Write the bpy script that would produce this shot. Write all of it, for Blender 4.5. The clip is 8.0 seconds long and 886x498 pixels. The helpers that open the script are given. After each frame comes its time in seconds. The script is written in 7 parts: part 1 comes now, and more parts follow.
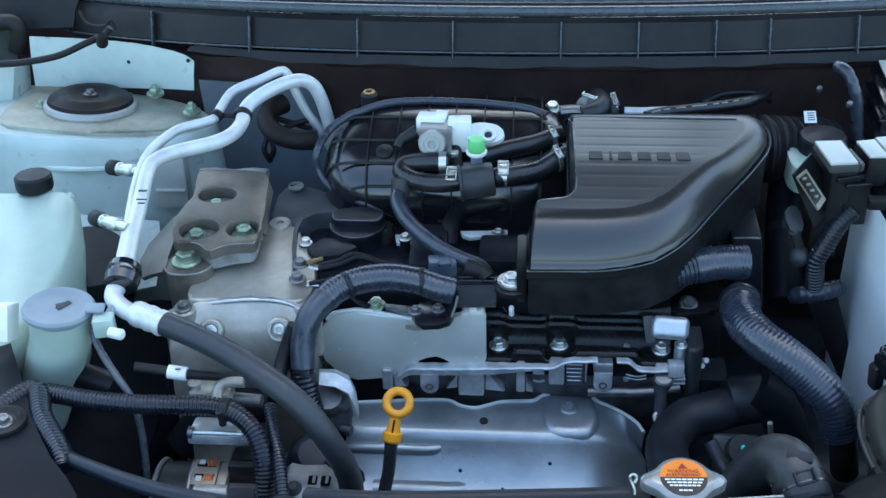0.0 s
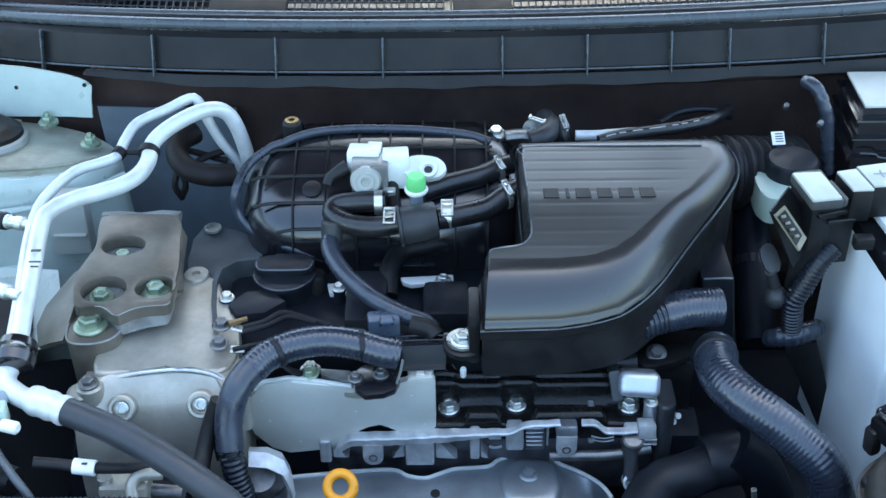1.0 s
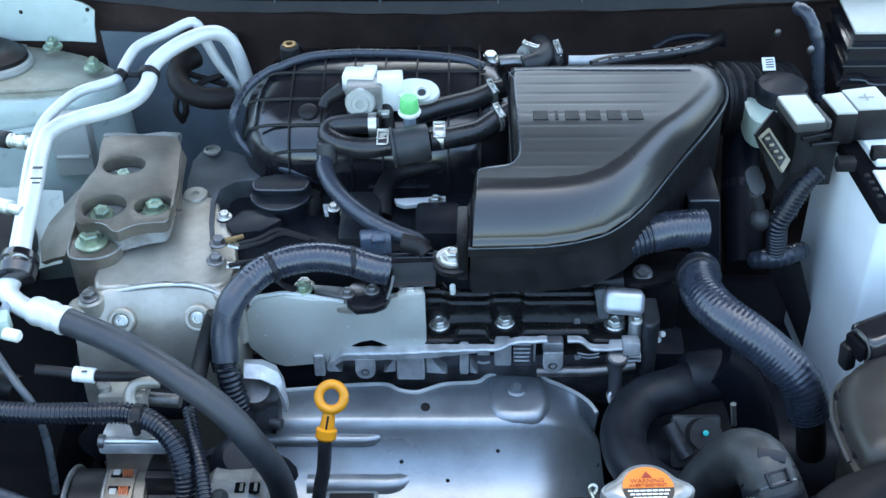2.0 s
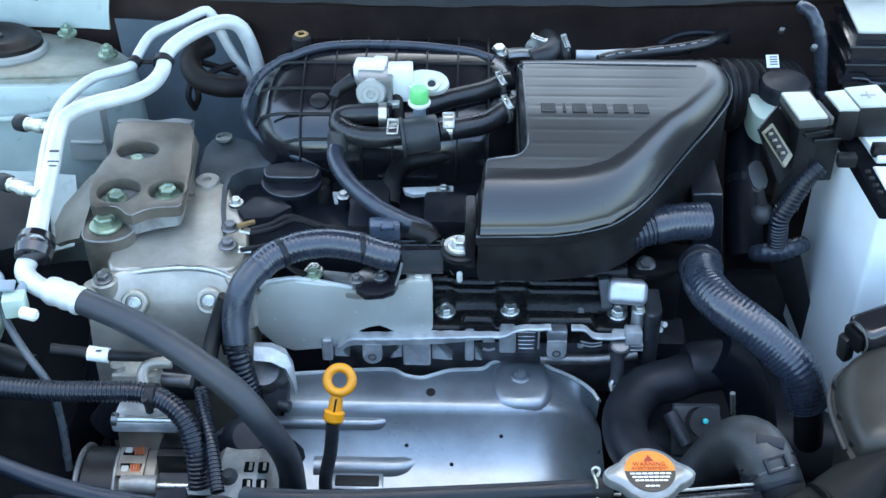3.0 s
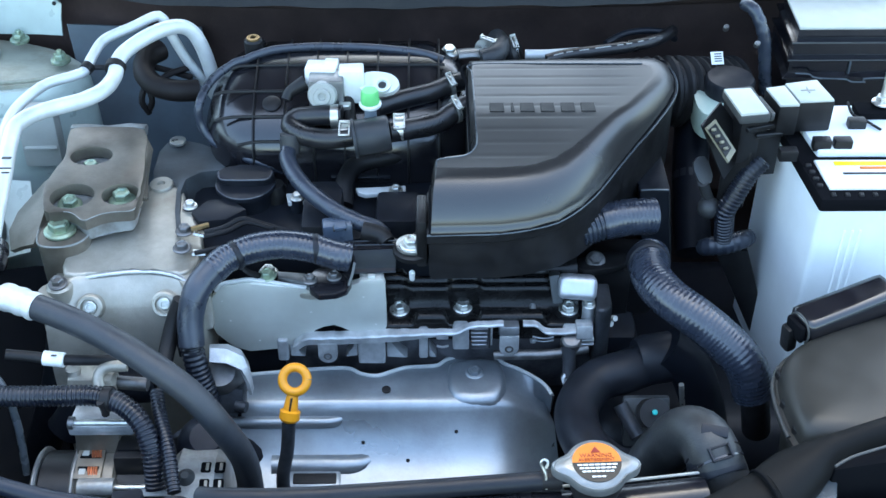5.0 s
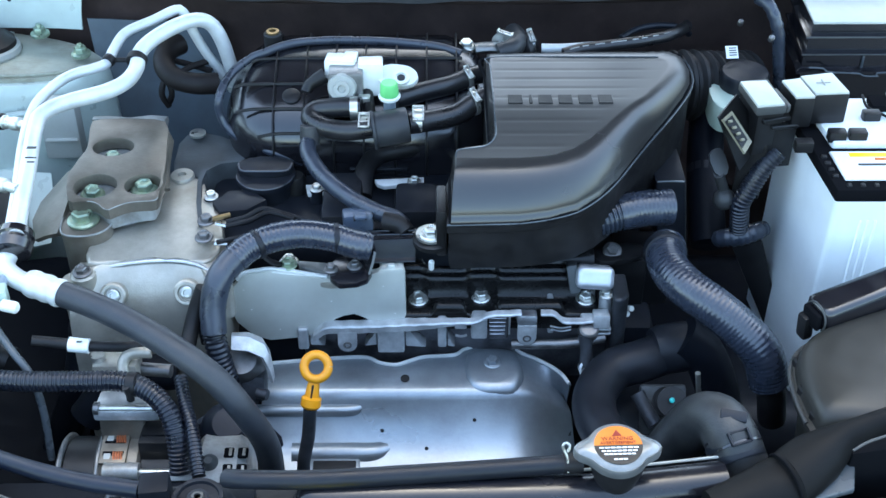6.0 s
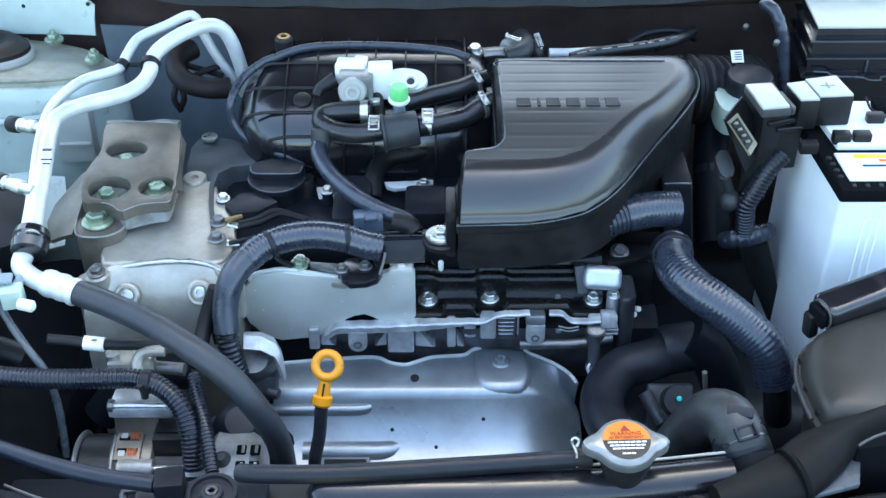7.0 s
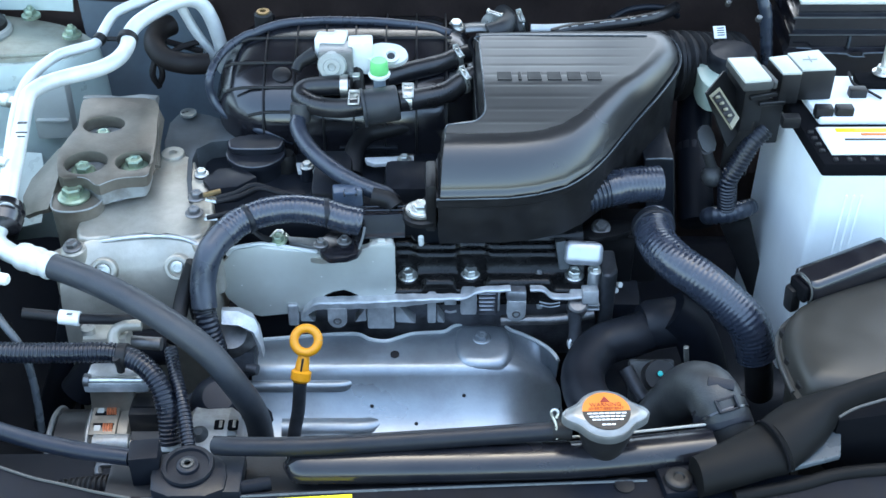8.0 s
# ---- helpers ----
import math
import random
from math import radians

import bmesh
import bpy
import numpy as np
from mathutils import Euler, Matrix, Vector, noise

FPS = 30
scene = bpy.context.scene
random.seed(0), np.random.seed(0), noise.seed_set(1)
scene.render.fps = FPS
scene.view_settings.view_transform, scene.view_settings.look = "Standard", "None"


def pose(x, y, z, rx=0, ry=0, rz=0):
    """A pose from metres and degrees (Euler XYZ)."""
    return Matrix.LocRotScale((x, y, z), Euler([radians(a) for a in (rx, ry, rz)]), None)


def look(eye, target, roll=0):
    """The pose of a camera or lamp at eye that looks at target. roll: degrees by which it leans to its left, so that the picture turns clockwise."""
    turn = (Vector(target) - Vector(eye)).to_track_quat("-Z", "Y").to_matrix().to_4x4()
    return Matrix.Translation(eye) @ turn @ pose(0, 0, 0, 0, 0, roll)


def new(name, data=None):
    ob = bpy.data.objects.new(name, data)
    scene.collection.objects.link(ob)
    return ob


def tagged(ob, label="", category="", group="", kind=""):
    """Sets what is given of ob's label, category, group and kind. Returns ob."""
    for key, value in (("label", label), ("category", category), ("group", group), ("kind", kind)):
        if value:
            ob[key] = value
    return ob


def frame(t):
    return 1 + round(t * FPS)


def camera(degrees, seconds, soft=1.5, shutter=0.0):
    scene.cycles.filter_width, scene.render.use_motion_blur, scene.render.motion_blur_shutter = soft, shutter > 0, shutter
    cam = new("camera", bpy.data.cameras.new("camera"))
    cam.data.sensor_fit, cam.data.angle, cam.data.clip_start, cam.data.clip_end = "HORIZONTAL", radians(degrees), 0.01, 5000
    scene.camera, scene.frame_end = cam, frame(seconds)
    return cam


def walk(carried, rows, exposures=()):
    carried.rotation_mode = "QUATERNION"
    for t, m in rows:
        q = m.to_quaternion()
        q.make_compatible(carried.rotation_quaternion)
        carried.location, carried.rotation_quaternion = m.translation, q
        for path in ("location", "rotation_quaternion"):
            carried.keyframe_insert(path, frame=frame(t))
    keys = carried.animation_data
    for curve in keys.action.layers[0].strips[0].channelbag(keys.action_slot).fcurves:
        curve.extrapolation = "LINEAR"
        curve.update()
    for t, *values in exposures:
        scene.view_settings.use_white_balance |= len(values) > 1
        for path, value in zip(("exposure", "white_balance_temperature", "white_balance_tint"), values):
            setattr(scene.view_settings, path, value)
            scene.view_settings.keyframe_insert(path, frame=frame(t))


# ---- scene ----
cam = camera(40.2, 8.0)
PATH = [
    (0, (0.001, 0.003, 1.548), (-0.155, 1.659, 0.437), -1.8),
    (0.2, (0.004, 0.049, 1.537), (-0.156, 1.687, 0.401), -1.9),
    (0.3, (0.003, 0.074, 1.536), (-0.14, 1.701, 0.382), -1.8),
    (0.5, (-0.005, 0.125, 1.538), (-0.113, 1.756, 0.386), -1.7),
    (0.7, (-0.02, 0.164, 1.538), (-0.084, 1.801, 0.39), -1.5),
    (0.9, (-0.033, 0.174, 1.537), (-0.047, 1.815, 0.393), -1.0),
    (1, (-0.037, 0.18, 1.536), (-0.052, 1.81, 0.378), -0.9),
    (1.2, (-0.03, 0.174, 1.53), (-0.048, 1.789, 0.35), -0.9),
    (1.3, (-0.023, 0.171, 1.53), (-0.043, 1.771, 0.331), -1.0),
    (1.5, (-0.014, 0.159, 1.529), (-0.029, 1.747, 0.312), -0.5),
    (1.7, (-0.008, 0.15, 1.53), (-0.051, 1.729, 0.303), -1.3),
    (2.8, (-0.012, 0.123, 1.544), (-0.061, 1.694, 0.306), -0.6),
    (3, (-0.018, 0.117, 1.543), (-0.06, 1.687, 0.304), -0.2),
    (3.3, (-0.015, 0.114, 1.547), (-0.051, 1.682, 0.306), -0.1),
    (3.5, (-0.012, 0.113, 1.546), (-0.046, 1.68, 0.305), -0.4),
    (3.8, (-0.007, 0.113, 1.547), (-0.015, 1.677, 0.302), -0.1),
    (4, (-0.001, 0.111, 1.547), (0.002, 1.678, 0.305), -0.2),
    (4.2, (0.004, 0.111, 1.548), (0.02, 1.676, 0.303), -0.1),
    (5.3, (-0.005, 0.096, 1.557), (-0.001, 1.667, 0.319), -0.1),
    (5.5, (-0.01, 0.09, 1.553), (-0.012, 1.665, 0.321), -0.2),
    (5.8, (-0.016, 0.085, 1.552), (-0.034, 1.654, 0.312), -0.6),
    (6, (-0.019, 0.082, 1.552), (-0.012, 1.655, 0.316), -0.0),
    (6.2, (-0.022, 0.077, 1.554), (-0.024, 1.651, 0.32), 0.0),
    (6.5, (-0.026, 0.072, 1.554), (-0.029, 1.645, 0.319), 0.1),
    (6.8, (-0.024, 0.067, 1.557), (-0.027, 1.647, 0.331), 0.1),
    (7, (-0.024, 0.061, 1.552), (-0.025, 1.646, 0.333), -0.2),
    (7.2, (-0.027, 0.05, 1.541), (-0.033, 1.623, 0.306), -0.4),
    (7.3, (-0.028, 0.05, 1.544), (-0.026, 1.629, 0.317), 0.2),
    (7.5, (-0.017, 0.062, 1.534), (0.009, 1.634, 0.297), 0.9),
    (7.6, (-0.018, 0.064, 1.536), (0.017, 1.634, 0.298), 1.1),
    (7.8, (-0.017, 0.062, 1.535), (0.011, 1.647, 0.316), 0.4),
    (8, (-0.017, 0.057, 1.53), (0.004, 1.635, 0.302), 0.3),
]
walk(cam, [(t, look(eye, target, roll)) for t, eye, target, roll in PATH],
     [(0, 2.2, 6180, -1), (0.4, 2.55, 6280, -1), (0.7, 2.58, 6320, 0), (1.5, 2.65, 6450, 0), (3, 2.77, 6500, 0), (7, 2.82, 6550, 0), (8, 2.90, 6750, 0)])

# ---------------------------------------------------------------- light
world = bpy.data.worlds.new("sky")
scene.world = world
world.use_nodes = True
wn = world.node_tree.nodes
sky = wn.new("ShaderNodeTexSky")
sky.sky_type, sky.sun_disc = "NISHITA", False
sky.air_density, sky.dust_density, sky.ozone_density = 1.0, 2.5, 1.0
sky.sun_elevation, sky.sun_rotation = radians(63.5), radians(7.9)
world.node_tree.links.new(sky.outputs[0], wn["Background"].inputs[0])
wn["Background"].inputs[1].default_value = 0.15

sun = new("sun", bpy.data.lights.new("sun", "SUN"))
sun.data.energy, sun.data.angle, sun.data.color = 0.8, radians(10), (1.0, 0.95, 0.87)
sun.matrix_world = look((0.47, 2.07, 2.60), (0.35, 1.2, 0.85))

# ---------------------------------------------------------------- materials


def mat(name, col, rough=0.5, metal=0.0, var=0.18, scale=60, bump=0.08, fine=700, dirt=None, amount=0.0, dirt_scale=14, coat=0.0, sheen=0.5, wave=0.0):
    """Procedural surface: base colour with grain, stains of dirt, uneven gloss and fine relief."""
    m = bpy.data.materials.new(name)
    m.use_nodes = True
    n, l = m.node_tree.nodes, m.node_tree.links
    b = n["Principled BSDF"]
    tc = n.new("ShaderNodeTexCoord")
    info = n.new("ShaderNodeObjectInfo")
    grain = n.new("ShaderNodeTexNoise")
    grain.inputs["Scale"].default_value, grain.inputs["Detail"].default_value = scale, 5
    l.new(tc.outputs["Object"], grain.inputs["Vector"])
    ramp = n.new("ShaderNodeMapRange")
    ramp.inputs[1].default_value, ramp.inputs[2].default_value = 0.3, 0.7
    ramp.inputs[3].default_value, ramp.inputs[4].default_value = 1 - var, 1 + var
    l.new(grain.outputs[0], ramp.inputs[0])
    tint = n.new("ShaderNodeMix")
    tint.data_type, tint.blend_type = "RGBA", "MULTIPLY"
    tint.inputs[0].default_value = 1.0
    tint.inputs[6].default_value = (*col, 1)
    l.new(ramp.outputs[0], tint.inputs[7])
    out = tint.outputs[2]
    if dirt:
        stain = n.new("ShaderNodeTexNoise")
        stain.inputs["Scale"].default_value, stain.inputs["Detail"].default_value = dirt_scale, 8
        stain.inputs["Roughness"].default_value = 0.7
        l.new(tc.outputs["Object"], stain.inputs["Vector"])
        cut = n.new("ShaderNodeMapRange")
        cut.inputs[1].default_value, cut.inputs[2].default_value = 0.42, 0.72
        cut.inputs[4].default_value = amount
        l.new(stain.outputs[0], cut.inputs[0])
        mix = n.new("ShaderNodeMix")
        mix.data_type = "RGBA"
        mix.inputs[7].default_value = (*dirt, 1)
        l.new(cut.outputs[0], mix.inputs[0])
        l.new(out, mix.inputs[6])
        out = mix.outputs[2]
    l.new(out, b.inputs["Base Color"])
    gloss = n.new("ShaderNodeMapRange")
    gloss.inputs[1].default_value, gloss.inputs[2].default_value = 0.3, 0.7
    gloss.inputs[3].default_value, gloss.inputs[4].default_value = max(0.05, rough - 0.08), min(1, rough + 0.1)
    l.new(grain.outputs[0], gloss.inputs[0])
    l.new(gloss.outputs[0], b.inputs["Roughness"])
    b.inputs["Metallic"].default_value = metal
    b.inputs["Coat Weight"].default_value = coat
    b.inputs["Specular IOR Level"].default_value = sheen
    if bump:
        rough_noise = n.new("ShaderNodeTexNoise")
        rough_noise.inputs["Scale"].default_value, rough_noise.inputs["Detail"].default_value = fine, 3
        l.new(tc.outputs["Object"], rough_noise.inputs["Vector"])
        bp = n.new("ShaderNodeBump")
        bp.inputs["Strength"].default_value, bp.inputs["Distance"].default_value = bump, 0.002
        l.new(rough_noise.outputs[0], bp.inputs["Height"])
        if wave:
            soft = n.new("ShaderNodeBump")
            soft.inputs["Strength"].default_value, soft.inputs["Distance"].default_value = wave, 0.004
            l.new(grain.outputs[0], soft.inputs["Height"])
            l.new(soft.outputs[0], bp.inputs["Normal"])
        l.new(bp.outputs[0], b.inputs["Normal"])
    return m


DUST = (0.16, 0.14, 0.11)
M = {
    "cover": mat("satin_black_cover", (0.023, 0.0218, 0.0212), 0.27, 0, 0.03, 5, 0.004, 2500, sheen=0.8),
    # lighter, warmer copy of the cover; light on the top is in its colour
    "cover_top": mat("lit_tone_cover_top", (0.038, 0.0357, 0.0332), 0.43, 0, 0.03, 6, 0.006, 2500, sheen=0.75),
    "plastic": mat("black_plastic", (0.009, 0.009, 0.010), 0.40, 0, 0.25, 70, 0.1, 700, DUST, 0.05, 12, sheen=0.35),
    "gloss": mat("gloss_black_plastic", (0.008, 0.008, 0.011), 0.17, 0, 0.15, 50, 0.03, 500, DUST, 0.04, 12, sheen=0.9),
    "grey_plastic": mat("dark_grey_plastic", (0.030, 0.032, 0.035), 0.42, 0, 0.15, 60, 0.08, 800, DUST, 0.12, 10, sheen=0.4),
    "cowl": mat("cowl_plastic", (0.013, 0.0128, 0.013), 0.46, 0, 0.12, 60, 0.12, 900, DUST, 0.10, 8, sheen=0.26),
    "rubber": mat("black_rubber", (0.009, 0.0088, 0.010), 0.5, 0, 0.25, 60, 0.1, 600, DUST, 0.06, 14, sheen=0.3),
    "hose": mat("hose_rubber", (0.010, 0.010, 0.012), 0.33, 0, 0.25, 40, 0.10, 500, DUST, 0.10, 16, sheen=0.6, wave=0.06),
    "tape": mat("taped_conduit", (0.026, 0.033, 0.048), 0.30, 0, 0.2, 60, 0.10, 400, DUST, 0.05, 20, sheen=0.7, wave=0.15),
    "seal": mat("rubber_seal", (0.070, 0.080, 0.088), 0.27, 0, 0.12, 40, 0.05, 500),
    "cast": mat("cast_aluminium", (0.47, 0.445, 0.385), 0.36, 0.5, 0.16, 20, 0.09, 500, (0.20, 0.162, 0.105), 0.65, 11, wave=0.12),
    "cast_dark": mat("stained_casting", (0.200, 0.180, 0.148), 0.40, 0.55, 0.25, 26, 0.12, 420, (0.085, 0.062, 0.040), 0.7, 11, wave=0.14),
    "worn_cast": mat("worn_pale_casting", (0.36, 0.37, 0.36), 0.40, 0.4, 0.25, 40, 0.15, 350, (0.13, 0.11, 0.085), 0.75, 28, wave=0.25),
    "head_cast": mat("bare_head_casting", (0.52, 0.535, 0.54), 0.38, 0.5, 0.22, 60, 0.2, 320, (0.14, 0.14, 0.15), 0.5, 26, wave=0.2),
    # body paint darkened to carry the panel's shade
    "dash": mat("dash_paint_with_shade", (0.12, 0.15, 0.175), 0.5, 0, 0.15, 14, 0.05, 500, (0.06, 0.045, 0.035), 0.5, 6),
    # casting colour darkened to carry the shade of deep parts
    "dark_cast": mat("shade_toned_casting", (0.06, 0.065, 0.075), 0.45, 0.5, 0.3, 60, 0.3, 300, (0.02, 0.02, 0.02), 0.5, 24),
    "cream": mat("cream_plastic", (0.24, 0.22, 0.15), 0.4, 0, 0.1, 80, 0.03, 600, (0.1, 0.09, 0.06), 0.4, 40),
    "matt": mat("matt_black", (0.006, 0.0062, 0.0075), 0.9, 0, 0.1, 80, 0.0, sheen=0.05),
    "off_white": mat("off_white_plastic", (0.40, 0.41, 0.38), 0.42, 0, 0.08, 60, 0.05, 600, (0.2, 0.18, 0.14), 0.4, 30),
    # tan cast of the bonnet's reflection put into the base colour
    "tan_black": mat("tan_toned_black_plastic", (0.031, 0.029, 0.0245), 0.40, 0, 0.06, 40, 0.02, 900, (0.075, 0.066, 0.052), 0.25, 4, sheen=0.4),
    "lid": mat("light_grey_lid", (0.56, 0.57, 0.51), 0.40, 0, 0.05, 60, 0.05, 700, DUST, 0.15, 12),
    "cast_bright": mat("bright_casting", (0.60, 0.62, 0.65), 0.34, 0.9, 0.16, 40, 0.10, 420, (0.10, 0.10, 0.10), 0.5, 18, wave=0.15),
    "plate": mat("grey_painted_plate", (0.56, 0.575, 0.53), 0.40, 0.25, 0.06, 22, 0.05, 900, (0.36, 0.33, 0.27), 0.35, 8, wave=0.05),
    "shield": mat("aluminised_shield", (0.33, 0.365, 0.39), 0.33, 0.7, 0.20, 9, 0.05, 300, (0.15, 0.15, 0.165), 0.55, 11, wave=0.12),
    "pipe": mat("aluminium_pipe", (0.70, 0.72, 0.71), 0.42, 0.25, 0.10, 26, 0.06, 500, (0.34, 0.33, 0.31), 0.45, 14, wave=0.05),
    "zinc": mat("zinc_bolt", (0.62, 0.62, 0.58), 0.32, 0.9, 0.15, 120, 0.05, 900),
    "green_zinc": mat("green_passivated_bolt", (0.31, 0.40, 0.31), 0.34, 0.6, 0.3, 90, 0.05, 900, (0.34, 0.32, 0.12), 0.5, 70),
    "steel": mat("dark_steel", (0.22, 0.22, 0.22), 0.42, 0.85, 0.25, 80, 0.1, 600, (0.09, 0.06, 0.04), 0.4, 25),
    "brass": mat("brass_fitting", (0.30, 0.21, 0.10), 0.4, 0.8, 0.1, 100, 0.05),
    "copper": mat("copper_winding", (0.45, 0.14, 0.06), 0.4, 0.6, 0.3, 200, 0.2, 500),
    "dip": mat("yellow_plastic", (0.82, 0.33, 0.012), 0.35, 0, 0.06, 80, 0.03, 700, (0.30, 0.14, 0.02), 0.25, 40),
    "green": mat("green_plastic", (0.18, 0.62, 0.20), 0.4, 0, 0.08, 80, 0.03),
    "white": mat("white_plastic", (0.82, 0.83, 0.79), 0.40, 0, 0.05, 60, 0.04, 700, (0.46, 0.44, 0.38), 0.3, 25),
    "paint": mat("pale_car_paint", (0.52, 0.605, 0.565), 0.33, 0.15, 0.05, 40, 0.03, 900, (0.30, 0.29, 0.25), 0.25, 7, 0.3),
    "dusty": mat("dusty_painted_steel", (0.40, 0.415, 0.34), 0.5, 0.1, 0.12, 24, 0.1, 700, (0.17, 0.135, 0.08), 0.9, 9),
    "tank": mat("milky_plastic", (0.46, 0.56, 0.48), 0.4, 0, 0.06, 16, 0.04, 500, (0.33, 0.37, 0.28), 0.4, 7),
    "battery": mat("white_battery_case", (0.82, 0.86, 0.87), 0.38, 0, 0.03, 30, 0.03, 500, (0.60, 0.62, 0.62), 0.2, 8),
    "washer_cap": mat("blue_grey_cap", (0.24, 0.29, 0.33), 0.45, 0, 0.08, 40, 0.05, 500, DUST, 0.3, 15),
    "orange": mat("orange_print", (0.62, 0.17, 0.015), 0.45, 0, 0.04, 80, 0.0),
    "label_black": mat("black_print", (0.015, 0.014, 0.014), 0.45, 0, 0.05, 80, 0.0),
    "yellow": mat("yellow_sticker", (0.85, 0.72, 0.02), 0.4, 0, 0.04, 60, 0.0),
    "paper": mat("white_label", (0.78, 0.78, 0.76), 0.5, 0, 0.04, 80, 0.0),
    "insul": mat("firewall_insulation", (0.078, 0.052, 0.046), 0.75, 0, 0.4, 12, 0.4, 150, (0.03, 0.021, 0.019), 0.6, 5, sheen=0.25),
    "asphalt": mat("asphalt", (0.05, 0.05, 0.05), 0.85, 0, 0.3, 60, 0.4, 200),
    "red": mat("dark_red_print", (0.22, 0.015, 0.01), 0.4, 0, 0.05, 80, 0.0),
    "duct": mat("smooth_dark_duct", (0.0062, 0.0062, 0.0064), 0.52, 0, 0.06, 30, 0.03, 900, (0.02, 0.019, 0.017), 0.2, 5, sheen=0.10),
    "wrap": mat("wrapped_hose", (0.021, 0.027, 0.042), 0.25, 0, 0.2, 60, 0.10, 350, DUST, 0.04, 20, sheen=0.85, wave=0.12),
    "conduit": mat("glossy_conduit", (0.007, 0.0095, 0.017), 0.30, 0, 0.2, 60, 0.06, 400, DUST, 0.04, 20, sheen=0.65),
    "tank_black": mat("black_tank_plastic", (0.007, 0.0075, 0.011), 0.20, 0, 0.15, 30, 0.03, 500, DUST, 0.05, 10, sheen=0.55),
    "rim_grey": mat("edge_grey_plastic", (0.050, 0.052, 0.051), 0.45, 0, 0.1, 50, 0.06, 800, DUST, 0.2, 15),
    # grime stains over a dark tone that also paints shade on castings
    "grime_shade": mat("grimy_shade_metal", (0.085, 0.095, 0.10), 0.6, 0.2, 0.3, 30, 0.1, 400, (0.03, 0.025, 0.02), 0.5, 12),
    "emblem": mat("dull_emblem_black", (0.015, 0.0145, 0.014), 0.5, 0, 0.05, 60, 0.02, 900, sheen=0.3),
    "teal": mat("teal_paint_dot", (0.03, 0.42, 0.40), 0.4, 0, 0.05, 80, 0.0),
    "grey_hose": mat("grey_hose_rubber", (0.017, 0.0185, 0.020), 0.42, 0, 0.2, 40, 0.12, 500, (0.085, 0.084, 0.080), 0.4, 26, sheen=0.4, wave=0.05),
    # next three blacks: bluish base carries the tint of reflected sky
    "front_black": mat("front_black_plastic", (0.0048, 0.0062, 0.0100), 0.50, 0, 0.2, 50, 0.05, 700, DUST, 0.015, 10, sheen=0.13),
    "navy_hose": mat("sky_tinted_black_hose", (0.008, 0.0115, 0.021), 0.36, 0, 0.15, 40, 0.05, 500, DUST, 0.04, 16, sheen=0.35),
    "mount_rubber": mat("sky_tinted_mount_rubber", (0.0085, 0.0105, 0.0155), 0.43, 0, 0.2, 60, 0.1, 600, DUST, 0.05, 14, sheen=0.30),
    "brown_rubber": mat("brownish_black_rubber", (0.012, 0.0095, 0.0095), 0.5, 0, 0.2, 60, 0.1, 600, DUST, 0.04, 14, sheen=0.22),
    "plug_blue": mat("blue_grey_plug", (0.055, 0.075, 0.11), 0.3, 0, 0.15, 60, 0.05, 600, DUST, 0.1, 20, sheen=0.6),
    "dull_hose": mat("dull_blue_black_hose", (0.027, 0.031, 0.038), 0.46, 0, 0.2, 40, 0.12, 500, (0.07, 0.068, 0.062), 0.3, 18, sheen=0.45, wave=0.06),
    # dark copy of the head casting; the recess shade is its colour
    "cavity": mat("head_casting_recess_shade", (0.11, 0.11, 0.12), 0.40, 0.4, 0.5, 45, 0.4, 260, (0.10, 0.10, 0.11), 0.35, 45),
    "boss_metal": mat("polished_boss", (0.54, 0.57, 0.61), 0.40, 0.7, 0.15, 40, 0.04, 500, (0.5, 0.5, 0.5), 0.3, 10),
    "rocker": mat("black_rocker_plastic", (0.008, 0.0078, 0.008), 0.24, 0, 0.15, 60, 0.03, 600, DUST, 0.02, 12, sheen=0.32),
    "cap_metal": mat("cap_steel", (0.27, 0.275, 0.27), 0.36, 0.6, 0.15, 70, 0.06, 600, (0.13, 0.12, 0.10), 0.5, 30),
}

# ---------------------------------------------------------------- shape helpers
V = Vector


def to_mesh(bm, name, material, sharp=38):
    bmesh.ops.recalc_face_normals(bm, faces=bm.faces)
    me = bpy.data.meshes.new(name)
    bm.to_mesh(me)
    bm.free()
    me.materials.append(material)
    me.polygons.foreach_set("use_smooth", [True] * len(me.polygons))
    me.set_sharp_from_angle(angle=radians(sharp))
    return me


def thing(name, label, category, base, group="", kind=""):
    ob = new(name)
    ob.empty_display_size = 0.02
    ob.location = base
    return tagged(ob, label, category, group, kind)


def part(name, bm, material, parent, label="", sharp=38):
    ob = new(name, to_mesh(bm, name, material, sharp))
    ob.parent = parent
    ob.matrix_parent_inverse = Matrix.Translation(-parent.location)
    return tagged(ob, label)


def solo(name, bm, material, label, category, group="", kind="", sharp=38):
    return tagged(new(name, to_mesh(bm, name, material, sharp)), label, category, group, kind)


def box(size, m=None, bevel=0.0, segs=2, bm=None):
    """A block of that size, centred at the pose m, with rounded edges."""
    own = bmesh.new()
    bmesh.ops.create_cube(own, size=1)
    for v in own.verts:
        v.co = V((v.co.x * size[0], v.co.y * size[1], v.co.z * size[2]))
    if bevel:
        bmesh.ops.bevel(own, geom=own.edges[:], offset=bevel, segments=segs, profile=0.6, affect="EDGES")
    return merge(bm, own, m)


def merge(bm, own, m=None):
    if m is not None:
        own.transform(m)
    if bm is None:
        return own
    tmp = bpy.data.meshes.new("tmp")
    own.to_mesh(tmp)
    own.free()
    bm.from_mesh(tmp)
    bpy.data.meshes.remove(tmp)
    return bm


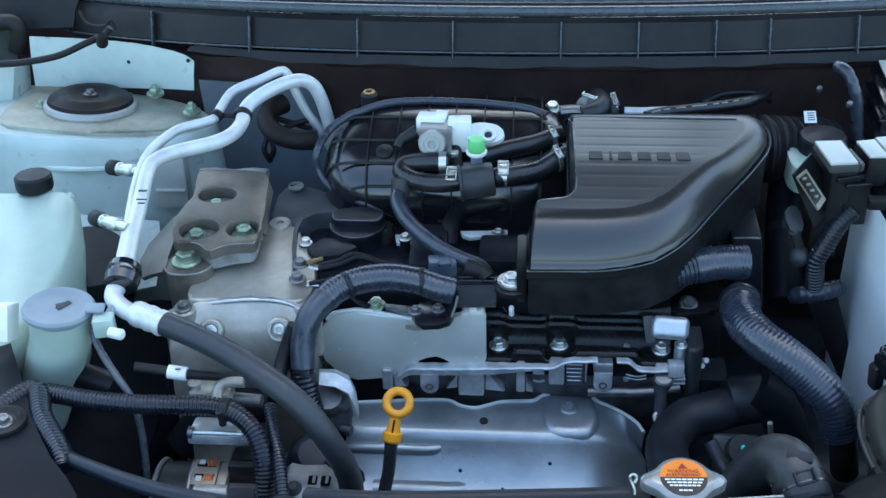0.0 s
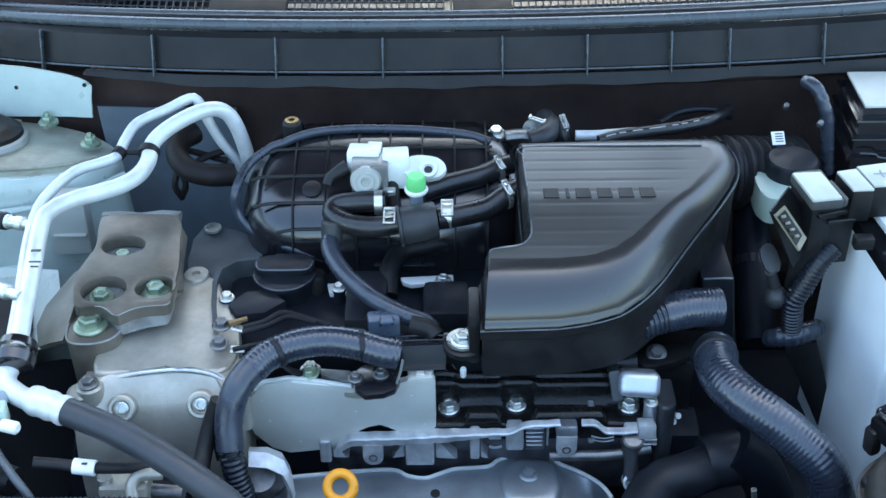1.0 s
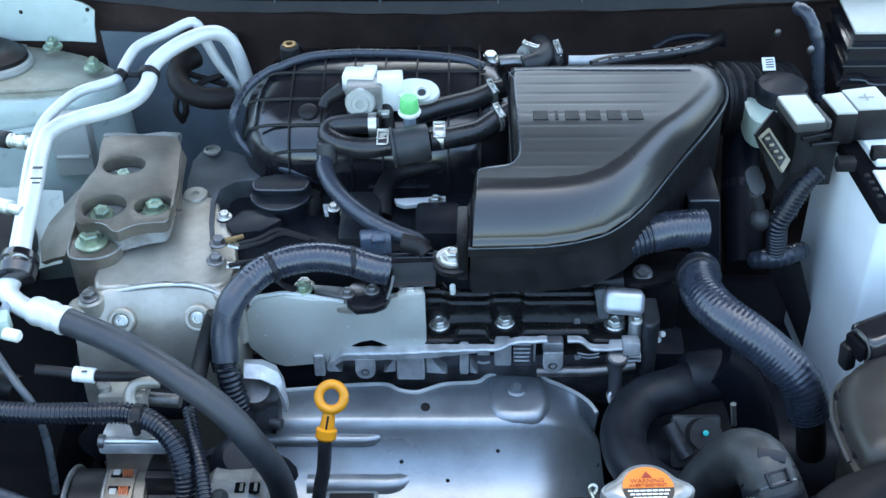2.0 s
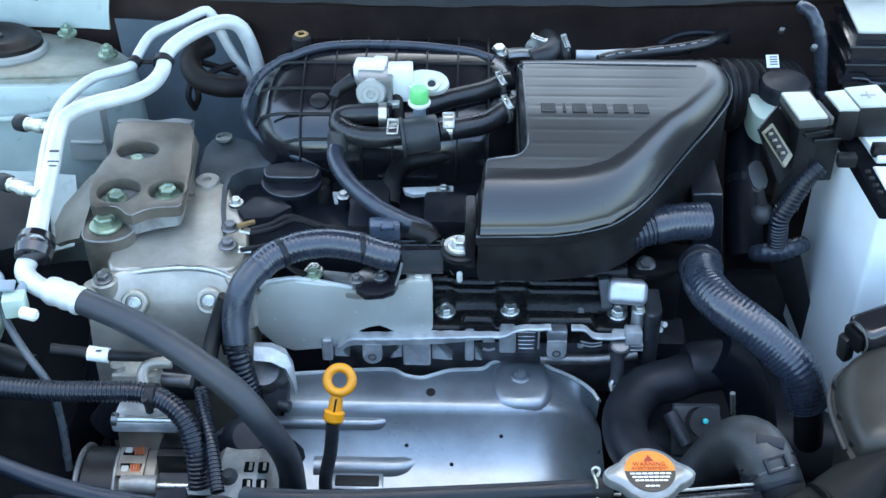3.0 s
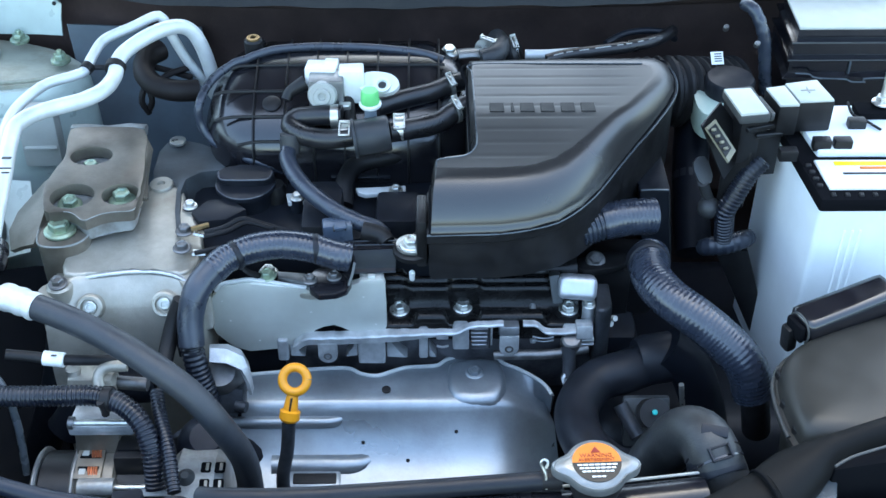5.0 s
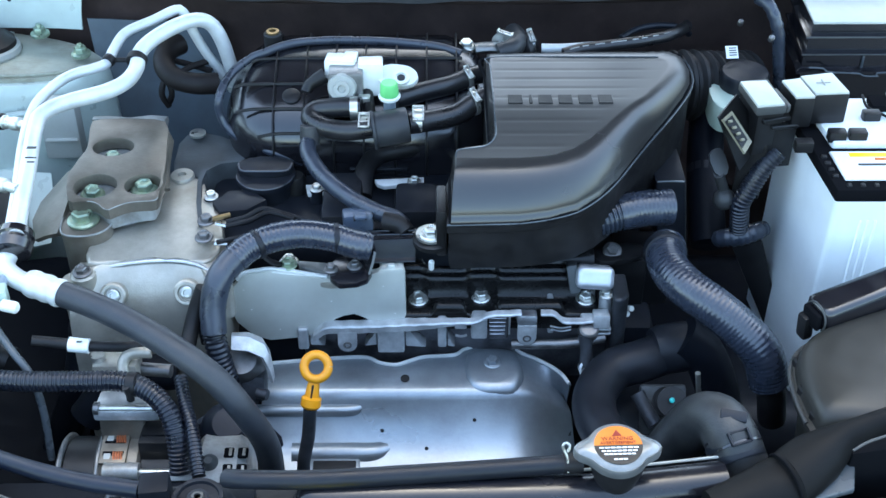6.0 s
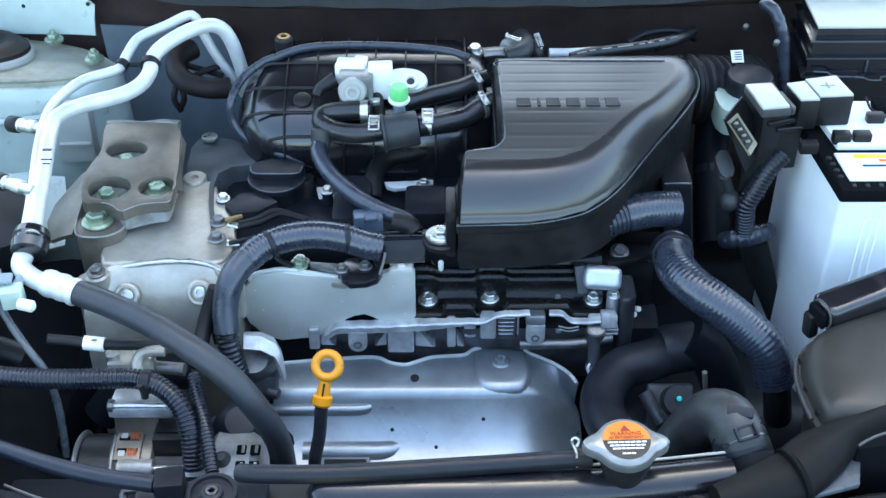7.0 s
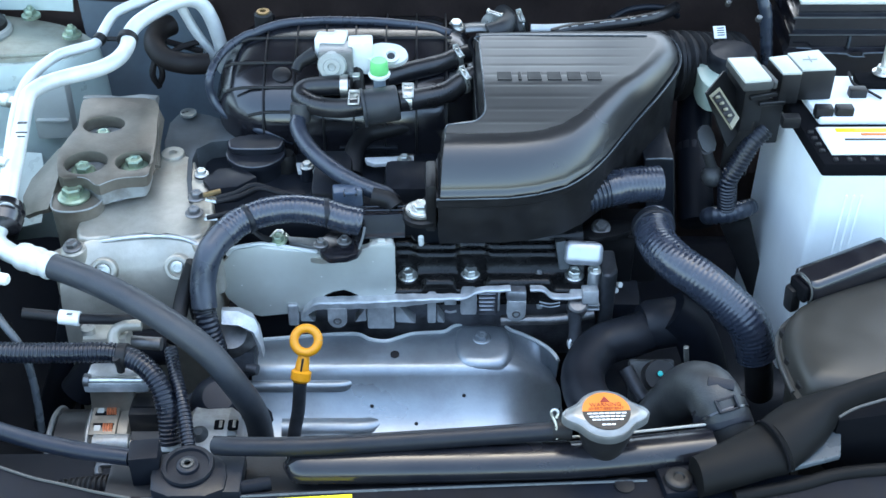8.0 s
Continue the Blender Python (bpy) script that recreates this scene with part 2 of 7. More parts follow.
def prism(outline, z0, z1, bevel=0.0, segs=2, bm=None, m=None, only_top=False):
    """An outline in x, y raised from z0 to z1, with rounded rims."""
    own = bmesh.new()
    low = [own.verts.new((p[0], p[1], z0)) for p in outline]
    high = [own.verts.new((p[0], p[1], z1)) for p in outline]
    own.faces.new(low[::-1])
    top = own.faces.new(high)
    n = len(outline)
    for i in range(n):
        own.faces.new((low[i], low[(i + 1) % n], high[(i + 1) % n], high[i]))
    if bevel:
        edges = top.edges[:] if only_top else own.edges[:]
        bmesh.ops.bevel(own, geom=edges, offset=bevel, segments=segs, profile=0.6, affect="EDGES", clamp_overlap=True)
    return merge(bm, own, m)


def smooth_line(pts, step):
    """Points evenly spaced along a soft line through the given ones."""
    p = [V(q) for q in pts]
    p = [p[0] * 2 - p[1]] + p + [p[-1] * 2 - p[-2]]
    dense = []
    for i in range(1, len(p) - 2):
        a, b, c, d = p[i - 1:i + 3]
        for k in range(24):
            t = k / 24
            dense.append(0.5 * ((2 * b) + (c - a) * t + (2 * a - 5 * b + 4 * c - d) * t * t + (3 * b - a - 3 * c + d) * t ** 3))
    dense.append(p[-2])
    out, left = [dense[0]], step
    for a, b in zip(dense, dense[1:]):
        seg = (b - a).length
        while seg > 0 and left <= seg:
            a = a + (b - a) * (left / seg)
            out.append(a)
            seg = (b - a).length
            left = step
        left -= seg
    if (out[-1] - dense[-1]).length > step * 0.3:
        out.append(dense[-1])
    return out


def tube(pts, r, seg=14, step=0.006, rings=None, bm=None, radius=None, flat=1.0):
    """A pipe along a soft line. rings: (pitch, depth) of its corrugation. radius: its girth along the way, 0 to 1."""
    own = bmesh.new()
    if rings:
        step = rings[0] / 4
    line = smooth_line(pts, step)
    up = V((0, 0, 1))
    tang = (line[1] - line[0]).normalized()
    side = tang.cross(up)
    side = side.normalized() if side.length > 1e-3 else V((1, 0, 0))
    loops = []
    for i, p in enumerate(line):
        t2 = (line[min(i + 1, len(line) - 1)] - line[max(i - 1, 0)]).normalized()
        side = (side - t2 * side.dot(t2)).normalized()
        nrm = t2.cross(side)
        rr = r * (radius(i / (len(line) - 1)) if radius else 1)
        if rings:
            rr -= rings[1] * (1, 1, 0, 0)[i % 4]
        loops.append([own.verts.new(p + (side * math.cos(a) + nrm * math.sin(a) * flat) * rr) for a in (math.tau * k / seg for k in range(seg))])
    for a, b in zip(loops, loops[1:]):
        for k in range(seg):
            own.faces.new((a[k], a[(k + 1) % seg], b[(k + 1) % seg], b[k]))
    own.faces.new(loops[0][::-1])
    own.faces.new(loops[-1])
    return merge(bm, own)


def lathe(profile, m=None, seg=28, bm=None, squash=1.0):
    """A turned shape round the z axis: profile of (radius, height)."""
    own = bmesh.new()
    loops = []
    for r, z in profile:
        loops.append([own.verts.new((r * math.cos(a), r * math.sin(a) * squash, z)) for a in (math.tau * k / seg for k in range(seg))])
    for a, b in zip(loops, loops[1:]):
        for k in range(seg):
            own.faces.new((a[k], a[(k + 1) % seg], b[(k + 1) % seg], b[k]))
    own.faces.new(loops[0][::-1])
    own.faces.new(loops[-1])
    return merge(bm, own, m)


def at(p, rx=0, ry=0, rz=0):
    return pose(*p, rx, ry, rz)


def along(p, direction):
    """A pose at p whose z axis points that way."""
    return Matrix.Translation(p) @ V(direction).to_track_quat("Z", "Y").to_matrix().to_4x4()


def bolt_shape(r, bm=None, m=None):
    """A flanged hexagon head, flange 1.0 r, on its seat."""
    own = lathe([(r, 0), (r, 0.12 * r), (0.86 * r, 0.22 * r), (0.7 * r, 0.25 * r)], seg=20)
    lathe([(0.66 * r, 0.2 * r), (0.66 * r, 0.68 * r), (0.57 * r, 0.78 * r), (0.38 * r, 0.78 * r), (0.3 * r, 0.68 * r)], seg=6, bm=own)
    return merge(bm, own, m)


BOLTS = {}


def bolt(parent, p, r, direction=(0, 0, 1), material="zinc", label="", spin=0):
    key = (round(r, 4), material)
    if key not in BOLTS:
        BOLTS[key] = to_mesh(bolt_shape(r), "bolt", M[material], 25)
    ob = new("bolt", BOLTS[key])
    ob.parent = parent
    ob.matrix_parent_inverse = Matrix.Translation(-parent.location)
    ob.matrix_basis = along(p, direction) @ pose(0, 0, 0, 0, 0, spin)
    return tagged(ob, label)


def hull_rings(rings, cap_low=True):
    """A skin over outlines of equal length, lowest first."""
    own = bmesh.new()
    loops = [[own.verts.new(p) for p in ring] for ring in rings]
    n = len(loops[0])
    for a, b in zip(loops, loops[1:]):
        for k in range(n):
            own.faces.new((a[k], a[(k + 1) % n], b[(k + 1) % n], b[k]))
    if cap_low:
        own.faces.new(loops[0][::-1])
    own.faces.new(loops[-1])
    return own


def soften(outline, times=2):
    """Rounds the corners of a closed outline by cutting them."""
    for _ in range(times):
        out = []
        for a, b in zip(outline, outline[1:] + outline[:1]):
            out.append((a[0] * 0.75 + b[0] * 0.25, a[1] * 0.75 + b[1] * 0.25))
            out.append((a[0] * 0.25 + b[0] * 0.75, a[1] * 0.25 + b[1] * 0.75))
        outline = out
    return outline


def sheet(rows, thick, m=None):
    """A bent sheet through rows of points, with thickness downwards along its normals."""
    own = bmesh.new()
    g = [[own.verts.new(p) for p in row] for row in rows]
    for a, b in zip(g, g[1:]):
        for k in range(len(a) - 1):
            own.faces.new((a[k], a[k + 1], b[k + 1], b[k]))
    bmesh.ops.recalc_face_normals(own, faces=own.faces)
    bmesh.ops.solidify(own, geom=own.faces[:], thickness=thick)
    return merge(None, own, m)


def clamp_ring(parent, p, direction, r, width=0.009, material="zinc", label="bright spring hose clamp", ears=True):
    """A spring band round a hose, with an open rectangular tongue on its upper front."""
    own = lathe([(r, -width / 2), (r + 0.0012, -width / 2), (r + 0.0012, width / 2), (r, width / 2)], seg=24)
    own.transform(along(p, direction))
    if ears:
        ax = V(direction).normalized()
        n = V((0, -0.45, 0.9))
        n = (n - ax * n.dot(ax)).normalized()
        t = ax.cross(n)
        m = Matrix((ax, t, n)).transposed().to_4x4()
        m.translation = V(p) + n * (r + 0.002)
        w = width * 1.25
        for s_ in (-1, 1):
            box((0.0022, 0.018, 0.0022), m @ pose(s_ * w / 2, 0, 0), 0.0006, 1, own)
            box((w + 0.002, 0.0024, 0.004), m @ pose(0, s_ * 0.009, 0.0006), 0.0006, 1, own)
    return part("hose_clamp", own, M[material], parent, label)

# ---------------------------------------------------------------- setting
bm = box((160, 160, 0.1), at((0, 0, -0.05)))
solo("ground", bm, M["asphalt"], "grey asphalt ground under the car", "ground", kind="structure")

# closed underside and sides of the engine bay
bm = box((1.66, 1.2, 0.02), at((-0.02, 1.12, 0.26)), 0.004)
solo("undertray", bm, M["matt"], "black undertray below the engine", "undertray", kind="structure")
bm = box((1.66, 0.03, 0.72), at((-0.02, 1.70, 0.58)), 0.006)
tube([(-0.30, 1.565, 0.832), (-0.1, 1.55, 0.835), (0.25, 1.55, 0.838), (0.62, 1.56, 0.85)], 0.02, 12, 0.03, bm=bm)
mat_rows = []
for k in range(56):
    x = -0.60 + 0.0255 * k
    mat_rows.append([(x, 1.592 + 0.010 * math.sin(9.1 * x + 21 * z) * math.sin(14 * z + 3.3 * x) + 0.005 * math.sin(37 * x + 11 * z), z) for z in (0.49 + 0.022 * j for j in range(16))])
merge(bm, sheet(mat_rows, 0.012))
firewall = thing("firewall", "dark insulated firewall with a quilted mat behind the engine", "firewall", (0, 1.70, 0.3), kind="structure")
part("mat", bm, M["insul"], firewall)
for x, z in ((-0.062, 0.8280), (-0.052, 0.8275), (-0.044, 0.8290), (-0.034, 0.8285)):
    part("print_speck", box((0.0028, 0.001, 0.0016), at((x, 1.529, z))), M["paper"], firewall, "tiny white print mark")
bm = box((0.03, 1.15, 0.62), at((-0.83, 1.15, 0.54)), 0.01)
solo("fender_wall_a", bm, M["paint"], "pale painted inner fender wall", "inner fender", kind="structure")
bm = box((0.03, 1.15, 0.62), at((0.76, 1.15, 0.54)), 0.01)
solo("fender_wall_b", bm, M["paint"], "pale painted inner fender wall", "inner fender", kind="structure")
bm = box((1.5, 0.04, 0.40), at((-0.02, 0.62, 0.48)), 0.01)
solo("front_wall", bm, M["insul"], "dark backing behind the front grille", "panel", kind="structure")

# raised bonnet above, unseen; it shades the bay and shapes its reflections
bonnet = thing("bonnet", "pale painted open bonnet with a dark lining", "bonnet", (0, 1.70, 1.02), kind="structure")
part("shell", sheet([[(x, 1.72 - 0.42 * s, 1.02 + 0.90 * s + 0.05 * math.sin(math.pi * s)) for s in (0.12, 0.3, 0.45, 0.6, 0.8, 1.08)] for x in (-0.80, -0.5, -0.2, 0.05, 0.3, 0.55, 0.80)], 0.012), M["paint"], bonnet)
# unseen sheet added to keep the sun off cowl and grille
part("added_sun_flap", sheet([[(x, 1.668, 1.135), (x, 1.75, 1.175), (x, 1.96, 1.36)] for x in (-0.80, -0.4, 0.0, 0.4, 0.80)], 0.006), M["paint"], bonnet)
part("lining", sheet([[(x, 1.695 - 0.42 * s, 1.01 + 0.90 * s + 0.05 * math.sin(math.pi * s)) for s in (0.13, 0.3, 0.5, 0.7, 0.96)] for x in (-0.77, -0.3, 0.05, 0.35, 0.77)], 0.012), M["insul"], bonnet, "dark insulation mat")

# painted panel of the dash beside the strut tower; its shade is in the colour
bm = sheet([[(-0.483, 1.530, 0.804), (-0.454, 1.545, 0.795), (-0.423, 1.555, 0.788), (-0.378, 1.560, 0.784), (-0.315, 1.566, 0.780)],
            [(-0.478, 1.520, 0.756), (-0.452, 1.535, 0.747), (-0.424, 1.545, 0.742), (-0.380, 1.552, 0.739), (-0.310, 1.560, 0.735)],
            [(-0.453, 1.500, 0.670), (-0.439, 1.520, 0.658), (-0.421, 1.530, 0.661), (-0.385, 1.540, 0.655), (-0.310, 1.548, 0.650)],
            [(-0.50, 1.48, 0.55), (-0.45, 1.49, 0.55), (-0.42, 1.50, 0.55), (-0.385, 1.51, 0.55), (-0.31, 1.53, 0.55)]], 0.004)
solo("dash_panel", bm, M["dash"], "painted dash panel with its shade in the grey blue colour", "body panel", kind="structure")


# ---------------------------------------------------------------- cowl
def cowl_curve(x):
    """Bow of the cowl: forward and height at x."""
    u = (x + 0.05) / 0.55
    back = 0.7 * (x + 0.25) ** 2 if x < -0.25 else 0.0
    return 1.485 + 0.03 * max(0, 1 - u * u) * 0.4 + 0.02 * u * u + back, 0.862 + 0.014 * abs(u) ** 2.2 - 0.45 * back


def cowl_run(xs, profile):
    rows = []
    for x in xs:
        y, z = cowl_curve(x)
        rows.append([(x, y + dy, z + dz) for dy, dz in profile])
    return rows


XS = [-0.735 + 0.05 * k for k in range(31)]
cowl = thing("cowl_panel", "black ribbed plastic cowl panel below the windscreen", "cowl", (0, 1.5, 0.85), kind="structure")
def lip_run(x):
    """Lower lip of the cowl, narrowing towards its end."""
    y, z = cowl_curve(x)
    k = 1.0 if x > -0.3 else max(0.3, 1 + (x + 0.3) * 3.3)
    wave = 0.0014 * math.sin(23 * x) + 0.001 * math.sin(61 * x + 1)
    return [(x, y + 0.045, z - 0.030 * k + wave), (x, y + 0.012, z - 0.024 * k + wave), (x, y - 0.010, z - 0.013 * k + wave), (x, y - 0.004, z - 0.002)]


cowl_lip = part("lip", sheet([lip_run(-0.490 + 0.0125 * k) for k in range(102)], 0.0015), M["cowl"], cowl)
part("lip_bead", tube([(x, cowl_curve(x)[0] + 0.001, cowl_curve(x)[1] + 0.001) for x in XS], 0.0014, 6, 0.02), M["seal"], cowl_lip, "thin worn bead")
cowl_face = part("face", sheet(cowl_run(XS, [(0.004, 0.002), (0.012, 0.020), (0.020, 0.036), (0.030, 0.040)]), 0.003), M["cowl"], cowl)
for x in (-0.552, -0.399, -0.247, -0.118, 0.026, 0.128, 0.229, 0.299, 0.412, 0.52, 0.64):
    y, z = cowl_curve(x)
    rib = box((0.0022, 0.012, 0.050), at((x, y + 0.006, z + 0.017), -24), 0.0008, 1)
    part("rib", rib, M["seal"], cowl_face)
seal = thing("bonnet_seal", "grey rubber bonnet seal along the cowl", "rubber seal", (0, 1.53, 0.9))
line = [(x, cowl_curve(x)[0] + 0.036, cowl_curve(x)[1] + 0.046) for x in XS[::2]]
part("bulb", tube(line, 0.0075, 12, 0.02), M["seal"], seal)
part("groove", tube([(p[0], p[1] + 0.009, p[2] + 0.003) for p in line], 0.0062, 10, 0.02), M["rubber"], seal, "dark groove between the lips")
part("lip", tube([(p[0], p[1] + 0.020, p[2] + 0.004) for p in line], 0.0055, 10, 0.02), M["seal"], seal)

grille = thing("cowl_grille", "black plastic air inlet grille in front of the windscreen", "grille", (0, 1.62, 0.9), kind="structure")
part("base", sheet(cowl_run(XS, [(0.055, 0.020), (0.085, 0.006), (0.20, 0.036), (0.30, 0.076)]), 0.003), M["gloss"], grille)
mesh_bm = bmesh.new()
for x0, x1 in ((-0.62, -0.345), (-0.245, -0.035), (0.045, 0.36)):
    n = int((x1 - x0) / 0.0095)
    for k in range(n + 1):
        x = x0 + k * (x1 - x0) / n
        y, z = cowl_curve(x)
        box((0.0020, 0.065, 0.003), at((x, y + 0.125, z + 0.030), 18), bm=mesh_bm)
    for j in range(6):
        pts = [(x0 + (x1 - x0) * q / 6, cowl_curve(x0 + (x1 - x0) * q / 6)[0] + 0.098 + j * 0.011, cowl_curve(x0 + (x1 - x0) * q / 6)[1] + 0.0225 + j * 0.0036) for q in range(7)]
        tube(pts, 0.0012, 5, 0.05, bm=mesh_bm)
part("lattice", mesh_bm, M["grey_plastic"], grille, "square lattice of thin bars")
part("blank_panel", box((0.10, 0.06, 0.006), at((-0.295, 1.625, 0.896), 18), 0.002), M["cowl"], grille)
part("blank_panel", box((0.075, 0.06, 0.006), at((0.005, 1.615, 0.893), 18), 0.002), M["cowl"], grille)

# ---------------------------------------------------------------- strut tower and body beside it
tower = thing("strut_tower", "pale painted strut tower with a dusty top plate", "strut tower", (-0.62, 1.47, 0.6), kind="structure")
top = soften([(-0.78, 1.40), (-0.70, 1.37), (-0.60, 1.375), (-0.50, 1.405), (-0.455, 1.45), (-0.445, 1.485), (-0.48, 1.53), (-0.53, 1.565), (-0.64, 1.60), (-0.78, 1.60)])
TILT = Matrix.Translation((-0.63, 1.49, 0.777)) @ pose(0, 0, 0, -9, 4) @ Matrix.Translation((0.63, -1.49, -0.777))
rings = []
for grow, z in ((1.22, 0.42), (1.16, 0.60), (1.07, 0.70), (1.02, 0.755), (1.0, 0.768), (0.985, 0.772)):
    rings.append([tuple(TILT @ V((-0.62 + (x + 0.62) * grow, 1.48 + (y - 1.48) * grow, z))) for x, y in top])
part("wall", hull_rings(rings), M["paint"], tower)
plate = soften([(-0.745, 1.40), (-0.66, 1.392), (-0.58, 1.392), (-0.50, 1.418), (-0.462, 1.455), (-0.455, 1.485), (-0.487, 1.525), (-0.535, 1.555), (-0.64, 1.575), (-0.74, 1.56)])
tower_plate = part("top_plate", merge(None, prism(plate, 0.771, 0.777, 0.002, 2), TILT), M["dusty"], tower, "dusty stained steel plate")
part("ring", lathe([(0.046, 0), (0.064, 0), (0.065, 0.003), (0.063, 0.008), (0.059, 0.010), (0.054, 0.008)], TILT @ at((-0.632, 1.492, 0.777)), 40), M["off_white"], tower_plate, "pale steel mount ring")
tower_cap = part("mount_cap", lathe([(0.057, 0.0), (0.0595, 0.003), (0.0575, 0.009), (0.050, 0.0125), (0.045, 0.0165), (0.040, 0.0175), (0.030, 0.016), (0.024, 0.0125), (0.012, 0.0125), (0.010, 0.015)], TILT @ at((-0.632, 1.492, 0.783)), 40), M["brown_rubber"], tower, "black rubber strut mount cap")
part("top_bolt", bolt_shape(0.009, None, TILT @ at((-0.632, 1.492, 0.797))), M["steel"], tower_cap)
for p in ((-0.698, 1.478, 0.778), (-0.550, 1.532, 0.778), (-0.483, 1.478, 0.778)):
    nut = lathe([(0.0125, 0), (0.0125, 0.002), (0.010, 0.003)], at(p))
    bolt_shape(0.0125, nut, at((p[0], p[1], p[2] + 0.002)))
    lathe([(0.0042, 0), (0.0042, 0.014), (0.0034, 0.016)], at(p), 12, nut)
    part("nut", nut, M["green_zinc"], tower_plate, "greenish flanged nut on a stud")
part("crease", tube([tuple(TILT @ V(p)) for p in ((-0.60, 1.394, 0.7775), (-0.585, 1.400, 0.779), (-0.54, 1.412, 0.779), (-0.50, 1.43, 0.779), (-0.475, 1.455, 0.7785))], 0.0026, 8, 0.006), M["dusty"], tower_plate, "pressed crease")
part("rim_line", tube([(-0.72, 1.372, 0.752), (-0.60, 1.362, 0.752), (-0.50, 1.392, 0.752), (-0.44, 1.45, 0.752)], 0.004, 8, 0.01), M["paint"], tower)

apron = thing("bulkhead_panel", "pale painted bulkhead sheet with two small holes", "body panel", (-0.64, 1.62, 0.76), kind="structure")
own = sheet([[(x, y, z), (x - 0.002, y - 0.006, 0.5 * (z + 0.782) + 0.002), (x - 0.003, y - 0.010, 0.782)] for x, y, z in ((-0.729, 1.560, 0.855), (-0.665, 1.559, 0.853), (-0.608, 1.558, 0.850), (-0.575, 1.557, 0.847), (-0.549, 1.556, 0.8427), (-0.521, 1.555, 0.8366), (-0.506, 1.553, 0.8325), (-0.4965, 1.552, 0.8274), (-0.4910, 1.551, 0.8225))], 0.003)
apron_sheet = part("sheet", own, M["paint"], apron)
for p in ((-0.587, 1.550, 0.821), (-0.498, 1.543, 0.827), (-0.613, 1.614, 0.789)):
    part("hole_plug", lathe([(0.0028, 0), (0.0028, 0.001), (0.001, 0.0012)], along(p, (0, -1, 0.2)), 12), M["rubber"], apron_sheet)
bm = sheet([[(-0.801, 1.500, 0.846), (-0.753, 1.530, 0.821), (-0.749, 1.570, 0.808)], [(-0.810, 1.490, 0.794), (-0.759, 1.520, 0.784), (-0.755, 1.570, 0.773)], [(-0.814, 1.460, 0.729), (-0.770, 1.490, 0.733), (-0.760, 1.560, 0.736)]], 0.006)
solo("hinge_bracket", bm, M["paint"], "pale painted hinge bracket at the fender", "bracket", kind="structure")
bm = sheet([[(-0.855, 1.660, 0.895), (-0.755, 1.670, 0.892), (-0.682, 1.680, 0.888)], [(-0.856, 1.640, 0.859), (-0.757, 1.650, 0.850), (-0.696, 1.660, 0.850)], [(-0.860, 1.630, 0.827), (-0.775, 1.640, 0.831), (-0.699, 1.650, 0.830)]], 0.006)
tube([(-0.823, 1.600, 0.854), (-0.771, 1.600, 0.859), (-0.761, 1.600, 0.841), (-0.773, 1.600, 0.814)], 0.012, 12, 0.006, bm=bm)
tube([(-0.666, 1.600, 0.877), (-0.653, 1.590, 0.862), (-0.624, 1.580, 0.863), (-0.615, 1.580, 0.872), (-0.609, 1.580, 0.858)], 0.0025, 8, 0.004, bm=bm)
solo("fender_edge", bm, M["cowl"], "dark fender edge trim by the hinge", "body panel", kind="structure")
# inner fender shelf below the tower
bm = sheet([[(-0.82, 1.36, 0.72), (-0.72, 1.35, 0.70), (-0.60, 1.345, 0.69), (-0.51, 1.35, 0.68)],
            [(-0.82, 1.28, 0.70), (-0.70, 1.27, 0.67), (-0.60, 1.28, 0.655), (-0.50, 1.31, 0.655)],
            [(-0.82, 1.20, 0.66), (-0.70, 1.20, 0.64), (-0.60, 1.22, 0.635), (-0.50, 1.27, 0.63)]], 0.004)
solo("fender_shelf", bm, M["paint"], "pale painted inner fender shelf", "body panel", kind="structure")
bm = sheet([[(-0.83, 1.22, 0.645), (-0.66, 1.22, 0.62), (-0.50, 1.28, 0.60), (-0.45, 1.30, 0.58)], [(-0.83, 1.0, 0.56), (-0.66, 1.02, 0.50), (-0.52, 1.10, 0.48), (-0.45, 1.15, 0.48)], [(-0.83, 0.72, 0.45), (-0.66, 0.75, 0.38), (-0.5, 0.80, 0.35), (-0.42, 0.85, 0.33)]], 0.004)
solo("splash_guard", bm, M["front_black"], "dark splash guard deep beside the engine", "splash guard", kind="structure")
bm = box((0.047, 0.03, 0.078), at((-0.493, 1.380, 0.730), -4, 0, 3), 0.006, 2)
box((0.040, 0.006, 0.004), at((-0.491, 1.363, 0.721)), 0.001, 1, bm)
solo("bracket_block", bm, M["off_white"], "dusty cast block beside the strut tower", "bracket")
rail = thing("side_rail", "pale painted rail bracket with a dark hole", "rail bracket", (-0.5, 1.24, 0.68), kind="structure")
rail_flange = part("flange", prism([(-0.608, 1.397), (-0.564, 1.397), (-0.532, 1.347), (-0.540, 1.310), (-0.579, 1.297)], 0.672, 0.68, 0.002), M["paint"], rail)
part("grommet", lathe([(0.010, 0), (0.010, 0.003), (0.006, 0.003), (0.006, 0.001)], at((-0.574, 1.370, 0.681)), 20), M["rubber"], rail_flange)
bm = lathe([(0.055, -0.06), (0.058, 0.0), (0.05, 0.02), (0.03, 0.028)], along((-0.584, 1.271, 0.660), (0.2, -0.3, 1)), 28)
solo("blower_cover", bm, M["grey_plastic"], "dark grey rounded plastic housing below the pipes", "housing")

